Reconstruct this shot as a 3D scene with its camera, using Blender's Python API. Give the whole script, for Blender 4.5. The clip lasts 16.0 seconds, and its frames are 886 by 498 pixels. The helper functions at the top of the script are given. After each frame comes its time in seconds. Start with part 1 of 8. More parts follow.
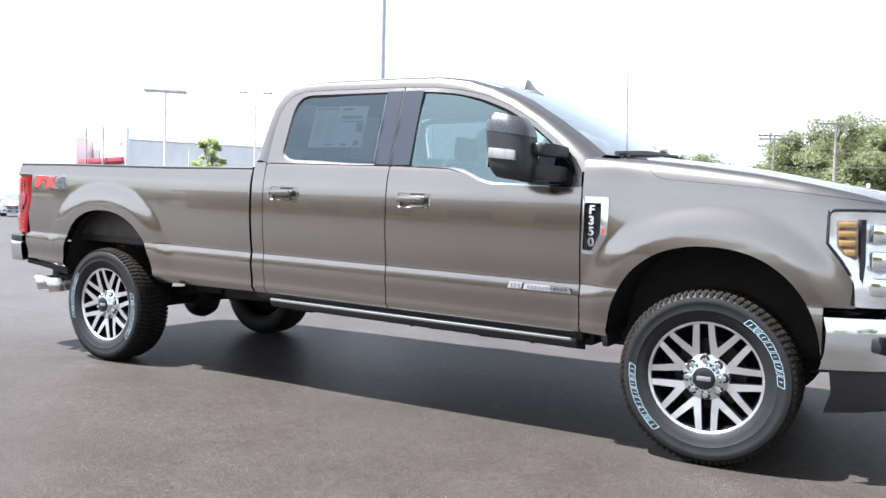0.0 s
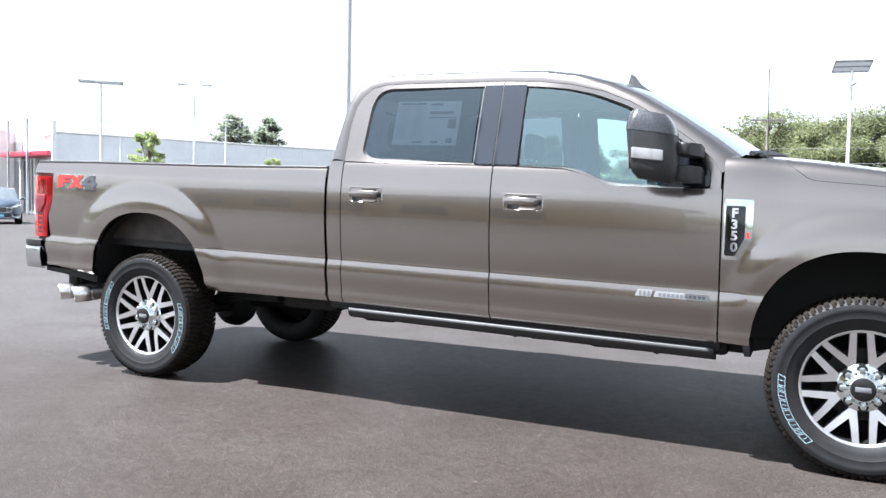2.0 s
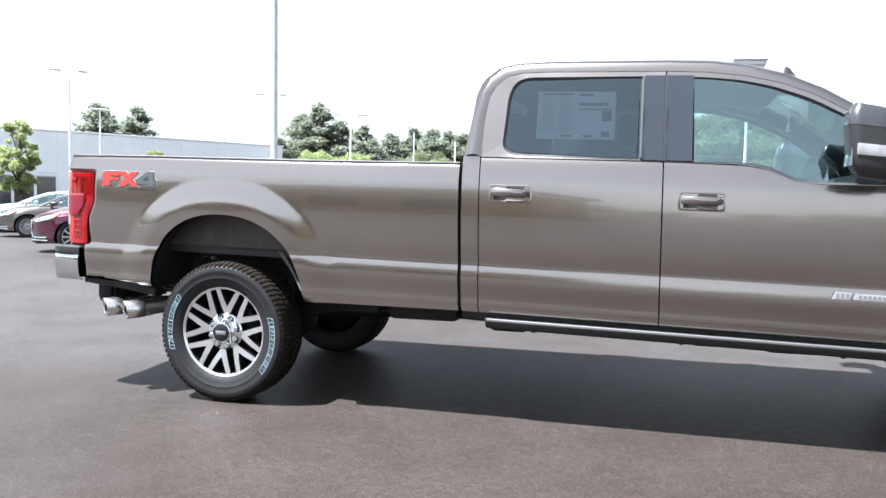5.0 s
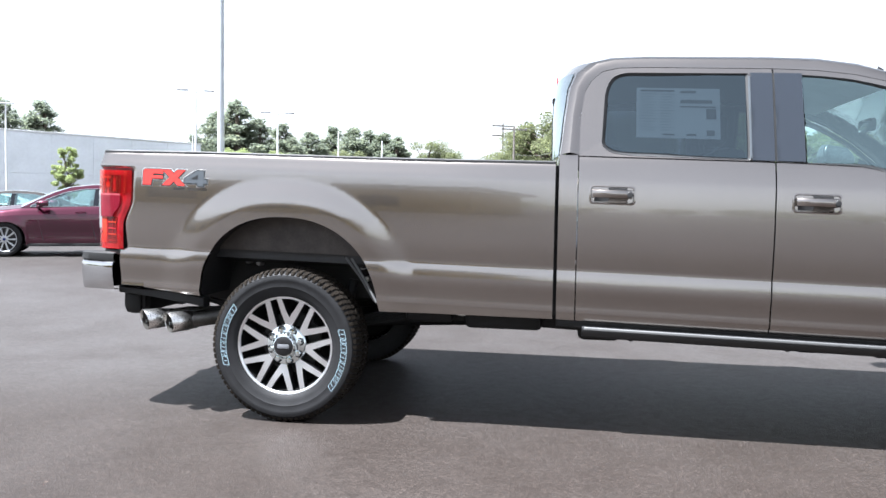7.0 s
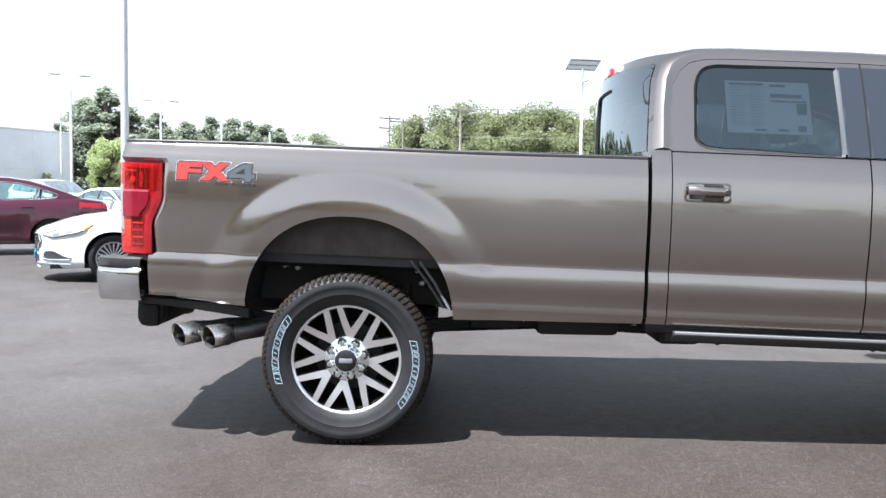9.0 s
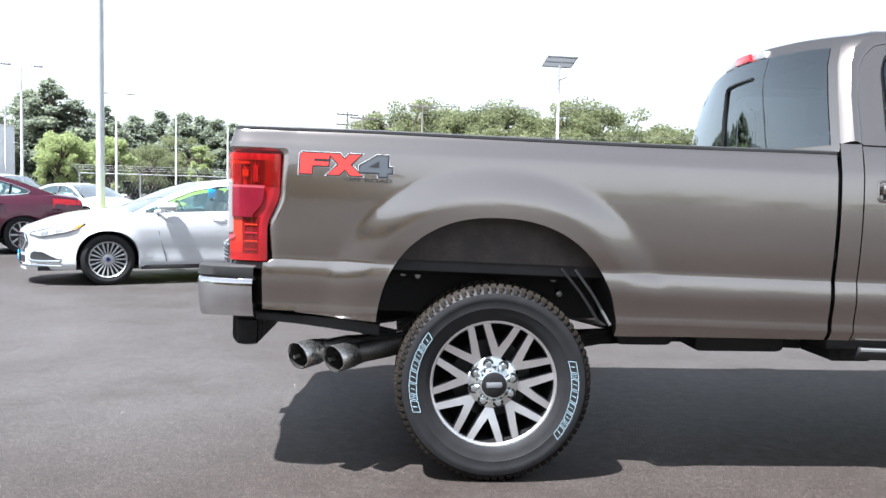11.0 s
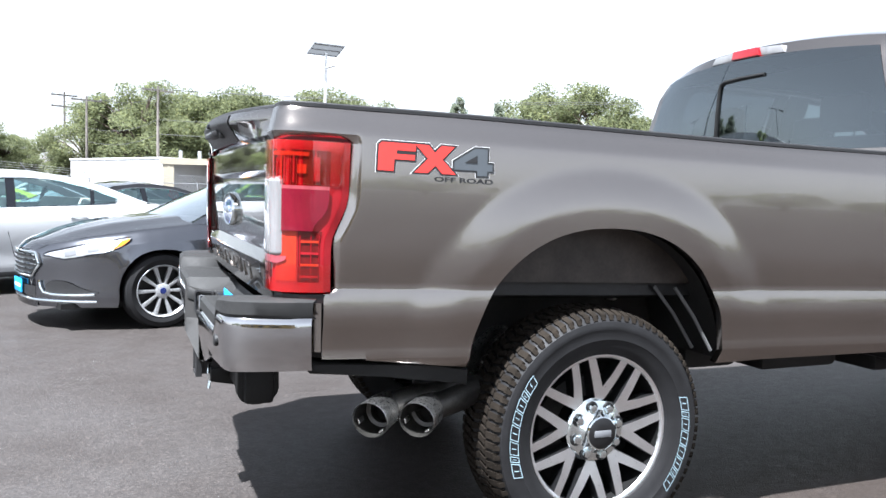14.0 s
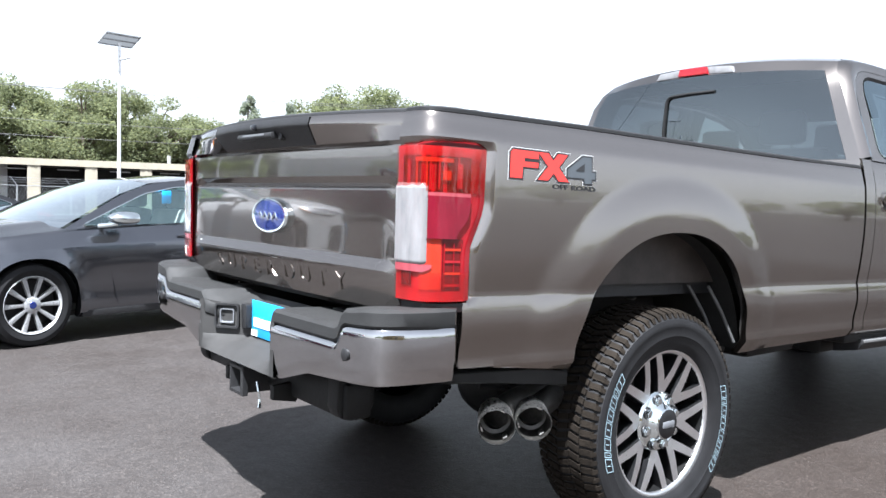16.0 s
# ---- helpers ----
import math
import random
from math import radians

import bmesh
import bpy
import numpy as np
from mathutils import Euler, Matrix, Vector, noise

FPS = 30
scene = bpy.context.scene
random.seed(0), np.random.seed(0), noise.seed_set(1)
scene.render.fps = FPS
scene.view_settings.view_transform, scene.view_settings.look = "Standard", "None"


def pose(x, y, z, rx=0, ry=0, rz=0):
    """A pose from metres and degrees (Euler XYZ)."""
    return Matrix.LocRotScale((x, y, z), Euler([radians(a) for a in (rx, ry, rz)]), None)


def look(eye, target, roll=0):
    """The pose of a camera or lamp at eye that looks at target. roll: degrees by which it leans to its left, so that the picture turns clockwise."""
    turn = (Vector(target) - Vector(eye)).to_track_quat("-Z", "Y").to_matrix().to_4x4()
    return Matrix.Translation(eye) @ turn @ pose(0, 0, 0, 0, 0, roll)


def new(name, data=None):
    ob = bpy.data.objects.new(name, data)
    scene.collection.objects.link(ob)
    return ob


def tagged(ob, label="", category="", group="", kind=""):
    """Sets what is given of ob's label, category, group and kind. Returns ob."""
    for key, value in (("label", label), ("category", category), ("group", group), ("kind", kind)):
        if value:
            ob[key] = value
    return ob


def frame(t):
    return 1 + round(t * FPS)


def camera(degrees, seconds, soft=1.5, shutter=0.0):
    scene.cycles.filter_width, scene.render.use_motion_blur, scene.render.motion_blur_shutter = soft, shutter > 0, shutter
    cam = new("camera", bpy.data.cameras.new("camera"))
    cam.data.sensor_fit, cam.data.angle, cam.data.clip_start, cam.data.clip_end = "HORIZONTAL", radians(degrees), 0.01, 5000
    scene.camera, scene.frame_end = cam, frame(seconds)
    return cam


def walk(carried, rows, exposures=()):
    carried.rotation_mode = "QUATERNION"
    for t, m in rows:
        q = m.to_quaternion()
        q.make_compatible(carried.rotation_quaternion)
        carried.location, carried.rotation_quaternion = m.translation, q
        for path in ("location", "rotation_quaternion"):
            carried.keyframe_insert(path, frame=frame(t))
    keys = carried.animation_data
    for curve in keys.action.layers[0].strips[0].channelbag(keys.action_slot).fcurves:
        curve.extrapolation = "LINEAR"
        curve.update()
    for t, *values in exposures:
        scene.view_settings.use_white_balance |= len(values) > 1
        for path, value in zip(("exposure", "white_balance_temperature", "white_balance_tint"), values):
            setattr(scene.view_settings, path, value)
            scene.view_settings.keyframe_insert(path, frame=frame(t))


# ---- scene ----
cam = camera(58.0, 16.0)
PATH = [
    (0, (5.28, -4.993, 1.217), (4.287, -3.26, 1.122), 1.5),
    (0.5, (5.015, -5.06, 1.23), (4.058, -3.306, 1.131), 1.4),
    (1, (4.758, -5.124, 1.244), (3.847, -3.346, 1.145), 1.4),
    (1.5, (4.495, -5.155, 1.238), (3.623, -3.358, 1.136), 1.3),
    (2, (4.226, -5.174, 1.241), (3.39, -3.36, 1.136), 1.3),
    (2.5, (3.953, -5.194, 1.233), (3.158, -3.362, 1.126), 1.2),
    (3, (3.676, -5.231, 1.233), (2.932, -3.378, 1.126), 1.2),
    (3.5, (3.416, -5.263, 1.244), (2.786, -3.368, 1.135), 1.2),
    (4, (3.131, -5.281, 1.245), (2.548, -3.371, 1.134), 1.1),
    (4.5, (2.864, -5.292, 1.25), (2.311, -3.373, 1.137), 1.0),
    (5, (2.602, -5.309, 1.254), (2.067, -3.386, 1.136), 0.9),
    (7.5, (1.315, -5.176, 1.247), (1.082, -3.193, 1.126), 1.1),
    (8, (1.029, -5.123, 1.3), (0.895, -3.132, 1.161), 1.2),
    (8.5, (0.783, -5.049, 1.285), (0.719, -3.054, 1.155), 1.1),
    (9, (0.519, -4.948, 1.256), (0.498, -2.952, 1.128), 1.0),
    (9.5, (0.289, -4.825, 1.252), (0.301, -2.829, 1.121), 1.1),
    (10, (0.038, -4.7, 1.243), (0.077, -2.704, 1.112), 1.2),
    (12.5, (-0.987, -3.847, 1.241), (-0.629, -1.885, 1.1), 1.4),
    (13, (-1.175, -3.679, 1.26), (-0.676, -1.747, 1.118), 1.5),
    (13.5, (-1.372, -3.515, 1.26), (-0.746, -1.62, 1.121), 1.5),
    (14, (-1.576, -3.331, 1.259), (-0.822, -1.484, 1.121), 1.5),
    (14.5, (-1.793, -3.177, 1.26), (-0.919, -1.383, 1.124), 1.7),
    (15, (-2.027, -3.037, 1.25), (-1.056, -1.294, 1.117), 1.6),
    (15.5, (-2.26, -2.92, 1.262), (-1.142, -1.267, 1.135), 1.7),
    (16, (-2.501, -2.808, 1.248), (-1.277, -1.231, 1.128), 1.6),
]
walk(cam, [(t, look(eye, target, roll)) for t, eye, target, roll in PATH], [(0, 2.35), (5, 2.34), (9, 2.28), (13, 2.21), (16, 2.2)])

# ---- sky and sun ----
SUN_DIR = Vector((-0.40, -0.30, 1.0)).normalized()
world = bpy.data.worlds.new("sky")
scene.world = world
world.use_nodes = True
wn = world.node_tree
sky = wn.nodes.new("ShaderNodeTexSky")
sky.sky_type = "NISHITA"
sky.sun_disc = False
sky.sun_elevation = math.asin(SUN_DIR.z)
sky.sun_rotation = math.atan2(SUN_DIR.x, SUN_DIR.y)
sky.air_density, sky.dust_density, sky.ozone_density = 1.0, 0.9, 0.6
haze = wn.nodes.new("ShaderNodeHueSaturation")
haze.inputs["Saturation"].default_value = 0.24
bg = wn.nodes["Background"]
bg.inputs["Strength"].default_value = 0.0595
wn.links.new(sky.outputs[0], haze.inputs["Color"])
wn.links.new(haze.outputs[0], bg.inputs[0])
sun = new("sun", bpy.data.lights.new("sun", "SUN"))
sun.data.energy, sun.data.angle, sun.data.color = 5.0, radians(1.0), (1.0, 0.99, 0.975)
sun.matrix_world = look(SUN_DIR * 60, (0, 0, 0))
scene.view_settings.use_white_balance = True
scene.view_settings.white_balance_temperature = 6000

# ---- materials ----
def nodes_of(name):
    m = bpy.data.materials.new(name)
    m.use_nodes = True
    return m, m.node_tree, m.node_tree.nodes["Principled BSDF"]


def noise_node(nt, scale, detail=4.0, rough=0.55, coords=None, stretch=None):
    n = nt.nodes.new("ShaderNodeTexNoise")
    n.inputs["Scale"].default_value, n.inputs["Detail"].default_value, n.inputs["Roughness"].default_value = scale, detail, rough
    c = nt.nodes.new("ShaderNodeTexCoord")
    out = c.outputs[coords or "Object"]
    if stretch:
        mp = nt.nodes.new("ShaderNodeMapping")
        mp.inputs["Scale"].default_value = stretch
        nt.links.new(out, mp.inputs["Vector"])
        out = mp.outputs[0]
    nt.links.new(out, n.inputs["Vector"])
    return n


def ramp(nt, fac, stops):
    r = nt.nodes.new("ShaderNodeValToRGB")
    el = r.color_ramp.elements
    while len(el) < len(stops):
        el.new(0.5)
    for e, (p, c) in zip(el, stops):
        e.position, e.color = p, (*c, 1)
    nt.links.new(fac, r.inputs[0])
    return r


def mix(nt, fac, a, b, mode="MIX"):
    m = nt.nodes.new("ShaderNodeMix")
    m.data_type, m.blend_type = "RGBA", mode
    for sock, v in ((m.inputs[0], fac), (m.inputs[6], a), (m.inputs[7], b)):
        if isinstance(v, (int, float)):
            sock.default_value = v
        elif isinstance(v, tuple):
            sock.default_value = (*v, 1)
        else:
            nt.links.new(v, sock)
    return m.outputs[2]


def bump(nt, bsdf, height, strength, distance=0.01):
    b = nt.nodes.new("ShaderNodeBump")
    b.inputs["Strength"].default_value, b.inputs["Distance"].default_value = strength, distance
    nt.links.new(height, b.inputs["Height"])
    nt.links.new(b.outputs[0], bsdf.inputs["Normal"])


def plain(name, color, rough=0.5, metal=0.0, var=0.12, scale=8.0, bumps=0.0, bscale=60.0, coat=0.0, spec=0.5):
    """A surface with colour variation at two scales and an optional fine relief."""
    m, nt, b = nodes_of(name)
    n1, n2 = noise_node(nt, scale), noise_node(nt, scale * 9, 6)
    lo = tuple(c * (1 - var) for c in color)
    hi = tuple(min(1, c * (1 + var)) for c in color)
    c1 = ramp(nt, n1.outputs[0], [(0.3, lo), (0.7, hi)])
    c2 = ramp(nt, n2.outputs[0], [(0.3, (1 - var,) * 3), (0.7, (1, 1, 1))])
    nt.links.new(mix(nt, 1.0, c1.outputs[0], c2.outputs[0], "MULTIPLY"), b.inputs["Base Color"])
    r = ramp(nt, n2.outputs[0], [(0.3, (max(0, rough - 0.06),) * 3), (0.7, (min(1, rough + 0.06),) * 3)])
    nt.links.new(r.outputs[0], b.inputs["Roughness"])
    b.inputs["Metallic"].default_value, b.inputs["Specular IOR Level"].default_value = metal, spec
    b.inputs["Coat Weight"].default_value = coat
    if bumps:
        bump(nt, b, noise_node(nt, bscale, 6, 0.6).outputs[0], bumps, 0.004)
    return m


def paint(name, color, metal=0.5, rough=0.32, flake=0.1, ior=1.55):
    """Clear-coated car paint with a fine flake and a slight orange peel."""
    m, nt, b = nodes_of(name)
    f = noise_node(nt, 900, 2)
    d = noise_node(nt, 1.7, 4)
    lo, hi = tuple(c * (1 - flake) for c in color), tuple(c * (1 + flake) for c in color)
    c = ramp(nt, f.outputs[0], [(0.35, lo), (0.65, hi)])
    c2 = ramp(nt, d.outputs[0], [(0.3, (0.93, 0.93, 0.93)), (0.7, (1, 1, 1))])
    nt.links.new(mix(nt, 1.0, c.outputs[0], c2.outputs[0], "MULTIPLY"), b.inputs["Base Color"])
    b.inputs["Metallic"].default_value, b.inputs["Roughness"].default_value = metal, rough
    b.inputs["Specular Tint"].default_value = (0.25, 0.25, 0.25, 1)
    b.inputs["Coat Weight"].default_value, b.inputs["Coat Roughness"].default_value, b.inputs["Coat IOR"].default_value = 1.0, 0.03, ior
    bump(nt, b, noise_node(nt, 55, 2).outputs[0], 0.015, 0.002)
    return m


def glass(name, tint, gloss=0.03, face=0.08, cast=(0.78, 0.93, 1.0)):
    m = bpy.data.materials.new(name)
    m.use_nodes = True
    nt = m.node_tree
    nt.nodes.remove(nt.nodes["Principled BSDF"])
    tr, gl = nt.nodes.new("ShaderNodeBsdfTransparent"), nt.nodes.new("ShaderNodeBsdfGlossy")
    tr.inputs[0].default_value, gl.inputs["Roughness"].default_value = (*tint, 1), gloss
    gl.inputs["Color"].default_value = (*cast, 1)
    fr, mx = nt.nodes.new("ShaderNodeLayerWeight"), nt.nodes.new("ShaderNodeMixShader")
    fr.inputs["Blend"].default_value = 0.5
    pw, ma = nt.nodes.new("ShaderNodeMath"), nt.nodes.new("ShaderNodeMath")
    pw.operation, ma.operation = "POWER", "MULTIPLY_ADD"
    pw.inputs[1].default_value, ma.inputs[1].default_value, ma.inputs[2].default_value = 4.0, 0.85, face
    nt.links.new(fr.outputs["Facing"], pw.inputs[0])
    nt.links.new(pw.outputs[0], ma.inputs[0])
    nt.links.new(ma.outputs[0], mx.inputs[0])
    nt.links.new(tr.outputs[0], mx.inputs[1])
    nt.links.new(gl.outputs[0], mx.inputs[2])
    nt.links.new(mx.outputs[0], nt.nodes["Material Output"].inputs[0])
    return m


def lens(name, color, rough=0.08, trans=0.45):
    """Moulded lamp plastic, clear coated, that lets some light in."""
    m, nt, b = nodes_of(name)
    n = noise_node(nt, 26, 4, 0.6, None, (1, 1, 0.3))
    r = ramp(nt, n.outputs[0], [(0.3, tuple(0.8 * v for v in color)), (0.52, color), (0.7, tuple(min(1, 1.15 * v) for v in color))])
    nt.links.new(r.outputs[0], b.inputs["Base Color"])
    b.inputs["Roughness"].default_value, b.inputs["Transmission Weight"].default_value = rough, trans
    b.inputs["IOR"].default_value = 1.3
    b.inputs["Coat Weight"].default_value, b.inputs["Coat Roughness"].default_value = 1.0, 0.02
    return m


def asphalt_material():
    m, nt, b = nodes_of("asphalt")
    big, mid = noise_node(nt, 0.16, 5, 0.6), noise_node(nt, 1.3, 7, 0.7)
    patch, fine = noise_node(nt, 14, 6, 0.75), noise_node(nt, 120, 6, 0.8)
    vor = nt.nodes.new("ShaderNodeTexVoronoi")
    vor.inputs["Scale"].default_value = 130
    spk = nt.nodes.new("ShaderNodeTexVoronoi")
    spk.inputs["Scale"].default_value = 3.1
    c = nt.nodes.new("ShaderNodeTexCoord")
    for v in (vor, spk):
        nt.links.new(c.outputs["Object"], v.inputs["Vector"])
    base = ramp(nt, big.outputs[0], [(0.3, (0.039, 0.035, 0.033)), (0.7, (0.053, 0.05, 0.049))])
    stain = ramp(nt, mid.outputs[0], [(0.3, (0.78, 0.74, 0.72)), (0.5, (0.98, 0.96, 0.95)), (0.68, (1.12, 1.12, 1.13))])
    mott = ramp(nt, patch.outputs[0], [(0.3, (0.9, 0.9, 0.9)), (0.7, (1.1, 1.095, 1.09))])
    sep = nt.nodes.new("ShaderNodeSeparateColor")
    nt.links.new(vor.outputs["Color"], sep.inputs[0])
    stone = ramp(nt, sep.outputs[0], [(0.0, (0.68, 0.67, 0.66)), (0.5, (0.92, 0.91, 0.9)), (0.9, (1.15, 1.13, 1.11)), (1.0, (1.6, 1.55, 1.5))])
    grit = ramp(nt, fine.outputs[0], [(0.3, (0.7, 0.7, 0.7)), (0.6, (1.1, 1.1, 1.1)), (0.74, (1.6, 1.57, 1.55))])
    dots = ramp(nt, spk.outputs["Distance"], [(0.0, (3.6, 3.5, 3.4)), (0.022, (2.4, 2.3, 2.2)), (0.034, (1, 1, 1))])
    col = base.outputs[0]
    # brown dust film in an ellipse beside the truck, deepened to darken its shadow
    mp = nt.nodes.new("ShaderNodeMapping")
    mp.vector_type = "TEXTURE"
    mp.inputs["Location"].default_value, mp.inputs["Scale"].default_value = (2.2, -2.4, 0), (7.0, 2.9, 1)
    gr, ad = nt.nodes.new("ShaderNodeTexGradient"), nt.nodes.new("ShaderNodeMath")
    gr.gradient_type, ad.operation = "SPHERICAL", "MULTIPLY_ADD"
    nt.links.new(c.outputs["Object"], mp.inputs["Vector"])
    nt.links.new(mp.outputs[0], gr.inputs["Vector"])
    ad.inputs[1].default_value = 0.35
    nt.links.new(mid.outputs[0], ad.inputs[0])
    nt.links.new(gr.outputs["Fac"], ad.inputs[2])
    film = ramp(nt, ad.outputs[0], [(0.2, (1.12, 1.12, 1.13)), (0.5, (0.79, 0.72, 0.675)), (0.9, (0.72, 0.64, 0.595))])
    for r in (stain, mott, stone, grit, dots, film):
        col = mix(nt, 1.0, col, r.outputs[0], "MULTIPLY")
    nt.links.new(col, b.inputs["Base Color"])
    rr = ramp(nt, patch.outputs[0], [(0.3, (0.44,) * 3), (0.7, (0.62,) * 3)])
    nt.links.new(rr.outputs[0], b.inputs["Roughness"])
    b.inputs["Specular IOR Level"].default_value = 0.18
    bump(nt, b, vor.outputs["Distance"], 0.3, 0.006)
    return m


def leaf_material(name, color, spread=0.34):
    m, nt, b = nodes_of(name)
    g = nt.nodes.new("ShaderNodeNewGeometry")
    lo, hi = tuple(c * (1 - spread) for c in color), tuple(c * (1 + spread) for c in color)
    r = ramp(nt, g.outputs["Random Per Island"], [(0.0, lo), (0.6, color), (1.0, (hi[0] * 1.06, hi[1], hi[2] * 0.85))])
    nt.links.new(r.outputs[0], b.inputs["Base Color"])
    b.inputs["Roughness"].default_value = 0.7
    b.inputs["Specular IOR Level"].default_value = 0.2
    b.inputs["Transmission Weight"].default_value = 0.0
    tl, ad = nt.nodes.new("ShaderNodeBsdfTranslucent"), nt.nodes.new("ShaderNodeMixShader")
    nt.links.new(r.outputs[0], tl.inputs[0])
    ad.inputs[0].default_value = 0.65
    nt.links.new(b.outputs[0], ad.inputs[1])
    nt.links.new(tl.outputs[0], ad.inputs[2])
    nt.links.new(ad.outputs[0], nt.nodes["Material Output"].inputs[0])
    return m


ASPHALT = asphalt_material()
GREY_BROWN = paint("stone_metallic_paint", (0.292, 0.262, 0.24), 1.0, 0.215, 0.1, 1.7)
SILVER_WHITE = paint("white_paint", (0.5, 0.51, 0.52), 0.1, 0.48, 0.02)
DARK_GREY = paint("dark_grey_paint", (0.15, 0.156, 0.175), 1.0, 0.24, 0.1, 1.7)
MAROON = paint("maroon_paint", (0.06, 0.008, 0.022), 0.5, 0.28)
BLACK_PAINT = paint("black_paint", (0.012, 0.012, 0.014), 0.2, 0.48)
BRONZE = paint("bronze_grey_paint", (0.13, 0.115, 0.105), 0.9, 0.25)
SILVER = paint("silver_paint", (0.42, 0.43, 0.44), 0.6, 0.48)
BLUE_GREY = paint("blue_grey_paint", (0.05, 0.07, 0.1), 0.5, 0.48)
LIME = paint("lime_paint", (0.45, 0.55, 0.06), 0.1, 0.35)
CHROME = plain("chrome", (0.76, 0.82, 0.83), 0.08, 1.0, 0.03)
MACHINED = plain("machined_alloy", (0.78, 0.78, 0.79), 0.33, 1.0, 0.04, 30)
BUMPER_CHROME = plain("worn_chrome", (0.5, 0.5, 0.51), 0.07, 1.0, 0.04)
STEEL = plain("exhaust_steel", (0.78, 0.77, 0.75), 0.3, 1.0, 0.14, 14)
STEEL_DARK = plain("sooty_exhaust_steel", (0.1, 0.095, 0.088), 0.45, 0.8, 0.3, 14, 0.2, 80)
SILVER_ALLOY = plain("silver_alloy", (0.48, 0.49, 0.5), 0.3, 0.5, 0.06)
PILLAR_GLOSS = plain("pillar_gloss_black", (0.012, 0.016, 0.023), 0.07, 0.0, 0.03, coat=1.0, spec=0.6)
GLOSS_BLACK = plain("gloss_black", (0.008, 0.009, 0.012), 0.06, 0.0, 0.03, coat=0.5, spec=0.3)
RIM_DARK = plain("rim_dark_pockets", (0.01, 0.01, 0.011), 0.4, 0.2, 0.2)
BLACK_PLASTIC = plain("black_plastic", (0.015, 0.015, 0.016), 0.5, 0.0, 0.15, 20, 0.15, 400)
STEP_PLASTIC = plain("grained_step_plastic", (0.02, 0.02, 0.02), 0.65, 0.0, 0.15, 20, 0.3, 300, 0.0, 0.32)
UNDER = plain("chassis_black", (0.009, 0.009, 0.009), 0.6, 0.0, 0.3, 10, 0.3, 60, 0.0, 0.3)
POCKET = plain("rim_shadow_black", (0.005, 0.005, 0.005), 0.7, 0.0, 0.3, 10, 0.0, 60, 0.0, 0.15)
LINER = plain("wheel_liner", (0.012, 0.0115, 0.011), 0.75, 0.0, 0.25, 12, 0.3, 120)
RUBBER = plain("tyre_rubber", (0.013, 0.013, 0.014), 0.62, 0.0, 0.18, 14, 0.15, 250, 0.0, 0.25)
TREAD = plain("dusty_tread", (0.0185, 0.0148, 0.0115), 0.9, 0.0, 0.4, 18, 0.4, 250, 0.0, 0.1)
SEALED = plain("sealed_inner_paint", (0.05, 0.041, 0.036), 0.5, 0.0, 0.3, 9, 0.25, 40, 0.0, 0.4)
LETTER = plain("tyre_letter_white", (0.42, 0.58, 0.66), 0.6, 0.0, 0.15)
RED_LENS = lens("red_lens", (0.36, 0.008, 0.015), 0.08, 0.12)
RED_RIM = lens("bright_red_lens", (0.34, 0.010, 0.017), 0.08, 0.1)
RED_DARK = lens("dark_red_lens", (0.12, 0.005, 0.006), 0.1, 0.1)
PINK_LENS = lens("pale_red_lens", (0.32, 0.06, 0.075), 0.12, 0.1)
RED_DEEP = lens("deep_red_lens", (0.16, 0.006, 0.018), 0.2, 0.1)
CLEAR_LENS = lens("clear_lens", (0.3, 0.3, 0.305), 0.12, 0.3)
AMBER_PALE = lens("pale_amber_lens", (0.27, 0.165, 0.06), 0.1, 0.25)
AMBER = lens("amber_lens", (0.75, 0.24, 0.02), 0.12, 0.2)
LAMP_BRIGHT = plain("headlamp_chrome", (0.72, 0.73, 0.75), 0.2, 0.9, 0.05, 20, coat=1.0)
AMBER_DARK = lens("smoked_amber_lens", (0.12, 0.08, 0.055), 0.12, 0.1)
RED_MID = lens("mid_red_lens", (0.25, 0.003, 0.008), 0.1, 0.1)
ORANGE_RED = lens("orange_red_lens", (0.45, 0.03, 0.012), 0.1, 0.1)
RED_DECAL = plain("red_decal", (0.6, 0.035, 0.028), 0.35, 0.0, 0.05)
GREY_DECAL = plain("grey_decal", (0.15, 0.155, 0.165), 0.35, 0.0, 0.05)
DECAL_SLATE = plain("slate_decal", (0.075, 0.085, 0.095), 0.35, 0.2, 0.05)
WHITE_DECAL = plain("white_decal", (0.75, 0.75, 0.75), 0.35, 0.0, 0.04)
BLACK_DECAL = plain("black_decal", (0.015, 0.015, 0.016), 0.35, 0.0, 0.05)
EMBLEM_BLUE = plain("emblem_blue", (0.015, 0.03, 0.16), 0.15, 0.2, 0.1, coat=1.0)
PLATE_BLUE = plain("plate_blue", (0.02, 0.32, 0.68), 0.45, 0.0, 0.08)
PAPER = plain("paper", (0.85, 0.85, 0.82), 0.7, 0.0, 0.04)
FAINT_INK = plain("faint_ink", (0.6, 0.6, 0.58), 0.7, 0.0, 0.1)
INK = plain("ink", (0.1, 0.1, 0.1), 0.7, 0.0, 0.1)
SEAT_CLOTH = plain("seat_leather", (0.06, 0.055, 0.05), 0.55, 0.0, 0.15, 10, 0.2, 200)
SEAT_LIGHT = plain("light_seat_cloth", (0.38, 0.36, 0.33), 0.8, 0.0, 0.1, 10, 0.2, 200)
HEADLINER = plain("headliner_cloth", (0.62, 0.61, 0.59), 0.9, 0.0, 0.06)
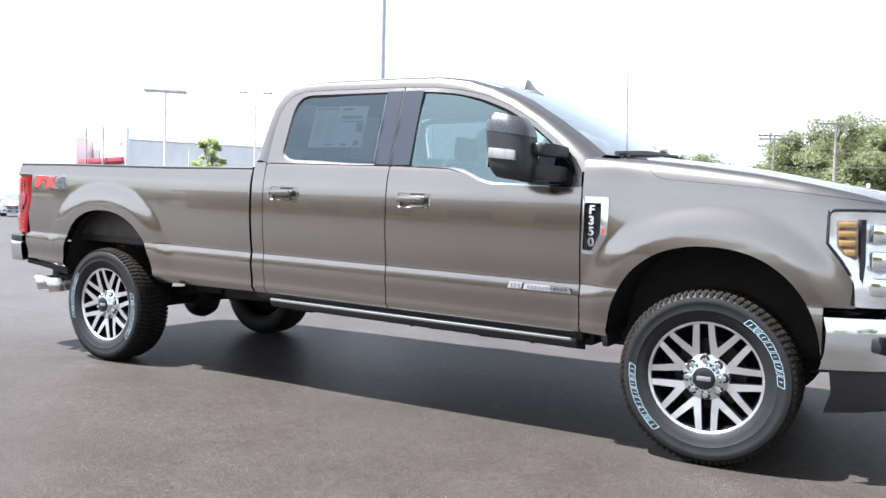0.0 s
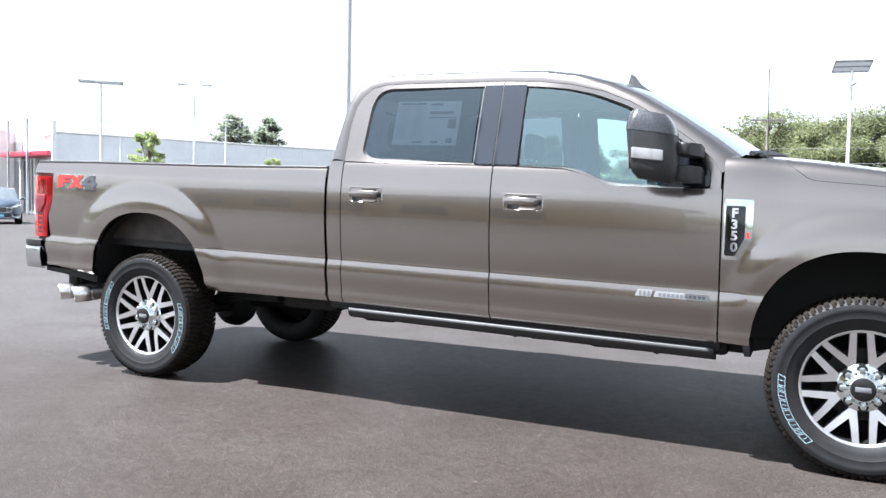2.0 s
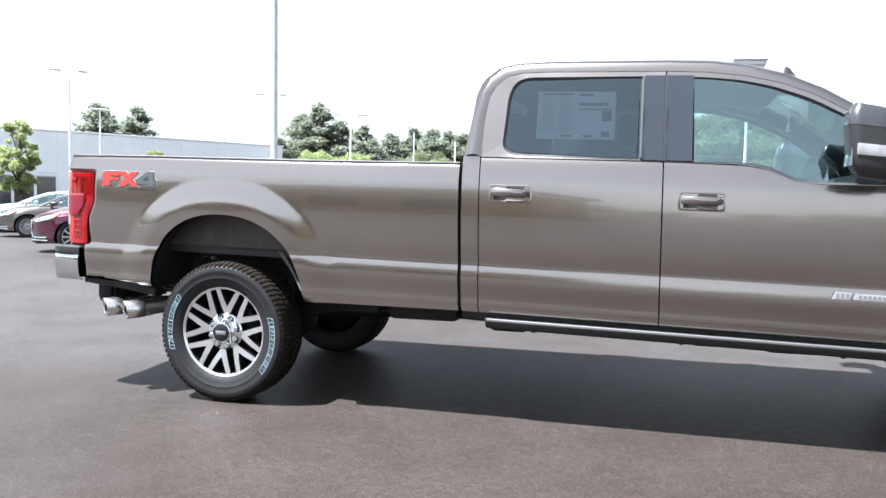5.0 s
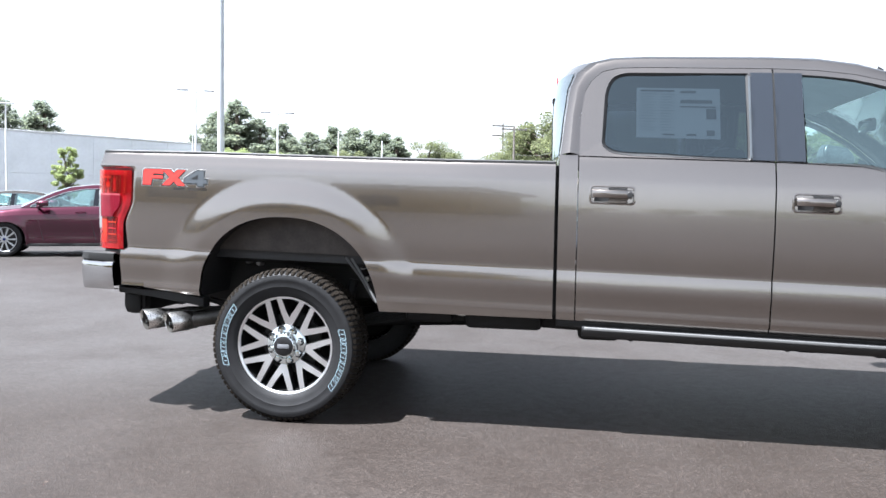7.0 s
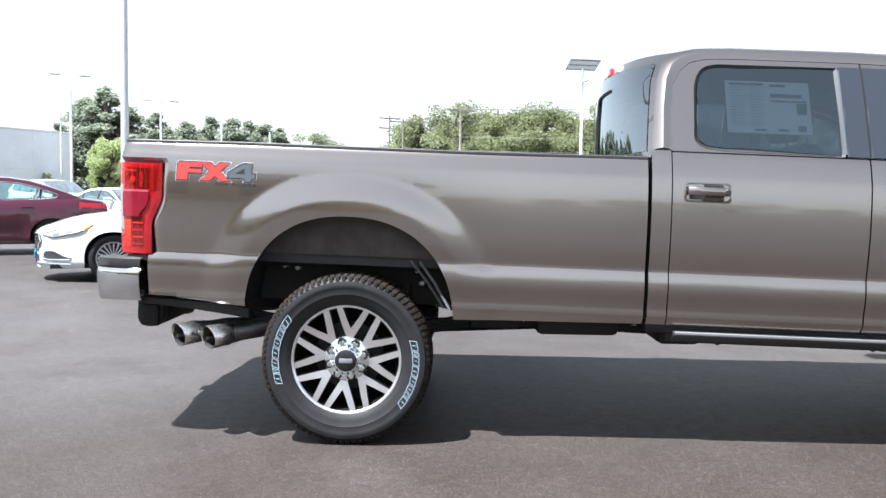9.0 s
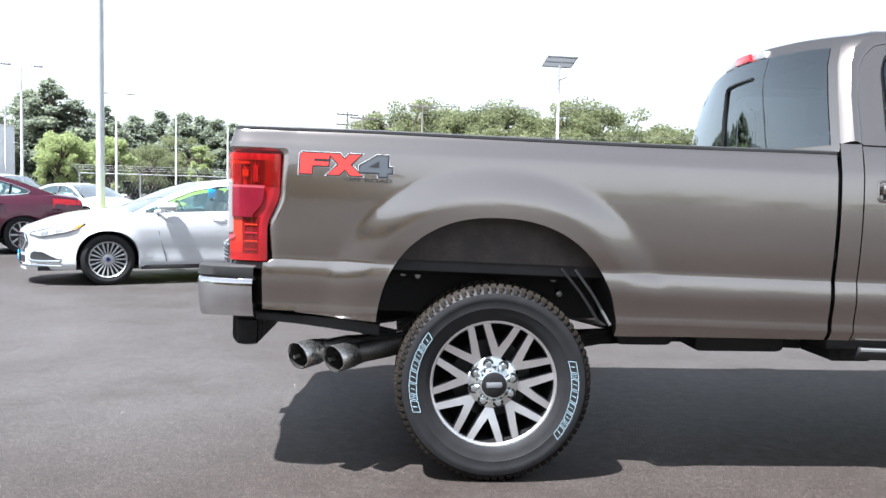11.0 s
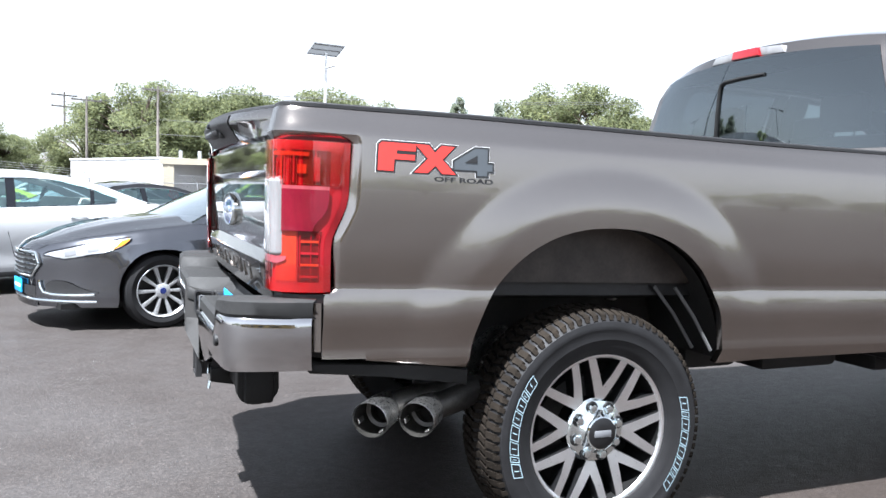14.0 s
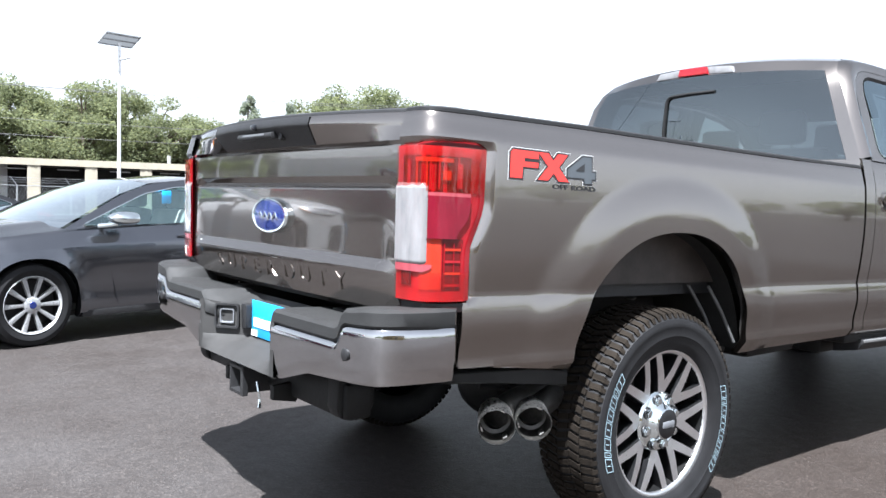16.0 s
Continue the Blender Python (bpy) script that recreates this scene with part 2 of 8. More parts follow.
DASH = plain("dash_plastic", (0.03, 0.03, 0.03), 0.6, 0.0, 0.12, 20, 0.2, 300)
RED_GLASS = glass("red_shell", (0.98, 0.62, 0.6), 0.03, 0.06, (1.0, 0.86, 0.84))
BACK_GLASS = glass("rear_window_glass", (0.13, 0.142, 0.152), 0.02, 0.16, (0.85, 0.95, 1.0))
PRIVACY_SIDE = glass("side_privacy_glass", (0.13, 0.155, 0.175), 0.02, 0.13, (0.72, 0.9, 1.0))
CLEAR = glass("door_glass", (0.72, 0.88, 0.87), 0.02, 0.24, (0.72, 0.95, 0.98))
SCREEN = glass("windscreen_glass", (0.7, 0.8, 0.79), 0.03, 0.6, (0.9, 0.97, 1.0))

# ---- mesh tools ----
RAKE = 0.024  # the truck stands nose down by this slope


def part(name, bm, material, parent, label="", sharp=32, rake=False, mats=None):
    """Links a bmesh as one mesh object under a thing or a part."""
    bmesh.ops.remove_doubles(bm, verts=bm.verts, dist=0.0004)
    bmesh.ops.recalc_face_normals(bm, faces=bm.faces)
    if rake:
        for v in bm.verts:
            v.co.z -= RAKE * v.co.x
    me = bpy.data.meshes.new(name)
    bm.to_mesh(me)
    bm.free()
    for m in mats or [material]:
        me.materials.append(m)
    me.shade_smooth()
    me.set_sharp_from_angle(angle=radians(sharp))
    ob = new(name, me)
    ob.parent = parent
    if label:
        tagged(ob, label)
    return ob


def thing(name, label, category, m=None, group="", kind=""):
    e = new(name)
    e.empty_display_size = 0.2
    if m is not None:
        e.matrix_basis = m
    return tagged(e, label, category, group, kind)


def solid(name, bm, material, label, category, group="", kind="", sharp=32):
    return tagged(part(name, bm, material, None, "", sharp), label, category, group, kind)


def box(bm, x0, x1, y0, y1, z0, z1, bevel=0.0, seg=2):
    vs = [bm.verts.new((x, y, z)) for x in (x0, x1) for y in (y0, y1) for z in (z0, z1)]
    fs = [bm.faces.new([vs[i] for i in q]) for q in ((0, 1, 3, 2), (4, 6, 7, 5), (0, 4, 5, 1), (2, 3, 7, 6), (0, 2, 6, 4), (1, 5, 7, 3))]
    if bevel:
        es = list({e for f in fs for e in f.edges})
        bmesh.ops.bevel(bm, geom=es, offset=bevel, segments=seg, profile=0.5, affect="EDGES")
    return vs


def prism(bm, poly, axis, a, b, bevel=0.0, seg=2):
    """A polygon of 2D points drawn out along an axis from a to b (axis y: points are x, z; x: y, z; z: x, y)."""
    def p(u, v, w):
        return (u, w, v) if axis == "y" else (w, u, v) if axis == "x" else (u, v, w)
    lo, hi = [bm.verts.new(p(u, v, a)) for u, v in poly], [bm.verts.new(p(u, v, b)) for u, v in poly]
    n = len(poly)
    fs = [bm.faces.new(lo), bm.faces.new(hi[::-1])]
    fs += [bm.faces.new((lo[i], hi[i], hi[(i + 1) % n], lo[(i + 1) % n])) for i in range(n)]
    if bevel:
        es = list(fs[0].edges) + list(fs[1].edges)
        bmesh.ops.bevel(bm, geom=es, offset=bevel, segments=seg, profile=0.5, affect="EDGES")


def grid(bm, rows, close_u=False):
    """Faces between rows of points; all rows are equally long."""
    vs = [[bm.verts.new(p) for p in r] for r in rows]
    for a, b in zip(vs, vs[1:]):
        n = len(a)
        for i in range(n if close_u else n - 1):
            j = (i + 1) % n
            try:
                bm.faces.new((a[i], a[j], b[j], b[i]))
            except ValueError:
                pass
    return vs


def tube(bm, pts, radius, n=8, caps=True):
    pts = [Vector(p) for p in pts]
    rows = []
    for i, p in enumerate(pts):
        d = (pts[min(i + 1, len(pts) - 1)] - pts[max(i - 1, 0)]).normalized()
        a = d.cross(Vector((0.013, 0.02, 1)))
        a = a.normalized() if a.length > 0.05 else Vector((1, 0, 0))
        b = d.cross(a).normalized()
        r = radius[i] if isinstance(radius, (list, tuple)) else radius
        rows.append([p + (a * math.cos(t) + b * math.sin(t)) * r for t in (2 * math.pi * k / n for k in range(n))])
    vs = grid(bm, rows, True)
    if caps:
        bm.faces.new(vs[0])
        bm.faces.new(vs[-1][::-1])


def lathe(bm, profile, n=48, m=None):
    """A profile of (radius, height along -y) turned round the y axis, then moved by m."""
    m = m or Matrix()
    rows = [[m @ Vector((r * math.cos(t), -h, r * math.sin(t))) for t in (2 * math.pi * k / n for k in range(n))] for r, h in profile]
    return grid(bm, rows, True)


def lerp_table(tab, x):
    if x <= tab[0][0]:
        return tab[0][1]
    for (a, u), (b, v) in zip(tab, tab[1:]):
        if x <= b:
            return u + (v - u) * (x - a) / (b - a)
    return tab[-1][1]


def smooth(a, b, x):
    t = max(0.0, min(1.0, (x - a) / (b - a)))
    return t * t * (3 - 2 * t)


def resample(pts, n):
    pts = [Vector(p) for p in pts]
    ls = [0.0]
    for a, b in zip(pts, pts[1:]):
        ls.append(ls[-1] + (b - a).length)
    out = []
    for k in range(n):
        s = ls[-1] * k / (n - 1)
        i = max(j for j in range(len(ls) - 1) if ls[j] <= s + 1e-9)
        f = (s - ls[i]) / max(1e-9, ls[i + 1] - ls[i])
        out.append(pts[i].lerp(pts[i + 1], f))
    return out


def rounded(poly, radius, seg=5):
    """A 2D polygon with its corners rounded; radius: one number or one for each corner."""
    out, n = [], len(poly)
    for i, p in enumerate(poly):
        p, a, b = Vector(p), Vector(poly[i - 1]), Vector(poly[(i + 1) % n])
        r = radius[i] if isinstance(radius, (list, tuple)) else radius
        if r <= 0:
            out.append(tuple(p))
            continue
        u, v = (a - p), (b - p)
        k = min(r, 0.49 * u.length, 0.49 * v.length)
        s, e = p + u.normalized() * k, p + v.normalized() * k
        for j in range(seg + 1):
            t = j / seg
            out.append(tuple(s * (1 - t) ** 2 + p * 2 * t * (1 - t) + e * t * t))
    return out


def pane(bm, poly, yfun, thick=0.0, n=None):
    """A sheet bounded by a polygon in x, z, fanned from its centre and laid on y = yfun(x, z)."""
    c = sum((Vector(p) for p in poly), Vector((0, 0))) / len(poly)
    rings = []
    for f in (1.0, 0.66, 0.33):
        rings.append([bm.verts.new((q.x, yfun(q.x, q.y), q.y)) for q in (c.lerp(Vector(p), f) for p in poly)])
    cv = bm.verts.new((c.x, yfun(c.x, c.y), c.y))
    m = len(poly)
    for a, b in zip(rings, rings[1:]):
        for i in range(m):
            bm.faces.new((a[i], a[(i + 1) % m], b[(i + 1) % m], b[i]))
    for i in range(m):
        bm.faces.new((rings[-1][i], rings[-1][(i + 1) % m], cv))


def ring(bm, outer, inner, yo, yi):
    """A frame between two loops of as many x, z points, laid on yo and yi."""
    a = [bm.verts.new((x, yo(x, z), z)) for x, z in outer]
    b = [bm.verts.new((x, yi(x, z), z)) for x, z in inner]
    n = len(a)
    for i in range(n):
        bm.faces.new((a[i], a[(i + 1) % n], b[(i + 1) % n], b[i]))


def letters(text, size, material_depth, offset=0.0, width=1.0, shear=0.0):
    """The outline of a word in the built-in font as a bmesh in x (along), z (up), thickness along y; centred."""
    cu = bpy.data.curves.new("word", "FONT")
    cu.body, cu.size, cu.extrude, cu.offset, cu.shear = text, size, material_depth, offset, shear
    cu.align_x, cu.align_y = "CENTER", "CENTER"
    cu.resolution_u = 3
    ob = bpy.data.objects.new("word", cu)
    scene.collection.objects.link(ob)
    bpy.context.view_layer.update()
    me = bpy.data.meshes.new_from_object(ob.evaluated_get(bpy.context.evaluated_depsgraph_get()))
    bm = bmesh.new()
    bm.from_mesh(me)
    bpy.data.objects.remove(ob)
    bpy.data.curves.remove(cu)
    bpy.data.meshes.remove(me)
    for v in bm.verts:
        v.co = Vector((v.co.x * width, -v.co.z, v.co.y))
    return bm


# ---- ground ----
def ground():
    bm = bmesh.new()
    xs = [-3000, -400, -60, -20, -8, 0, 8, 20, 60, 400, 3000]
    grid(bm, [[(x, y, 0) for x in xs] for y in xs])
    return solid("ground", bm, ASPHALT, "dark grey asphalt car park, dusty and stained", "ground", kind="structure")


ground()

# ---- the pickup truck ----
SIDE = [(0.60, 0.892), (0.655, 0.924), (0.69, 0.954), (0.712, 0.971), (0.72, 0.9735), (0.744, 0.9732), (0.78, 0.979), (0.81, 0.986), (0.84, 0.9905), (0.865, 0.992),
        (0.885, 0.9912), (0.905, 0.9893), (0.922, 0.9868), (0.934, 0.9845), (0.94, 0.9832)]
SIDE = [(z, y - 0.012 * smooth(0.62, 0.8, z)) for z, y in SIDE]
SIDE += [(z, 0.9945 - (0.25 if z < 1.25 else 0.3) * (z - 1.25) ** 2) for z in (0.98, 1.02, 1.06, 1.10, 1.14, 1.17, 1.20, 1.24, 1.28, 1.32, 1.36, 1.40)]
SIDE += [(1.412, 0.9862), (1.43, 0.982), (1.455, 0.9755), (1.478, 0.9695), (1.494, 0.965), (1.499, 0.961), (1.502, 0.952), (1.51, 0.93)]
DOOR_SIDE = [r for r in SIDE if r[0] < 1.41] + [(1.42, 0.9852), (1.44, 0.9815), (1.47, 0.975), (1.50, 0.9675), (1.525, 0.9605), (1.54, 0.9535), (1.548, 0.943)]
CAB_SIDE = DOOR_SIDE[:-4] + [(1.50, 0.969), (1.525, 0.963), (1.548, 0.957)]
ZROWS = sorted({r[0] for r in SIDE} | {0.67, 0.70, 0.755, 0.825} | {round(0.96 + 0.02 * k, 3) for k in range(25)})
BOARD_STRIP = plain("dull_strip_metal", (0.12, 0.12, 0.12), 0.55, 0.2, 0.06, spec=0.3)
BADGE_GREY = plain("badge_letter_grey", (0.38, 0.39, 0.4), 0.3, 0.3, 0.06)
GALV_BOLT = plain("zinc_bolt", (0.45, 0.45, 0.44), 0.4, 0.8, 0.1)
REAR_ARCH = (0.008, 0.62, 0.525, 0.535, 0.765, 0.735)
FRONT_ARCH = (4.475, 0.64, 0.51, 0.545, 0.70, 0.745)


def arch_z(x, arch):
    cx, cz, a, b = arch[:4]
    u = abs(x - cx) / a
    return -1.0 if u >= 1 else cz + b * (1 - u ** 2.25) ** (1 / 2.25)


def flare(x, z, arch):
    """How far the wheel-arch moulding stands out: a flat lip, a crease, a bevel and a soft run-out."""
    cx, cz, a, b, ao, bo = arch
    dx, dz = abs(x - cx), max(0.0, z - cz)
    ri = ((dx / a) ** 2.25 + (dz / b) ** 2.25) ** (1 / 2.25)
    ro = ((dx / ao) ** 2.15 + (dz / bo) ** 2.15) ** (1 / 2.15)
    if ro >= 1:
        return 0.0
    s = 0.0 if ri <= 1 else (ri - 1) * a / ((ri - 1) * a + (1 - ro) * ao)
    if s < 0.36:
        f = 1.0 - 0.05 * s / 0.36
    else:
        u = (s - 0.36) / 0.64
        f = 0.95 * (1 - u) ** 1.25 * (1 + 0.55 * u)
    return (0.026 if cx < 2 else 0.028) * (0.6 + 0.4 * smooth(0.75, 1.05, z)) * f


def side_y(x, z, table=SIDE):
    return lerp_table(table, z) + flare(x, z, REAR_ARCH) + flare(x, z, FRONT_ARCH)


def columns(x0, x1, arch=None, step=0.02):
    xs = {x0, x1}
    n = max(2, int((x1 - x0) / step))
    xs |= {x0 + (x1 - x0) * k / n for k in range(n + 1)}
    if arch:
        cx, a = arch[0], arch[2]
        xs |= {cx + a * math.cos(math.pi * k / 48) for k in range(49)}
        xs |= {cx - a * 1.0002, cx + a * 1.0002}
    return sorted(x for x in xs if x0 <= x <= x1)


def side_sheet(x0, x1, low, high, s, table=SIDE, arch=None, hem=0.03, zrows=ZROWS):
    """The outer skin of one flank between x0 and x1 with its edges turned in; s: -1 right flank, 1 left flank."""
    bm = bmesh.new()
    rows = []
    for x in columns(x0, x1, arch):
        lo = low(x)
        if arch:
            lo = max(lo, arch_z(x, arch))
        hi = high(x)
        zs = [min(hi, max(z, lo)) for z in zrows]
        zs[0], zs[-1] = lo, hi
        col = [(x, s * side_y(x, z, table), z) for z in zs]
        yl = side_y(x, lo, table)
        inner = (x, s * (yl - hem), lo + 0.004)
        rows.append([inner] + col)
    grid(bm, rows)
    for k, dx in ((0, 1), (-1, -1)):
        edge = rows[k]
        grid(bm, [edge, [(p[0] + dx * 0.004, p[1] - s * 0.025, p[2]) for p in edge]])
    return bm


truck = thing("pickup_truck", "stone-grey metallic four-door pickup with long bed, parked on asphalt", "pickup truck")


def both(fn):
    for s in (-1, 1):
        fn(s)


def bed_low(x):
    if x < 0:
        return lerp_table([(-1.0, 0.722), (-0.9, 0.718), (-0.62, 0.69), (-0.5, 0.68)], x)
    return lerp_table([(0.5, 0.655), (1.5, 0.675)], x)


def lamp_edge(z):
    """Where the bed panel ends at the tail lamp."""
    return lerp_table([(0.66, -1.0), (0.93, -1.0), (0.935, -0.98), (1.07, -0.98), (1.10, -0.974), (1.16, -0.946), (1.19, -0.934), (1.22, -0.928), (1.384, -0.923)], z)


def settle(bm):
    """Lets the bed's top edge fall away a little towards the tail."""
    for v in bm.verts:
        v.co.z -= (0.010 + 0.007 * smooth(-0.5, -1.12, v.co.x)) * smooth(1.40, 1.48, v.co.z) * smooth(1.5, 0.6, v.co.x)


def corner_arc(w, back):
    """Plan of the rounded rear corner of the bed, from the flank at half width w to the tail at x = back."""
    p = 2 / 3.8
    arc_pts = []
    for k in range(1, 17):
        a = math.pi / 32 * k
        c = max(0.0, math.cos(a))
        arc_pts.append((-0.98 + (back + 0.98) * math.sin(a) ** p, 0.86 + (w - 0.86) * c ** p))
    return [(x, y, 0.0) for x, y in arc_pts + [(back - 0.001, 0.845)]]


def bed_side(s):
    bm = side_sheet(-0.86, 1.483, bed_low, lambda x: 1.51, s, arch=REAR_ARCH)
    # the stretch round the tail lamp
    rows = []
    zs = sorted([z for z in ZROWS if 0.72 <= z < 1.38] + [0.937, 1.06, 1.07, 1.19, 1.22, 1.384])
    for z in zs:
        xe, z2 = lamp_edge(z), max(z, 0.72)
        back = []
        deep = 1.0 if z > 0.932 else 0.0
        for k, (f, dx, drop) in enumerate([(k / 4, 0.03, 0.0) for k in range(5)] + [(1, 0.022, 0.003), (1, 0.012, 0.011), (1, 0.004, 0.019), (1, 0.0, 0.022)]):
            x = -0.86 + (xe + dx + 0.86) * f
            y = lerp_table(SIDE, z2) - 0.012 * smooth(-0.97, -1.11, x) - drop * deep
            back.append((x, s * y, max(z2, bed_low(x))))
        y, zz = back[-1][1], back[-1][2]
        back += [(xe + 0.003, y - s * 0.01, zz), (xe + 0.008, y - s * 0.02, zz), (xe + 0.012, y - s * 0.03, zz), (xe + 0.012, y - s * 0.035, zz)]
        rows.append(back)
    grid(bm, rows)
    # the corner post over the lamp, with a chamfer above the lens
    rows = []
    for z, cut in [(1.379, 0.026), (1.384, 0.022), (1.39, 0.017), (1.402, 0.005), (1.407, 0.0)] + [(z, 0.0) for z in (1.42, 1.44, 1.455, 1.47, 1.482, 1.491, 1.498, 1.503, 1.506)]:
        w, roll = lerp_table(SIDE, z), lerp_table([(1.40, 0.0), (1.46, 0.011), (1.494, 0.019), (1.506, 0.027)], z)
        wc = lerp_table([(1.38, 0.988), (1.42, 0.985), (1.48, 0.9705), (1.495, 0.967), (1.5, 0.961), (1.506, 0.945)], z)
        col = [(x, w + (wc - w) * smooth(-0.87, -0.98, x) - cut * smooth(-0.893, -0.933, x), z) for x in (-0.86, -0.875, -0.885, -0.895, -0.905, -0.915, -0.925, -0.95, -0.98)]
        rows.append([(x, s * y, z) for x, y, _ in col + corner_arc(wc - cut, -1.152 + 0.5 * cut + roll)])
    grid(bm, rows)
    settle(bm)
    ob = part("bed_side", bm, GREY_BROWN, truck, sharp=24, rake=True)
    # inner wall and rail cap
    bm = bmesh.new()
    box(bm, -1.07, 1.48, *sorted((s * 0.80, s * 0.85)), 0.95, 1.49)
    part("bed_inner_wall", bm, SEALED, truck, rake=True)
    bm = bmesh.new()
    rows = [[] for _ in range(19 + 5)]
    for inset, z in ((0.006, 1.4965), (0.0, 1.499), (0.0, 1.509), (0.004, 1.513), (0.012, 1.5145), (0.09, 1.5145), (0.107, 1.508), (0.11, 1.48)):
        line = [(x, 0.9645 - inset) for x in (1.482, 1.0, 0.5, 0.0, -0.5, -0.86, -0.98)] + [(x, max(y, 0.845)) for x, y, _ in corner_arc(0.9655 - inset, -1.129 + inset)]
        for row, (x, y) in zip(rows, line):
            row.append((x, s * y, z))
    vs = grid(bm, rows)
    bm.faces.new(vs[0]), bm.faces.new(vs[-1][::-1])
    settle(bm)
    part("rail_cap", bm, BLACK_PLASTIC, truck, "black plastic bed rail cap", rake=True)
    # a bright pinch line along the lower edge behind the wheel
    bm = bmesh.new()
    tube(bm, [(x, s * 0.958, bed_low(x) + 0.006) for x in (-0.985, -0.85, -0.72, -0.6, -0.53)], 0.002, 6)
    part("lower_flange", bm, GREY_BROWN, truck, rake=True)
    bm = bmesh.new()
    prism(bm, [(-1.03, 0.71), (-0.62, 0.685), (-0.50, 0.672), (-0.50, 0.615), (-0.62, 0.635), (-0.8, 0.655), (-1.03, 0.672)], "y", *sorted((s * 0.86, s * 0.945)), 0.008)
    part("bed_valance", bm, UNDER, truck, "black underbody valance", rake=True)
    return ob


both(bed_side)
bm = bmesh.new()
box(bm, -1.06, 1.46, -0.82, 0.82, 0.9, 0.95)
part("bed_floor", bm, BLACK_PLASTIC, truck, rake=True)
bm = bmesh.new()
box(bm, 1.43, 1.478, -0.93, 0.93, 0.9, 1.5, 0.01)
part("bed_front_wall", bm, GREY_BROWN, truck, rake=True)


# black filler in the gap between bed and cab
for s in (-1, 1):
    bm = bmesh.new()
    box(bm, 1.47, 1.515, *sorted((s * 0.80, s * 0.935)), 0.70, 1.49)
    part("bed_gap_seal", bm, UNDER, truck, rake=True)


# cab flanks
def upper_y(x, z):
    """Half width of the window plane."""
    return lerp_table([(1.40, 0.975), (1.50, 0.962), (1.56, 0.945), (1.80, 0.872), (2.0, 0.806), (2.06, 0.775)], z)


DOOR_TOP = [(1.603, 1.545), (1.606, 1.75), (1.625, 1.89), (1.66, 1.955), (1.715, 2.005), (1.80, 2.026), (1.95, 2.032), (2.58, 2.034), (2.80, 2.028), (2.98, 2.008), (3.16, 1.968),
            (3.32, 1.905), (3.50, 1.805), (3.66, 1.69), (3.76, 1.60), (3.805, 1.53)]
ROOF_EDGE = [(1.505, 1.545, 0.952), (1.526, 1.75, 0.875), (1.546, 1.91, 0.818), (1.582, 2.003, 0.77), (1.65, 2.064, 0.74), (1.755, 2.093, 0.722), (1.95, 2.105, 0.715), (2.58, 2.109, 0.716),
             (2.82, 2.103, 0.722), (3.02, 2.077, 0.728), (3.21, 2.024, 0.738), (3.38, 1.949, 0.755), (3.57, 1.835, 0.785), (3.74, 1.72, 0.82), (3.86, 1.628, 0.85), (3.92, 1.575, 0.872)]


def cab_low(x):
    return lerp_table([(1.5, 0.675), (1.6, 0.675), (2.58, 0.662), (3.82, 0.672)], x)


def cab_side(s):
    bm = side_sheet(1.502, 1.598, cab_low, lambda x: 1.548, s, CAB_SIDE, zrows=[z for z in ZROWS if z < 1.44] + [1.46, 1.48, 1.50, 1.525, 1.548])
    # body frame round the doors
    rows = []
    for (x, z), (xr, zr, yr) in zip(DOOR_TOP, ROOF_EDGE):
        y0 = upper_y(x, z) + 0.008
        row = [(x, s * (y0 - 0.03), z - 0.004), (x, s * y0, z + 0.003)]
        for f in (0.25, 0.5, 0.75, 1.0):
            g = 0.022 * math.sin(math.pi * f)
            row.append((x + (xr - x) * f, s * (y0 + (yr - y0) * f + g), z + 0.003 + (zr - z - 0.003) * f + g * 0.6))
        rows.append(row)
    grid(bm, rows)
    part("cab_side_frame", bm, GREY_BROWN, truck, sharp=28, rake=True)
    bm = bmesh.new()
    grid(bm, [[(x, s * (upper_y(x, z) + 0.0105), z) for x in (2.57, 2.592)] for z in (1.545, 1.65, 1.8, 1.95, 2.012)])
    part("pillar_seal", bm, UNDER, truck, rake=True)


both(cab_side)


def window_loop(kind):
    if kind == "rear":
        return rounded([(1.716, 1.60), (1.765, 1.566), (1.855, 1.555), (2.462, 1.551), (2.462, 2.008), (1.83, 2.003), (1.763, 1.976), (1.73, 1.90)],
                       [0.03, 0.03, 0.06, 0.004, 0.004, 0.04, 0.05, 0.08], 3)
    return rounded([(2.715, 1.542), (2.99, 1.538), (3.09, 1.515), (3.20, 1.465), (3.28, 1.449), (3.755, 1.452), (3.755, 1.545), (3.64, 1.668), (3.48, 1.79), (3.30, 1.888), (3.12, 1.952), (2.96, 1.986), (2.80, 2.001), (2.708, 2.004)],
                   [0.004, 0.08, 0.06, 0.06, 0.05, 0.02, 0.03, 0.05, 0.05, 0.05, 0.05, 0.05, 0.05, 0.004], 3)


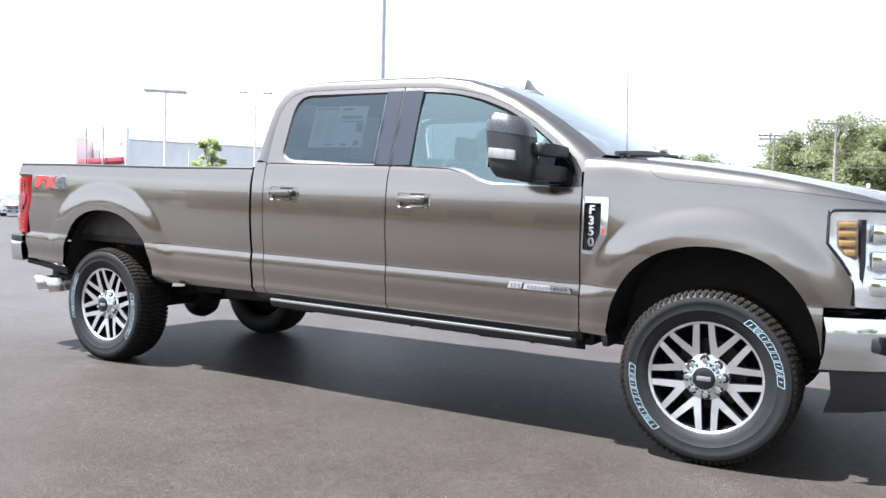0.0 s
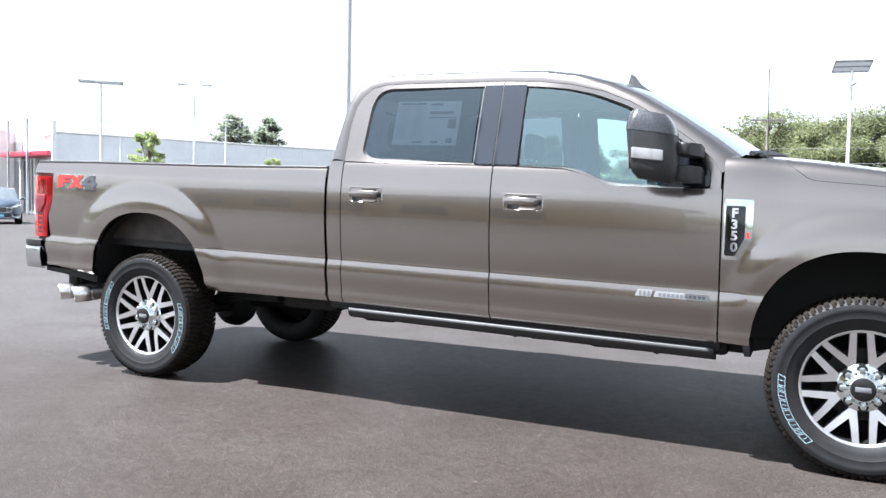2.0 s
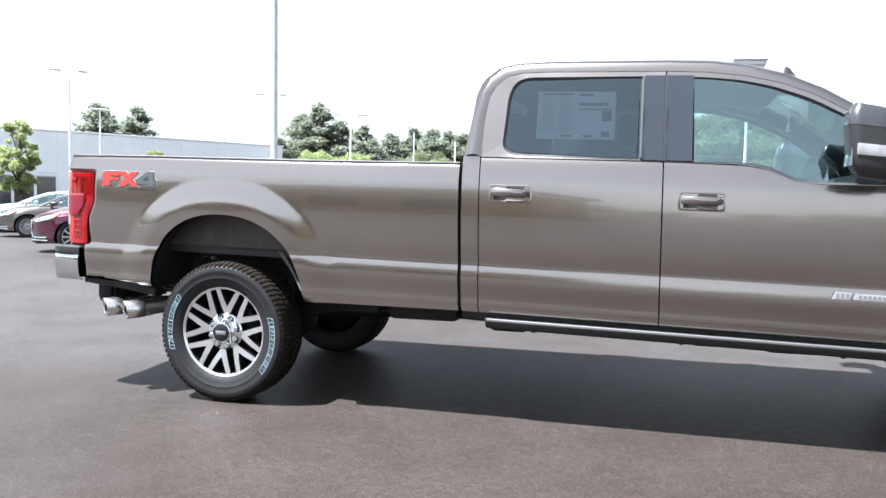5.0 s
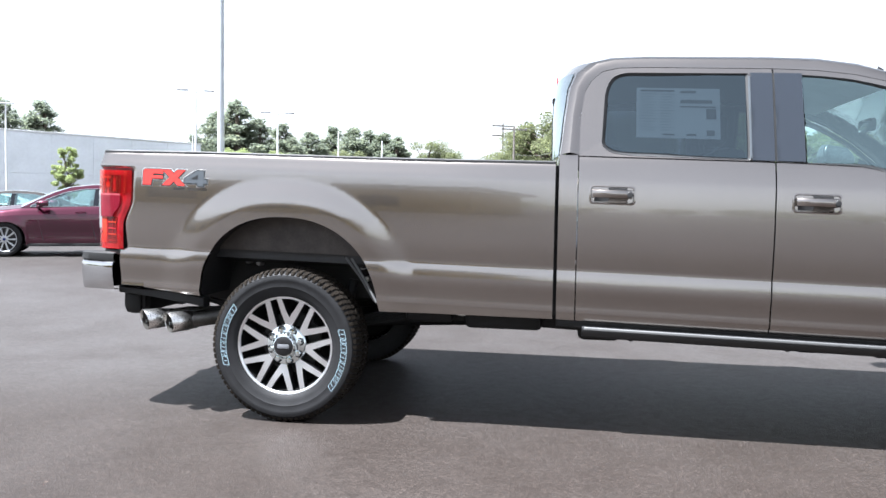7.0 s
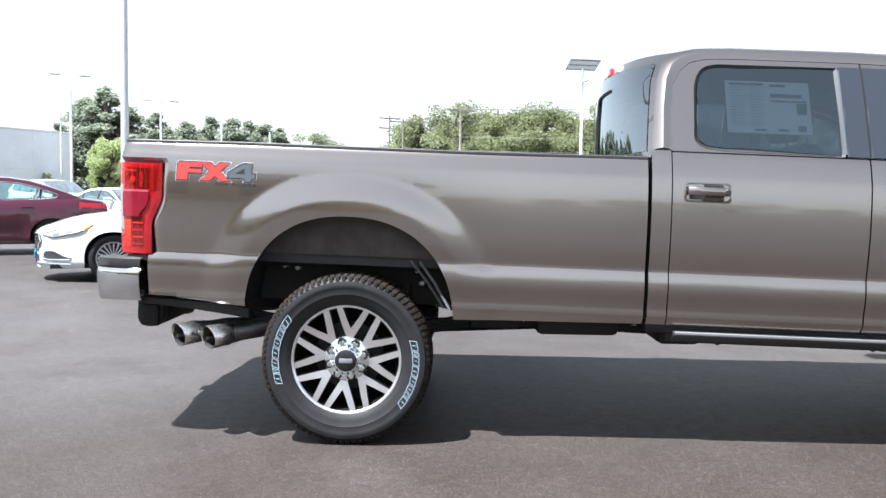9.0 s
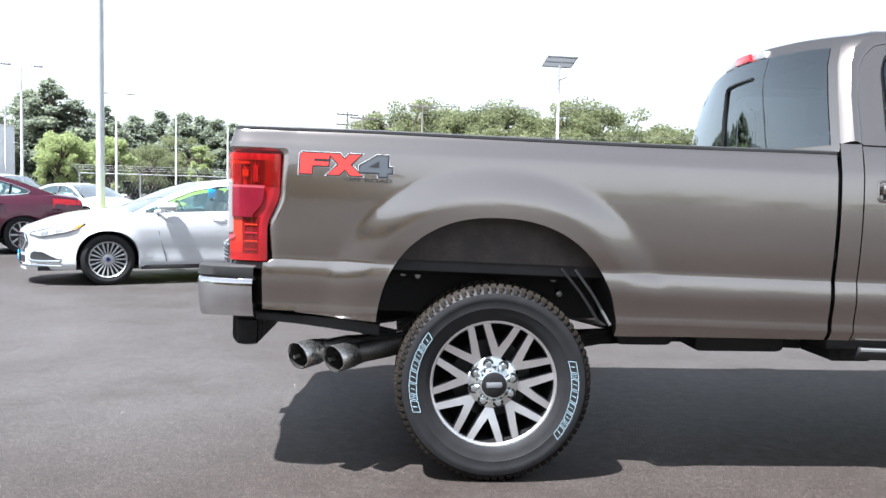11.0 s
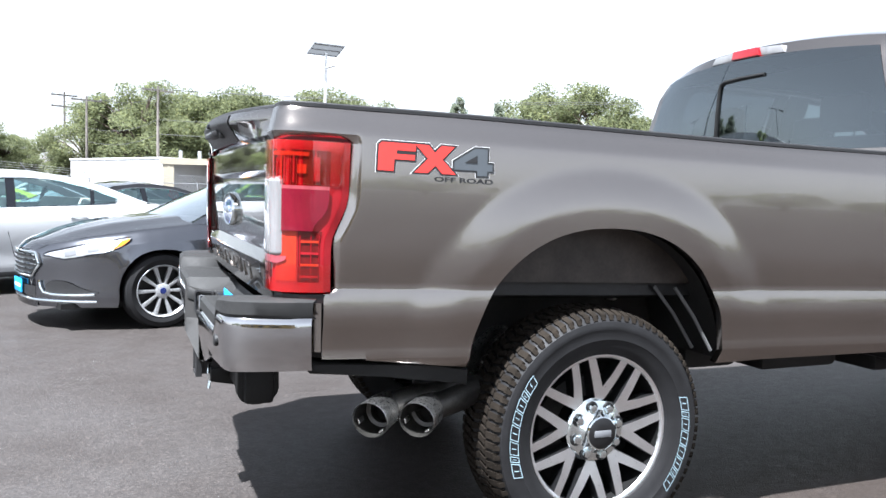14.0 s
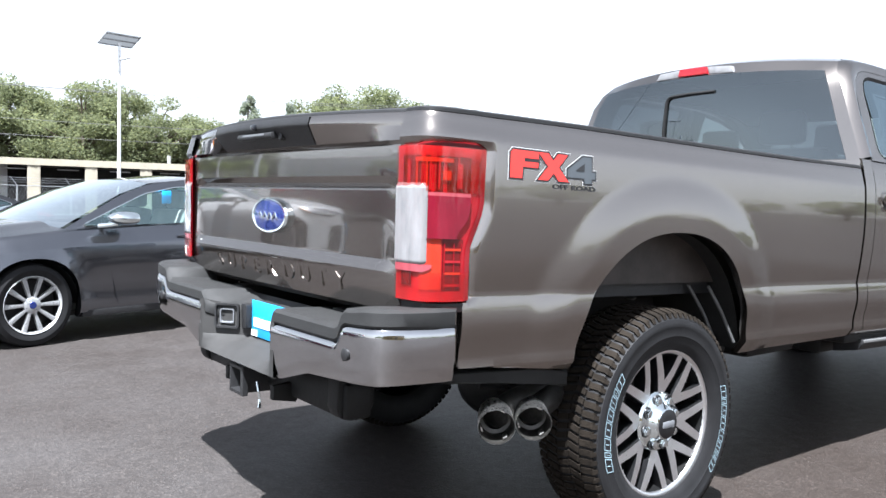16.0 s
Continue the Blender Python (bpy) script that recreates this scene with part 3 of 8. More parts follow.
def door(s, kind):
    x0, x1 = (1.604, 2.577) if kind == "rear" else (2.584, 3.812)
    d = part("rear_door" if kind == "rear" else "front_door",
             side_sheet(x0, x1, cab_low, lambda x: 1.548 if kind == "rear" else lerp_table([(2.58, 1.546), (2.99, 1.536), (3.1, 1.512), (3.21, 1.462), (3.3, 1.447), (3.82, 1.452)], x),
                        s, DOOR_SIDE, zrows=[z for z in ZROWS if z < 1.44] + [1.45, 1.47, 1.49, 1.51, 1.525, 1.54, 1.548]),
             GREY_BROWN, truck, sharp=24, rake=True)
    # window surround: painted frame from the door's outline to the glass
    win = window_loop(kind)
    if kind == "rear":
        top = [p for p in DOOR_TOP if p[0] <= 2.0] + [(2.28, 2.033), (2.577, 2.034)]
        outline = [(2.577, 1.546)] + [(1.606, 1.546)] + top
    else:
        top = [(2.584, 2.034)] + [p for p in DOOR_TOP if p[0] > 2.59]
        outline = [(3.805, 1.45), (3.30, 1.446), (3.21, 1.460), (3.1, 1.510), (2.99, 1.534), (2.584, 1.546)] + top
    c = Vector((sum(p[0] for p in win) / len(win), sum(p[1] for p in win) / len(win)))
    segs = list(zip(outline, outline[1:] + outline[:1]))

    def cast(p):
        d2 = (Vector(p) - c).normalized()
        best = None
        for a, b in segs:
            a, b = Vector(a), Vector(b)
            e = b - a
            den = d2.x * e.y - d2.y * e.x
            if abs(den) < 1e-9:
                continue
            t = ((a.x - c.x) * e.y - (a.y - c.y) * e.x) / den
            u = ((a.x - c.x) * d2.y - (a.y - c.y) * d2.x) / den
            if t > 0 and -1e-6 <= u <= 1 + 1e-6 and (best is None or t > best):
                best = t
        return tuple(c + d2 * (best or 0.1))
    dense = []
    for a, b in zip(win, win[1:] + win[:1]):
        n = max(1, int((Vector(b) - Vector(a)).length / 0.05))
        dense += [tuple(Vector(a).lerp(Vector(b), k / n)) for k in range(n)]
    ang = lambda p: math.atan2(p[1] - c.y, p[0] - c.x)
    for q in outline:
        d2, hit = (Vector(q) - c).normalized(), None
        for a, b in zip(win, win[1:] + win[:1]):
            a, e = Vector(a), Vector(b) - Vector(a)
            den = d2.x * e.y - d2.y * e.x
            if abs(den) < 1e-9:
                continue
            t = ((a.x - c.x) * e.y - (a.y - c.y) * e.x) / den
            u = ((a.x - c.x) * d2.y - (a.y - c.y) * d2.x) / den
            if t > 0 and 0 <= u <= 1:
                hit = tuple(c + d2 * t)
        if hit:
            dense.append(hit)
    dense.sort(key=ang)
    outer = [cast(p) for p in dense]
    bm = bmesh.new()
    ring(bm, outer, dense, lambda x, z: s * (upper_y(x, z) + 0.008), lambda x, z: s * (upper_y(x, z) + 0.004))
    ring(bm, dense, dense, lambda x, z: s * (upper_y(x, z) + 0.004), lambda x, z: s * (upper_y(x, z) - 0.05))
    part("window_surround", bm, GREY_BROWN, d, rake=True)
    # rubber seal
    bm = bmesh.new()
    inset = [tuple(Vector(p).lerp(c, 0.018 / max(0.02, (Vector(p) - c).length))) for p in dense]
    ring(bm, dense, inset, lambda x, z: s * (upper_y(x, z) + 0.006), lambda x, z: s * (upper_y(x, z) - 0.008))
    part("window_seal", bm, BLACK_PLASTIC, d, "black rubber window seal", rake=True)
    bm = bmesh.new()
    pane(bm, inset, lambda x, z: s * (upper_y(x, z) - 0.007 + 0.012 * math.sin(math.pi * (z - 1.45) / 0.55)))
    part("window_glass", bm, PRIVACY_SIDE if kind == "rear" else CLEAR, d, "dark privacy glass" if kind == "rear" else "lightly tinted clear glass", rake=True)
    # gloss black pillar trim
    bm = bmesh.new()
    xa, xb = (2.468, 2.576) if kind == "rear" else (2.586, 2.722)
    rows = [[(x, s * (upper_y(x, z) + 0.0125), z) for x in (xa, xa + 0.02, xb - 0.02, xb)] for z in (1.55, 1.65, 1.75, 1.85, 1.95, 2.012)]
    grid(bm, rows)
    grid(bm, [[(xa, s * (upper_y(xa, z) + k), z) for z in (1.55, 1.75, 2.0)] for k in (-0.005, 0.0125)])
    part("pillar_trim", bm, PILLAR_GLOSS, d, "gloss black pillar trim", rake=True)
    if kind == "rear":
        bm = bmesh.new()
        tube(bm, [(2.463 + 0.0 * z, s * (upper_y(2.46, z) + 0.01), z) for z in (1.56, 1.7, 1.85, 1.99)], 0.006, 6)
        part("division_bar", bm, DECAL_SLATE, d, rake=True)
    # handle in its cup
    hx, hz = (1.777, 1.346) if kind == "rear" else (2.776, 1.342)
    yo = lambda x, z: lerp_table(DOOR_SIDE, z)
    bm = bmesh.new()
    w, h = 0.118, 0.05
    cup = rounded([(hx - w, hz - h), (hx + w, hz - h), (hx + w, hz + h), (hx - w, hz + h)], 0.022, 4)
    mid = [(hx + (x - hx) * 0.93, hz + (z - hz) * 0.86) for x, z in cup]
    ring(bm, cup, mid, lambda x, z: s * (yo(x, z) + 0.001), lambda x, z: s * (yo(x, z) + 0.0035))
    low = [(hx + (x - hx) * 0.86, hz + (z - hz) * 0.7) for x, z in cup]
    ring(bm, mid, low, lambda x, z: s * (yo(x, z) + 0.0035), lambda x, z: s * (yo(x, z) - 0.004))
    pane(bm, low, lambda x, z: s * (yo(x, z) + 0.0016))
    part("handle_cup", bm, GREY_BROWN, d, rake=True)
    bm = bmesh.new()
    pts = []
    for k in range(11):
        f = k / 10
        pts.append((hx - 0.102 + 0.2 * f, s * (yo(hx, hz) + 0.014 + 0.026 * math.sin(math.pi * min(1, max(0, f * 1.08 - 0.04))) ** 0.5), hz + 0.006))
    rows = []
    for p in pts:
        rows.append([(p[0], p[1] + s * 0.011 * math.cos(a), p[2] + 0.021 * math.sin(a)) for a in (2 * math.pi * q / 12 for q in range(12))])
    vs = grid(bm, rows, True)
    bm.faces.new(vs[0]), bm.faces.new(vs[-1][::-1])
    part("handle", bm, GREY_BROWN, d, rake=True)
    # black plates colour in the cup's shade, as the door skin has no hollow
    bm = bmesh.new()
    box(bm, hx - 0.092, hx - 0.016, *sorted((s * (yo(hx, hz) + 0.001), s * (yo(hx, hz) + 0.004))), hz - 0.036, hz - 0.01)
    box(bm, hx - 0.02, hx + 0.075, *sorted((s * (yo(hx, hz) + 0.001), s * (yo(hx, hz) + 0.004))), hz + 0.022, hz + 0.038)
    part("handle_shadow_gap", bm, BLACK_PLASTIC, d, rake=True)
    bm = bmesh.new()
    grid(bm, [[(x, s * (yo(x, hz) + dy), hz + dz) for x in (hx - 0.012 - 0.008 * q, hx + 0.03, hx + 0.078)] for q, (dz, dy) in enumerate(((-0.012, 0.002), (-0.026, 0.0045), (-0.038, 0.011)))])
    part("cup_floor", bm, GREY_BROWN, d, rake=True)
    bm = bmesh.new()
    lathe(bm, [(0.017, 0.0), (0.017, 0.034), (0.013, 0.039), (0.0, 0.04)], 14, pose(hx + 0.086, s * yo(hx, hz), hz + 0.004, 0, 0, 0 if s < 0 else 180))
    part("handle_end_cap", bm, BLACK_PLASTIC, d, "dark end cap with key lock", rake=True)
    return d


for s in (-1, 1):
    for kind in ("rear", "front"):
        door(s, kind)


# roof, windscreen and back of the cab
def arc(x, z, w, bulge_x, crown, v):
    return (x + bulge_x * (1 - v * v), v * w, z + crown * (1 - abs(v) ** 2.4))


roof_st = [(1.65, 2.064, 0.74, -0.145, 0.032), (1.755, 2.093, 0.722, -0.145, 0.034), (1.95, 2.105, 0.715, -0.1, 0.04), (2.58, 2.109, 0.716, 0.0, 0.042), (2.82, 2.103, 0.722, 0.02, 0.042),
           (3.02, 2.077, 0.728, 0.05, 0.04), (3.21, 2.024, 0.738, 0.08, 0.038)]
vv = [-1 + 2 * k / 28 for k in range(29)]
bm = bmesh.new()
grid(bm, [[arc(*st, v) for v in vv] for st in roof_st])
part("roof", bm, GREY_BROWN, truck, sharp=40, rake=True)
for s in (-1, 1):
    bm = bmesh.new()
    tube(bm, [(x, s * (w - 0.02), z) for x, z, w, *_ in roof_st[1:]], 0.005, 6)
    part("roof_ditch_moulding", bm, BLACK_PLASTIC, truck, rake=True)
ws = [(3.21, 2.024, 0.738, 0.08, 0.038), (3.38, 1.949, 0.755, 0.1, 0.03), (3.57, 1.835, 0.785, 0.13, 0.018), (3.74, 1.72, 0.82, 0.16, 0.014), (3.86, 1.628, 0.85, 0.18, 0.01), (3.92, 1.575, 0.872, 0.19, 0.008)]
bm = bmesh.new()
grid(bm, [[arc(*st, v) for v in vv[1:-1]] for st in ws])
part("windscreen", bm, SCREEN, truck, "large sloping windscreen glass", rake=True)
for a, b in ((0, 2), (-2, None)):
    bm = bmesh.new()
    grid(bm, [[arc(*st, v) for v in vv[a:b]] for st in ws])
    part("windscreen_pillar", bm, GREY_BROWN, truck, rake=True)
back = [(1.65, 2.064, 0.74, -0.145, 0.032), (1.582, 2.003, 0.77, -0.125, 0.03), (1.546, 1.91, 0.818, -0.105, 0.012), (1.526, 1.75, 0.875, -0.09, 0.0), (1.505, 1.545, 0.952, -0.065, 0.0), (1.50, 1.50, 0.95, -0.06, 0.0), (1.495, 0.75, 0.95, -0.06, 0.0)]
bm = bmesh.new()
grid(bm, [[arc(*st, v) for v in vv] for st in back[:2]])
for a, b in ((0, 2), (-2, None)):
    grid(bm, [[arc(*st, v) for v in vv[a:b]] for st in back[1:5]])
grid(bm, [[arc(*st, v) for v in vv] for st in back[4:]])
part("cab_back", bm, GREY_BROWN, truck, sharp=40, rake=True)
bm = bmesh.new()
grid(bm, [[(p[0] - 0.003, p[1], p[2]) for p in (arc(*st, v) for v in vv[1:-1])] for st in back[1:5]])
rear_glass = part("rear_glass", bm, BACK_GLASS, truck, "dark tinted sliding rear window", rake=True)


def on_back(v, z):
    """A place on the rear glass."""
    x = lerp_table([(1.545, 1.505), (1.75, 1.526), (1.91, 1.546), (2.003, 1.582)], z)
    w = lerp_table([(1.545, 0.952), (1.75, 0.875), (1.91, 0.818), (2.003, 0.77)], z)
    b = lerp_table([(1.545, 0.065), (1.75, 0.09), (1.91, 0.105), (2.003, 0.125)], z)
    return (x - b * (1 - v * v) - 0.008, v * w, z)


bm = bmesh.new()
tube(bm, [on_back(v, z) for v, z in ((0.18, 1.56), (0.185, 1.75), (0.186, 1.89), (0.175, 1.915), (0.15, 1.925), (0.0, 1.932), (-0.2, 1.935))], 0.011, 6)
part("slider_frame", bm, UNDER, rear_glass, "black slider frame", rake=True)
# high brake lamp on the roof's rear edge
bm = bmesh.new()
prism(bm, rounded([(-0.10, 2.04), (0.10, 2.04), (0.085, 2.084), (-0.085, 2.084)], 0.006, 2), "x", 1.452, 1.54, 0.004)
lamp = part("high_brake_lamp", bm, RED_LENS, truck, "red high-mounted brake lamp", rake=True)
for a in (-1, 1):
    bm = bmesh.new()
    poly = [(a * 0.103, 2.041), (a * 0.26, 2.034), (a * 0.235, 2.073), (a * 0.088, 2.083)]
    prism(bm, poly, "x", 1.465, 1.55, 0.004)
    part("cargo_lamp", bm, CLEAR_LENS, lamp, "clear cargo lamp", rake=True)
# shark-fin aerial and whip aerial
bm = bmesh.new()
rows = []
for f, w, h in ((0, 0.008, 0.0), (0.2, 0.016, 0.016), (0.45, 0.02, 0.04), (0.7, 0.018, 0.085), (0.9, 0.014, 0.1), (1.0, 0.008, 0.05)):
    x = 3.34 - 0.13 * f
    rows.append([(x, -0.41 + u * w, 2.004 + b + h * c) for u, b, c in ((-1, 0, 0), (-0.6, 0.015, 0.6), (0, 0.02, 1), (0.6, 0.015, 0.6), (1, 0, 0))])
grid(bm, rows)
part("roof_fin_aerial", bm, BLACK_PLASTIC, truck, "black roof fin aerial", rake=True)
bm = bmesh.new()
tube(bm, [(4.012, -0.86, 1.57), (4.005, -0.86, 1.8), (4.0, -0.86, 2.06)], 0.0022, 5)
part("whip_aerial", bm, BLACK_PLASTIC, truck, rake=True)


# front: fender, hood, lamps, grille, bumper
def fender_top(x):
    return lerp_table([(3.82, 1.624), (3.95, 1.62), (4.2, 1.602), (4.45, 1.577), (4.7, 1.546), (4.9, 1.512), (5.1, 1.472), (5.27, 1.43)], x)


WING_ROLL = [(0.0, 0.0), (0.1, 0.0018), (0.25, 0.0045), (0.4, 0.0085), (0.55, 0.014), (0.68, 0.022), (0.8, 0.0325), (0.89, 0.047), (0.95, 0.066), (0.985, 0.093), (1.0, 0.125)]


def wing_y(x, z):
    """Half width of the front wing: upright flank, soft shoulder, nose turning in over the lamp."""
    turn_in = 0.02 * smooth(4.85, 5.1, x) + 0.10 * max(0.0, (x - 5.0) / 0.26) ** 2
    turn_in += 0.075 * max(0.0, min(z, 1.4) - 1.12) * smooth(3.83, 4.15, x)
    return side_y(x, min(z, 1.4), DOOR_SIDE) - turn_in - lerp_table(WING_ROLL, max(0.0, (z - 1.4) / (fender_top(x) - 1.4)))


def lamp_left(z):
    return lerp_table([(0.955, 5.113), (1.06, 5.106), (1.164, 5.042), (1.233, 4.987), (1.31, 4.985), (1.384, 4.992)], z)


def fender(s):
    bm = bmesh.new()
    rows = []
    zs = [z for z in ZROWS if z < 1.385] + [1.386]
    over = [1.386, 1.393, 1.4]

    def shoulder(x):
        return over[1:] + [1.4 + (fender_top(x) - 1.4) * f for f, _ in WING_ROLL[1:]]

    for x in columns(3.82, 4.985, FRONT_ARCH):
        lo = max(lerp_table([(3.82, 0.685), (4.0, 0.68), (4.9, 0.93), (5.02, 0.95)], x) if not 3.965 < x < 4.985 else 0.0, arch_z(x, FRONT_ARCH))
        col = [(x, s * wing_y(x, z), z) for z in [max(z, lo) for z in zs] + shoulder(x)]
        rows.append([(x, col[0][1] - s * 0.03, col[0][2] + 0.004)] + col)
    grid(bm, rows)
    # below and behind the headlamp
    rows = []
    for k in range(13):
        x = 4.985 + 0.127 * k / 12
        hi = lerp_table([(4.985, 1.24), (4.99, 1.23), (5.042, 1.164), (5.106, 1.06), (5.113, 0.955)], x)
        rows.append([(x, s * wing_y(x, 0.945 + (hi - 0.945) * q / 8), 0.945 + (hi - 0.945) * q / 8) for q in range(9)])
    grid(bm, rows)
    # nose over the headlamp
    rows = []
    for k in range(14):
        x = 4.985 + 0.275 * k / 13
        rows.append([(x, s * (wing_y(x, 1.39) - 0.02), 1.388)] + [(x, s * wing_y(x, z), z) for z in over[:1] + shoulder(x)])
    grid(bm, rows)
    w = part("front_wing", bm, GREY_BROWN, truck, sharp=24, rake=True)
    # bright badge with dark insert on the wing
    bm = bmesh.new()
    frame_poly = rounded([(3.828, 1.405), (3.965, 1.405), (3.962, 1.21), (3.905, 1.105), (3.824, 1.105)], 0.012, 3)
    y = lambda x, z: s * (side_y(x, z, DOOR_SIDE))
    prism_pts = frame_poly
    inner = rounded([(3.838, 1.372), (3.93, 1.372), (3.928, 1.215), (3.885, 1.125), (3.836, 1.125)], 0.01, 3)
    ring(bm, prism_pts, inner, lambda x, z: y(x, z) + s * 0.004, lambda x, z: y(x, z) + s * 0.014)
    ring(bm, prism_pts, prism_pts, lambda x, z: y(x, z) - s * 0.004, lambda x, z: y(x, z) + s * 0.004)
    badge = part("wing_badge", bm, CHROME, w, "bright chrome badge with dark insert", rake=True)
    bm = bmesh.new()
    pane(bm, inner, lambda x, z: y(x, z) + s * 0.006)
    part("badge_insert", bm, GLOSS_BLACK, badge, rake=True)
    for k, ch in enumerate("F350"):
        bm = letters(ch, 0.07, 0.003, 0.0025, 1.05)
        zc = 1.335 - 0.056 * k
        for v in bm.verts:
            px, pz = v.co.x * 0.9 + 3.879, v.co.z * 0.9 + zc
            v.co = Vector((3.879 - s * -1 * 0 + (v.co.x * 0.9 if s < 0 else -v.co.x * 0.9), y(px, pz) + s * (0.009 + (0.004 if v.co.y < 0 else 0)), pz))
        part("badge_letter", bm, BADGE_GREY, badge, rake=True)
    bm = bmesh.new()
    box(bm, 3.937, 3.95, *sorted((y(3.94, 1.2) + s * 0.008, y(3.94, 1.2) + s * 0.012)), 1.215, 1.245)
    part("badge_flag", bm, RED_DECAL, badge, rake=True)
    # shut line of the hood
    bm = bmesh.new()
    seam = [(4.07, 0.96), (4.11, 0.88), (4.16, 0.72), (4.2, 0.58), (4.225, 0.545), (4.27, 0.54), (4.5, 0.535), (4.75, 0.53), (5.0, 0.52), (5.2, 0.5)]
    line = []
    for k in range(46):
        x = 4.07 + 1.13 * k / 45
        f = lerp_table(seam, x)
        z = 1.4 + (fender_top(x) - 1.4) * f
        line.append((x, s * (wing_y(x, z) - 0.001), z))
    tube(bm, line, 0.0022, 5)
    part("hood_shut_line", bm, UNDER, w, rake=True)
    # headlamp
    bm = bmesh.new()
    rows = []
    for f in (0, 0.06, 0.12, 0.2, 0.3, 0.5, 0.75, 1.0):
        row = []
        for q in range(13):
            z = 1.386 - 0.431 * q / 12
            xl = lamp_left(z)
            row.append((xl + (5.36 - xl) * f, s * (wing_y(5.0, 1.3) - 0.006 - 0.012 * smooth(0.0, 0.06, f) * 0.4 - 0.20 * f ** 1.8), z))
        rows.append(row)
    grid(bm, rows)
    hl = part("headlamp", bm, LAMP_BRIGHT, w, "chrome and clear headlamp with amber cells", rake=True)
    face = wing_y(5.0, 1.3)
    bm = bmesh.new()
    bez = rounded([(5.024, 1.342), (5.11, 1.344), (5.114, 1.168), (5.06, 1.188), (5.028, 1.224)], 0.006, 3)
    prism(bm, bez, "y", *sorted((s * (face - 0.04), s * (face - 0.007))), 0.002)
    part("side_lamp_panel", bm, AMBER_DARK, hl, "smoked amber side lamp panel", rake=True)
    for q in range(4):
        bm = bmesh.new()
        z = 1.335 - 0.0415 * q
        x0 = 5.031 if q < 3 else 5.056
        prism(bm, rounded([(x0, z), (5.103, z + 0.001), (5.103, z - 0.027), (x0 + (0.008 if q > 1 else 0), z - 0.028)], 0.005, 2), "y", *sorted((s * (face - 0.02), s * (face - 0.003))), 0.002)
        part("amber_cell", bm, AMBER_PALE, hl, "amber side lamp cell", rake=True)
    bm = bmesh.new()
    edge = [(5.24, 1.392), (5.15, 1.392), (5.06, 1.389), (5.01, 1.386), (4.995, 1.376), (4.989, 1.36)] + [(lamp_left(z) + 0.003, z) for z in (1.31, 1.27, 1.235, 1.2, 1.164, 1.11, 1.06, 1.0, 0.955)]
    tube(bm, [(x, s * (wing_y(x, min(z, 1.38)) - 0.004), z) for x, z in edge], 0.0085, 6)
    part("lamp_surround", bm, GLOSS_BLACK, hl, "black lamp surround", rake=True)
    # upright black strip behind the amber cells
    bm = bmesh.new()
    prism(bm, [(5.122, 1.35), (5.142, 1.35), (5.146, 1.15), (5.135, 1.0), (5.122, 1.0), (5.125, 1.15)], "y", *sorted((s * (face - 0.07), s * (face - 0.016))))
    part("lamp_divider", bm, GLOSS_BLACK, hl, rake=True)
    bm = bmesh.new()
    rows = []
    for f in (0, 0.4, 1.0):
        rows.append([(5.0 + (5.36 - 5.0) * f, s * (0.955 - 0.2 * f ** 1.8 - 0.02), z) for z in (0.95, 1.1, 1.35)])
    grid(bm, rows)
    part("headlamp_reflector", bm, CHROME, hl, rake=True)
    bm = bmesh.new()
    for q in range(3):
        box(bm, 5.17, 5.30, *sorted((s * 0.86, s * 0.955)), 1.25 - q * 0.12, 1.33 - q * 0.12, 0.01)
    part("lamp_housing", bm, CHROME, hl, rake=True)


both(fender)
bm = bmesh.new()
rows = []
for x in (3.90, 4.0, 4.1, 4.25, 4.4, 4.55, 4.7, 4.83, 4.95, 5.05, 5.12, 5.2, 5.26):
    hi = fender_top(x)
    row = []
    for k in range(25):
        v = -1 + k / 12
        w = 0.862 - 0.07 * smooth(4.9, 5.3, x)
        lift = 0.012 * smooth(1.0, 0.6, abs(v)) * smooth(5.4, 4.9, x) + 0.035 * (1 - v * v)
        row.append((x + 0.13 * (1 - v * v) * smooth(4.9, 5.26, x) - 0.02, v * w, hi + lift + 0.002))
    rows.append(row)
grid(bm, rows)
part("hood", bm, GREY_BROWN, truck, sharp=30, rake=True)
bm = bmesh.new()
grid(bm, [[(3.83 + 0.2 * (1 - v * v) + dx, v * 0.9, z) for v in [-1 + k / 8 for k in range(17)]] for dx, z in ((-0.01, 1.585), (0.08, 1.63), (0.14, 1.624))])
part("cowl_panel", bm, BLACK_PLASTIC, truck, "black plastic cowl", rake=True)
for s, w in ((-1, 0.62), (1, 0.5)):
    bm = bmesh.new()
    tube(bm, [(3.93, s * 0.78, 1.645), (3.99, s * 0.45, 1.675), (4.03, s * 0.1, 1.69)], [0.016, 0.013, 0.009], 6)
    tube(bm, [(3.97, s * 0.7, 1.645), (4.05, s * 0.3, 1.672), (4.07, s * 0.05, 1.68)], 0.012, 6)
    part("wiper", bm, BLACK_PLASTIC, truck, "black wiper arm", rake=True)
bm = bmesh.new()
box(bm, 5.24, 5.40, -0.78, 0.78, 0.96, 1.36, 0.03)
g = part("grille", bm, CHROME, truck, "chrome barred grille", rake=True)
bm = bmesh.new()
for q in range(3):
    box(bm, 5.39, 5.41, -0.7, 0.7, 1.0 + 0.12 * q, 1.08 + 0.12 * q, 0.01)
part("grille_mesh", bm, BLACK_PLASTIC, g, rake=True)
bm = bmesh.new()
rows = []
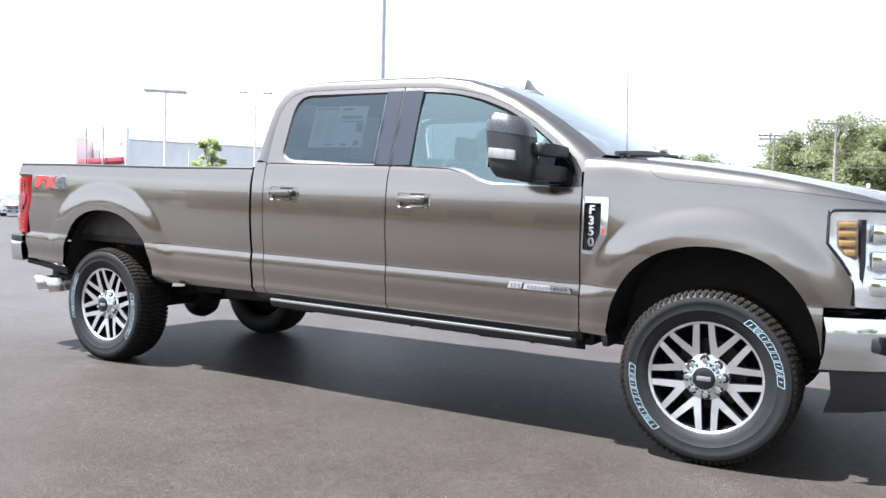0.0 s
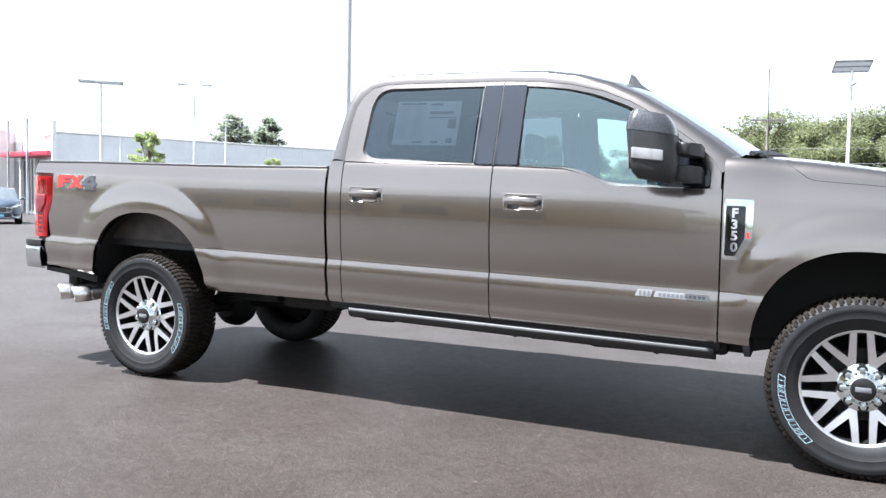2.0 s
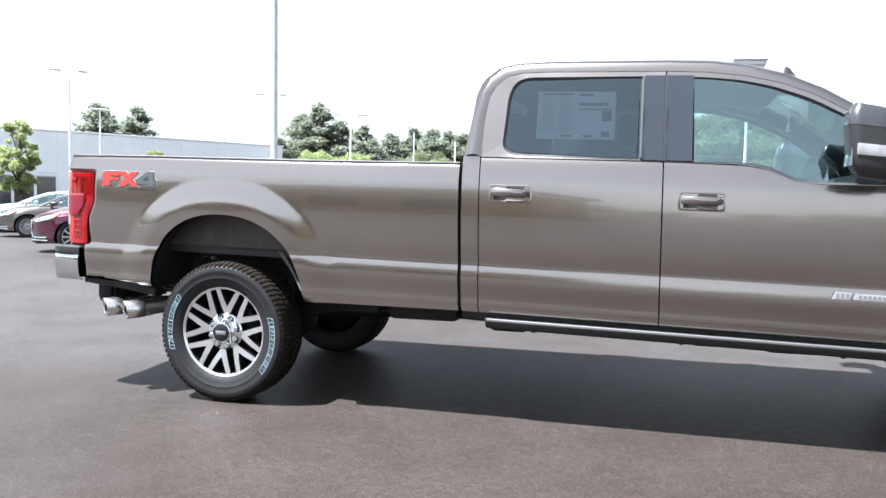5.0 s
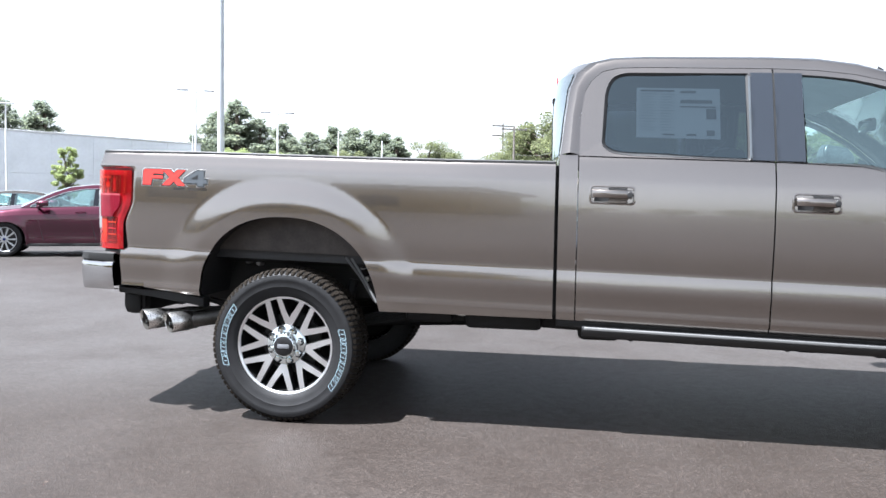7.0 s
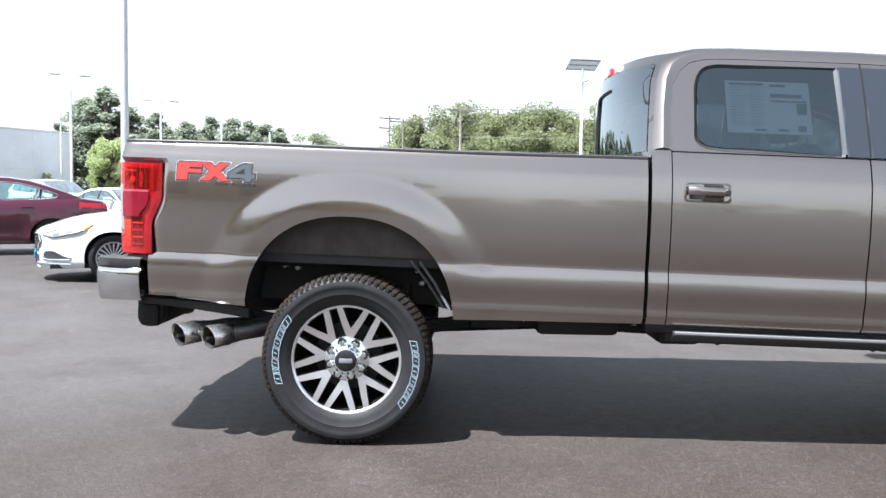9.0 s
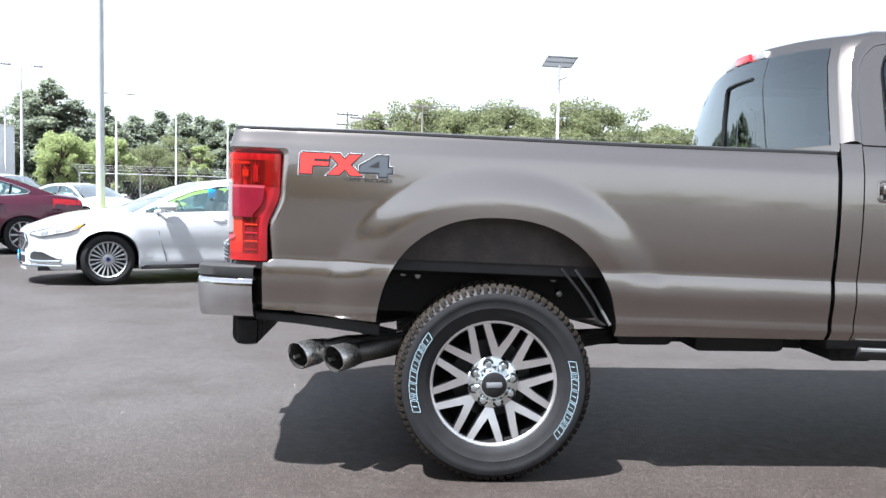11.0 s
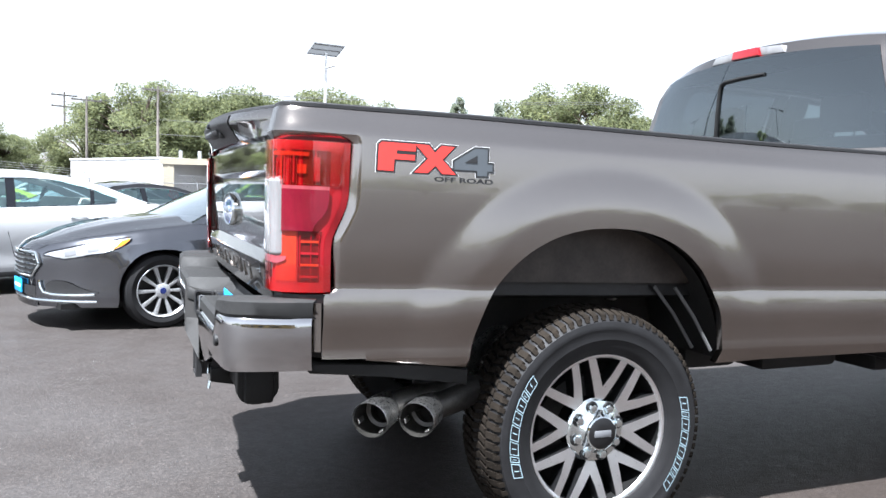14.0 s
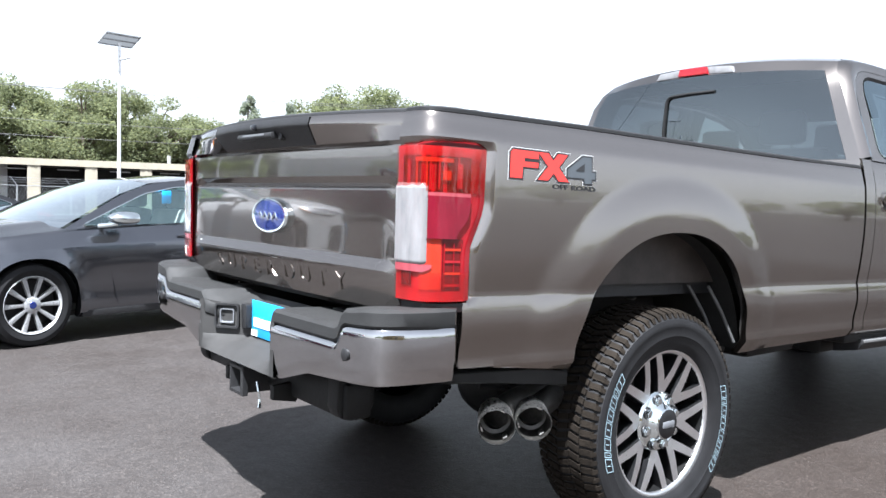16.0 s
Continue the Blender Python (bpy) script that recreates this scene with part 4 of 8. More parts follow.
for k in range(33):
    v = -1 + k / 16
    x = 5.46 - 0.46 * abs(v) ** 4.5
    y = v * 1.0 if abs(v) < 0.9 else math.copysign(0.9 + 0.1 * (abs(v) - 0.9) / 0.1, v)
    rows.append([(x - 0.06, y * 0.97, 0.64), (x - 0.02, y * 0.995, 0.66), (x, y, 0.74), (x + 0.004, y, 0.84), (x - 0.01, y * 0.995, 0.90), (x - 0.05, y * 0.97, 0.925), (x - 0.1, y * 0.95, 0.93)])
vs = grid(bm, rows)
fb = part("front_bumper", bm, CHROME, truck, "chrome front bumper", sharp=45, rake=True)
bm = bmesh.new()
rows = []
for k in range(17):
    v = -1 + k / 8
    x = 5.36 - 0.36 * abs(v) ** 4
    rows.append([(x, v * 0.93, 0.45), (x + 0.03, v * 0.94, 0.55), (x + 0.02, v * 0.95, 0.65)])
grid(bm, rows)
part("air_dam", bm, BLACK_PLASTIC, fb, "black lower air dam", rake=True)
bm = bmesh.new()
box(bm, 5.27, 5.40, -0.93, -0.7, 0.72, 0.82, 0.02)
part("fog_lamp_bezel", bm, BLACK_PLASTIC, fb, rake=True)


# wheel wells, chassis and running boards
def well(s, arch, name):
    cx, cz, a, b = arch[:4]
    bm = bmesh.new()
    rows = []
    for y in (0.925, 0.8, 0.62, 0.50):
        row = []
        for k in range(25):
            t = math.pi * k / 24
            u, w = math.cos(t), math.sin(t)
            e = 2 / 2.25
            row.append((cx + (a + 0.03) * math.copysign(abs(u) ** e, u), s * y, max(0.668, cz - 0.02 + (b + 0.03) * abs(w) ** e)))
        rows.append(row)
    grid(bm, rows)
    bm.faces.new([bm.verts.new((p[0], s * 0.50, p[2])) for p in rows[-1]])
    ob = part(name, bm, LINER, truck, "dark felt wheel-well liner", rake=True)
    return ob


for s in (-1, 1):
    well(s, REAR_ARCH, "rear_wheel_liner")
    well(s, FRONT_ARCH, "front_wheel_liner")
    # bed floor flange across the rear well, with its bolts
    bm = bmesh.new()
    prism(bm, [(-0.46, 0.93), (0.45, 0.945), (0.43, 1.02), (0.25, 1.12), (-0.1, 1.16), (-0.32, 1.08)], "y", *sorted((s * 0.60, s * 0.62)))
    box(bm, -0.46, 0.46, *sorted((s * 0.60, s * 0.66)), 0.925, 0.94)
    part("inner_bed_panel", bm, plain("primer_inner_panel", (0.011, 0.0085, 0.0075), 0.6, 0.0) if s < 0 else LINER, truck, rake=True)
    for x, z in ((-0.28, 0.905), (0.02, 0.905), (0.30, 0.9), (-0.40, 0.86), (0.36, 0.79), (0.33, 0.86), (-0.33, 0.85)):
        bm = bmesh.new()
        lathe(bm, [(0.017, -0.02), (0.017, 0.03), (0.012, 0.036), (0.0, 0.037)], 8, pose(x, s * 0.52, z, 0, 0, 0 if s < 0 else 180))
        part("frame_bolt", bm, GALV_BOLT, truck, rake=True)
    bm = bmesh.new()
    prism(bm, [(-1.1, 0.84), (-1.1, 0.68), (-0.62, 0.66), (-0.4, 0.72), (0.42, 0.72), (0.72, 0.565), (1.6, 0.55), (3.9, 0.56), (4.1, 0.62), (5.1, 0.62), (5.1, 0.84)], "y", *sorted((s * 0.38, s * 0.47)), 0.008)
    part("chassis_rail", bm, UNDER, truck, rake=True)
    bm = bmesh.new()
    for k in range(4):
        tube(bm, [(-0.72 + 0.06 * k, s * 0.53, 0.64 - 0.03 * k), (-0.3, s * 0.53, 0.555 - 0.018 * k), (0, s * 0.53, 0.53 - 0.018 * k), (0.35, s * 0.53, 0.555 - 0.018 * k), (0.80 - 0.06 * k, s * 0.53, 0.64 - 0.03 * k)], 0.011, 6)
    part("leaf_spring", bm, UNDER, truck)
    bm = bmesh.new()
    tube(bm, [(0.22, s * 0.60, 0.42), (0.28, s * 0.56, 0.78)], 0.03, 10)
    part("shock_absorber", bm, UNDER, truck)
    # rear liner brace
    bm = bmesh.new()
    tube(bm, [(0.36, s * 0.90, 0.93), (0.44, s * 0.915, 0.82), (0.515, s * 0.93, 0.69)], 0.007, 6)
    tube(bm, [(0.31, s * 0.84, 0.93), (0.40, s * 0.85, 0.82), (0.485, s * 0.86, 0.69)], 0.007, 6)
    part("liner_edge", bm, BOARD_STRIP, truck)
    # running board
    bm = bmesh.new()
    prism(bm, rounded([(s * 0.80, 0.64), (s * 0.925, 0.65), (s * 0.95, 0.648), (s * 0.953, 0.622), (s * 0.925, 0.588), (s * 0.80, 0.565)], 0.008, 2), "x", 1.64, 3.80, 0.006)
    rb = part("running_board", bm, BLACK_PLASTIC, truck, "black running board with bright strip", rake=True)
    bm = bmesh.new()
    prism(bm, rounded([(s * 0.945, 0.626), (s * 0.945, 0.644), (s * 0.952, 0.645), (s * 0.956, 0.642), (s * 0.956, 0.63), (s * 0.952, 0.626)], 0.002, 2), "x", 1.65, 3.78, 0.002)
    part("board_strip", bm, BOARD_STRIP, rb, "satin metal edge strip", rake=True)
    for x in (1.9, 2.7, 3.5):
        bm = bmesh.new()
        tube(bm, [(x, s * 0.45, 0.66), (x, s * 0.85, 0.585)], 0.02, 8)
        part("board_bracket", bm, UNDER, rb, rake=True)
    # sill and lower closing panels
    bm = bmesh.new()
    box(bm, 1.5, 3.83, *sorted((s * 0.55, s * 0.93)), 0.63, 0.70, 0.015)
    part("sill_box", bm, UNDER, truck, rake=True)
    # mud guard behind front wheel
    bm = bmesh.new()
    prism(bm, [(3.93, 0.69), (3.97, 0.69), (3.975, 0.625), (3.945, 0.625)], "y", *sorted((s * 0.70, s * 0.955)), 0.006)
    part("front_mud_guard", bm, BLACK_PLASTIC, truck, rake=True)
for x, r in ((0.0, 0.055), (4.475, 0.05)):
    bm = bmesh.new()
    tube(bm, [(x, -0.8, 0.425), (x, 0.8, 0.425)], r, 12)
    lathe(bm, [(0.0, -0.14), (0.1, -0.13), (0.17, -0.06), (0.185, 0.0), (0.17, 0.06), (0.1, 0.13), (0.0, 0.14)], 20, pose(x, 0.0 if x < 1 else 0.25, 0.425))
    part("axle", bm, UNDER, truck)
bm = bmesh.new()
tube(bm, [(0.1, 0, 0.45), (2.4, 0.05, 0.55), (3.2, 0.05, 0.62)], 0.045, 10)
part("drive_shaft", bm, UNDER, truck)
bm = bmesh.new()
box(bm, 0.75, 1.9, 0.1, 0.62, 0.52, 0.82, 0.06)
part("fuel_tank", bm, UNDER, truck)
bm = bmesh.new()
box(bm, 2.5, 3.3, -0.3, 0.3, 0.48, 0.8, 0.06)
box(bm, 3.7, 4.9, -0.4, 0.4, 0.5, 1.2, 0.06)
part("gearbox", bm, UNDER, truck)
for x0, x1, y0, y1, z0 in ((2.75, 2.95, -0.8, -0.35, 0.49), (3.12, 3.45, -0.84, -0.4, 0.485), (1.62, 1.85, -0.75, -0.3, 0.5), (0.98, 1.42, -0.72, -0.4, 0.535), (0.62, 0.9, -0.66, -0.42, 0.55), (3.5, 3.86, -0.82, -0.4, 0.50)):
    bm = bmesh.new()
    box(bm, x0, x1, y0, y1, z0, z0 + 0.13, 0.03)
    part("under_tank", bm, UNDER, truck)
bm = bmesh.new()
box(bm, 1.5, 3.9, -0.7, 0.7, 0.7, 0.76)
box(bm, -1.05, 1.5, -0.6, 0.6, 0.86, 0.9)
part("floor_pan", bm, UNDER, truck, rake=True)
bm = bmesh.new()
tube(bm, [(3.2, -0.45, 0.55), (1.2, -0.42, 0.56), (0.7, -0.44, 0.62), (0.3, -0.42, 0.72), (-0.15, -0.46, 0.72), (-0.32, -0.58, 0.62), (-0.40, -0.72, 0.575)], 0.045, 12)
part("exhaust_pipe", bm, STEEL, truck, "weathered exhaust pipe")


BRAKE = plain("dull_brake_iron", (0.05, 0.048, 0.046), 0.6, 0.3, 0.2, 20)


def wheel(x, s, name, turn):
    """A road wheel with its tyre, tread, rim, spokes, hub cap and lug nuts. The outer face looks along s."""
    m = pose(x, s * 0.862, 0.433) if s < 0 else pose(x, s * 0.862, 0.433, 0, 0, 180)
    m = Matrix.Translation((x, s * 0.862, 0.433)) @ (Matrix() if s < 0 else Matrix.Rotation(math.pi, 4, "Z"))
    bm = bmesh.new()
    prof = [(0.262, -0.105), (0.275, -0.12), (0.31, -0.138), (0.36, -0.142), (0.395, -0.135), (0.415, -0.12), (0.424, -0.10), (0.425, 0.0), (0.424, 0.10), (0.415, 0.122), (0.402, 0.132),
            (0.398, 0.138), (0.385, 0.141), (0.37, 0.143), (0.367, 0.1415), (0.335, 0.1425), (0.332, 0.1405), (0.31, 0.137), (0.29, 0.128), (0.279, 0.121), (0.277, 0.114), (0.27, 0.110), (0.262, 0.098)]
    lathe(bm, prof, 72, m)
    w = part(name, bm, RUBBER, truck, "all-terrain tyre with white outlined letters on a machined alloy rim", sharp=35)
    # tread blocks
    bm = bmesh.new()
    n = 80
    for k in range(n):
        a0 = 2 * math.pi * k / n
        for row, (h0, h1, sk, da) in enumerate(((-0.128, -0.085, 0.0, 0.62), (-0.078, -0.03, 0.35, 0.6), (-0.024, 0.024, -0.3, 0.6), (0.03, 0.078, 0.35, 0.6), (0.085, 0.128, 0.0, 0.62))):
            a = a0 + (row % 2) * math.pi / n
            span = da * 2 * math.pi / n
            edge = abs(row - 2) == 2
            rr = 0.4335
            quad = []
            for r in (0.418, rr):
                for h, sh in ((h0, 0), (h1, sk)):
                    for da2 in (0, span):
                        an = a + da2 + sh * 2 * math.pi / n
                        r2 = r - (0.012 if edge and (h == h0 if row == 0 else h == h1) else 0)
                        quad.append(m @ Vector((r2 * math.cos(an), -h, r2 * math.sin(an))))
            vs = [bm.verts.new(p) for p in quad]
            for q in ((4, 5, 7, 6), (0, 1, 5, 4), (2, 6, 7, 3), (0, 4, 6, 2), (1, 3, 7, 5)):
                bm.faces.new([vs[i] for i in q])
        # shoulder lugs running onto the sidewall
        for sh in (1, -1):
            a, span = a0 + 0.2 * 2 * math.pi / n, 0.5 * 2 * math.pi / n
            vs = [bm.verts.new(m @ Vector((r * math.cos(an), -sh * h, r * math.sin(an)))) for r, h in ((0.424, 0.124), (0.405, 0.134), (0.403, 0.1375), (0.421, 0.129)) for an in (a, a + span)]
            for q in ((0, 1, 7, 6), (6, 7, 5, 4), (4, 5, 3, 2), (0, 6, 4, 2), (1, 3, 5, 7)):
                bm.faces.new([vs[i] for i in q])
    tagged(part("tread", bm, TREAD, w, "dusty chunky tread blocks", sharp=20), kind="stuff")
    # outlined raised letters: plain blocks in two arcs
    bm = bmesh.new()
    starts = turn[1]
    for start in starts:
        at = start
        for wd in (8.4, 3.2, 7.2, 8.0, 6.6, 6.2, 3.2, 8.2):
            a0, wid = radians(at), radians(wd)
            at -= wd + 0.9
            edge = 0.0024 / (0.352 * wid)
            for ra, rb, da, db in ((0.3355, 0.3377, 0, 1), (0.3663, 0.3685, 0, 1), (0.3355, 0.3685, 0, edge), (0.3355, 0.3685, 1 - edge, 1), (0.344, 0.360, 0.47, 0.53)):
                row = []
                for r in (ra, rb):
                    lean = (r - 0.352) * 1.1
                    row.append([m @ Vector((r * math.cos(a0 - wid * f - lean), -0.1437, r * math.sin(a0 - wid * f - lean))) for f in (da, (da + db) / 2, db)])
                grid(bm, row)
    tagged(part("tyre_lettering", bm, LETTER, w, "white outlined lettering bars"), kind="stuff")
    # rim barrel
    bm = bmesh.new()
    lathe(bm, [(0.262, 0.098), (0.272, 0.108), (0.279, 0.113), (0.2775, 0.1165), (0.272, 0.1165), (0.266, 0.112), (0.263, 0.104)], 72, m)
    rim = part("rim", bm, MACHINED, w, "machined alloy rim lip", sharp=40)
    # near-black dish: the shade between the spokes is put into its colour
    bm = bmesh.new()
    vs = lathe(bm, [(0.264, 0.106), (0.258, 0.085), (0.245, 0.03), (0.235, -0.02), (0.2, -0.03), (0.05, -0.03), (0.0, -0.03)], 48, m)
    part("rim_pocket", bm, POCKET, rim, "rim pockets with their shade coloured black")
    # eight forked spokes: dark flanks under machined faces
    for k in range(8):
        th = radians(turn[0] + 45 * k)
        u, v = Vector((math.cos(th), 0, math.sin(th))), Vector((-math.sin(th), 0, math.cos(th)))
        for nm, mat, grow, top, deep in (("spoke", RIM_DARK, 0.0022, 0.0014, 0.05), ("spoke_face", MACHINED, 0.0, 0.0, 0.001)):
            pts = [(0.106, -0.015 - grow), (0.106, 0.015 + grow)]
            arms = []
            for sd in (1, -1):
                arms.append([(0.106, sd * (0.015 + grow)), (0.18, sd * (0.050 + grow)), (0.266, sd * (0.0885 + grow)), (0.266, sd * (0.0565 - grow)), (0.2, sd * (0.0235 - grow)), (0.158 - grow, 0.0)])

            def lay(p, low=0.0):
                h = 0.086 + 0.023 * smooth(0.1, 0.27, p[0]) + 0.004 * math.sin(math.pi * (p[0] - 0.1) / 0.16) - top - low
                return m @ (u * p[0] + v * p[1] + Vector((0, -h, 0)))
            bm = bmesh.new()
            for arm in arms:
                vs = [bm.verts.new(lay(p)) for p in arm]
                lo = [bm.verts.new(lay(p, deep)) for p in arm]
                bm.faces.new((vs[0], vs[1], vs[4], vs[5])), bm.faces.new((vs[1], vs[2], vs[3], vs[4]))
                for i, j in ((0, 1), (1, 2), (3, 4), (4, 5)):
                    bm.faces.new((vs[i], vs[j], lo[j], lo[i]))
            bm.faces.new([bm.verts.new(lay(p)) for p in (pts[0], pts[1], (0.158 - grow, 0.0))])
            part(nm, bm, mat, rim, "machined spoke face" if nm == "spoke_face" else "", sharp=30)
    # chrome hub cover, lug caps and centre cap
    bm = bmesh.new()
    lathe(bm, [(0.117, 0.075), (0.117, 0.084), (0.108, 0.094), (0.092, 0.098), (0.078, 0.104), (0.066, 0.118), (0.060, 0.130), (0.055, 0.133)], 40, m)
    hub = part("hub_cover", bm, CHROME, w, "chrome hub cover", sharp=25)
    bm = bmesh.new()
    lathe(bm, [(0.055, 0.132), (0.05, 0.135), (0.02, 0.137), (0.0, 0.137)], 32, m)
    part("centre_cap", bm, RIM_DARK, hub, "dark centre cap")
    bm = bmesh.new()
    box(bm, -0.034, 0.034, -0.1395, -0.136, -0.012, 0.012, 0.003)
    bmesh.ops.transform(bm, matrix=m, verts=bm.verts)
    part("cap_mark", bm, GREY_DECAL, hub)
    for k in range(8):
        a = radians(turn[0] + 22.5 + 45 * k)
        bm = bmesh.new()
        lathe(bm, [(0.0165, 0.085), (0.0165, 0.106), (0.013, 0.113), (0.0, 0.115)], 8, m @ Matrix.Translation((0.088 * math.cos(a), 0, 0.088 * math.sin(a))))
        part("lug_nut", bm, CHROME, hub, sharp=25)
        bm = bmesh.new()
        lathe(bm, [(0.024, 0.098), (0.0225, 0.1015), (0.0165, 0.1)], 14, m @ Matrix.Translation((0.088 * math.cos(a), 0, 0.088 * math.sin(a))))
        part("lug_pocket", bm, RIM_DARK, hub)
    # brake disc and caliper behind the spokes
    bm = bmesh.new()
    lathe(bm, [(0.10, -0.01), (0.175, -0.01), (0.178, -0.022), (0.178, -0.028)], 32, m)
    part("brake_disc", bm, BRAKE, w)


wheel(0.0, -1, "rear_wheel", (38, (200, 18)))
wheel(4.475, -1, "front_wheel", (26, (232, 58)))
wheel(0.0, 1, "rear_wheel", (10, (190, 20)))
wheel(4.475, 1, "front_wheel", (5, (160, 0)))


# tow mirror
MIRROR_BLACK = plain("satin_black_mirror", (0.03, 0.032, 0.036), 0.28, 0.0, 0.1, coat=0.5)


def mirror(s):
    bm = bmesh.new()
    rows = []
    zs = [1.474, 1.477, 1.484, 1.495, 1.512, 1.54, 1.58, 1.63, 1.68, 1.715]
    loop = lambda z: rounded([(3.405, 1.12), (3.40, 1.285), (3.43, 1.315), (3.56, 1.305), (3.625, 1.26), (3.63, 1.12)], [0.03, 0.05, 0.05, 0.07, 0.06, 0.03], 6)
    def level(z, grow=0.0):
        f = 1.0 - 0.3 * (max(0.0, 1.57 - z) / 0.096) ** 2.4 - 0.34 * (max(0.0, z - 1.70) / 0.105) ** 2.4 + grow
        tilt = -0.10 * (z - 1.6)
        c = Vector((3.515, 1.215))
        return [(c.x + (p[0] - c.x) * f + tilt, s * (c.y + (p[1] - c.y) * f), z + 0.10 * (3.5 - p[0])) for p in loop(z)]
    vs = grid(bm, [level(z) for z in zs], True)
    bm.faces.new(vs[0])
    head = part("mirror", bm, BLACK_PLASTIC, truck, "black extended tow mirror", rake=True, sharp=45)
    bm = bmesh.new()
    vs = grid(bm, [level(z, 0.012) for z in (1.708, 1.725, 1.745, 1.765, 1.782, 1.795, 1.803, 1.805)], True)
    bm.faces.new(vs[-1])
    part("mirror_cap", bm, MIRROR_BLACK, head, "satin black cap", rake=True, sharp=45)
    bm = bmesh.new()
    prism(bm, rounded([(3.425, 1.578), (3.425, 1.632), (3.575, 1.618), (3.575, 1.566)], 0.006, 2), "y", *sorted((s * 1.285, s * 1.318)), 0.003)
    part("turn_lamp", bm, CLEAR_LENS, head, "clear turn signal lens", rake=True)
    bm = bmesh.new()
    box(bm, 3.405, 3.412, *sorted((s * 1.13, s * 1.29)), 1.53, 1.76, 0.003)
    part("mirror_glass", bm, CHROME, head, "mirror glass", rake=True)
    for z0, z1 in ((1.605, 1.665), (1.475, 1.555)):
        bm = bmesh.new()
        prism(bm, rounded([(3.60, 1.02 * s), (3.60, 1.2 * s), (3.67, 1.2 * s), (3.72, 1.1 * s), (3.72, 0.93 * s), (3.64, 0.93 * s)], 0.02, 3), "z", z0, z1, 0.012)
        part("mirror_arm", bm, BLACK_PLASTIC, head, "black twin mirror arm", rake=True)
    bm = bmesh.new()
    tri = rounded([(3.49, 1.462), (3.752, 1.462), (3.752, 1.545), (3.64, 1.665), (3.575, 1.70)], [0.01, 0.02, 0.03, 0.02, 0.01], 3)
    pane(bm, tri, lambda x, z: s * (upper_y(x, z) + 0.004))
    part("mirror_sail", bm, GLOSS_BLACK, head, rake=True)


both(mirror)


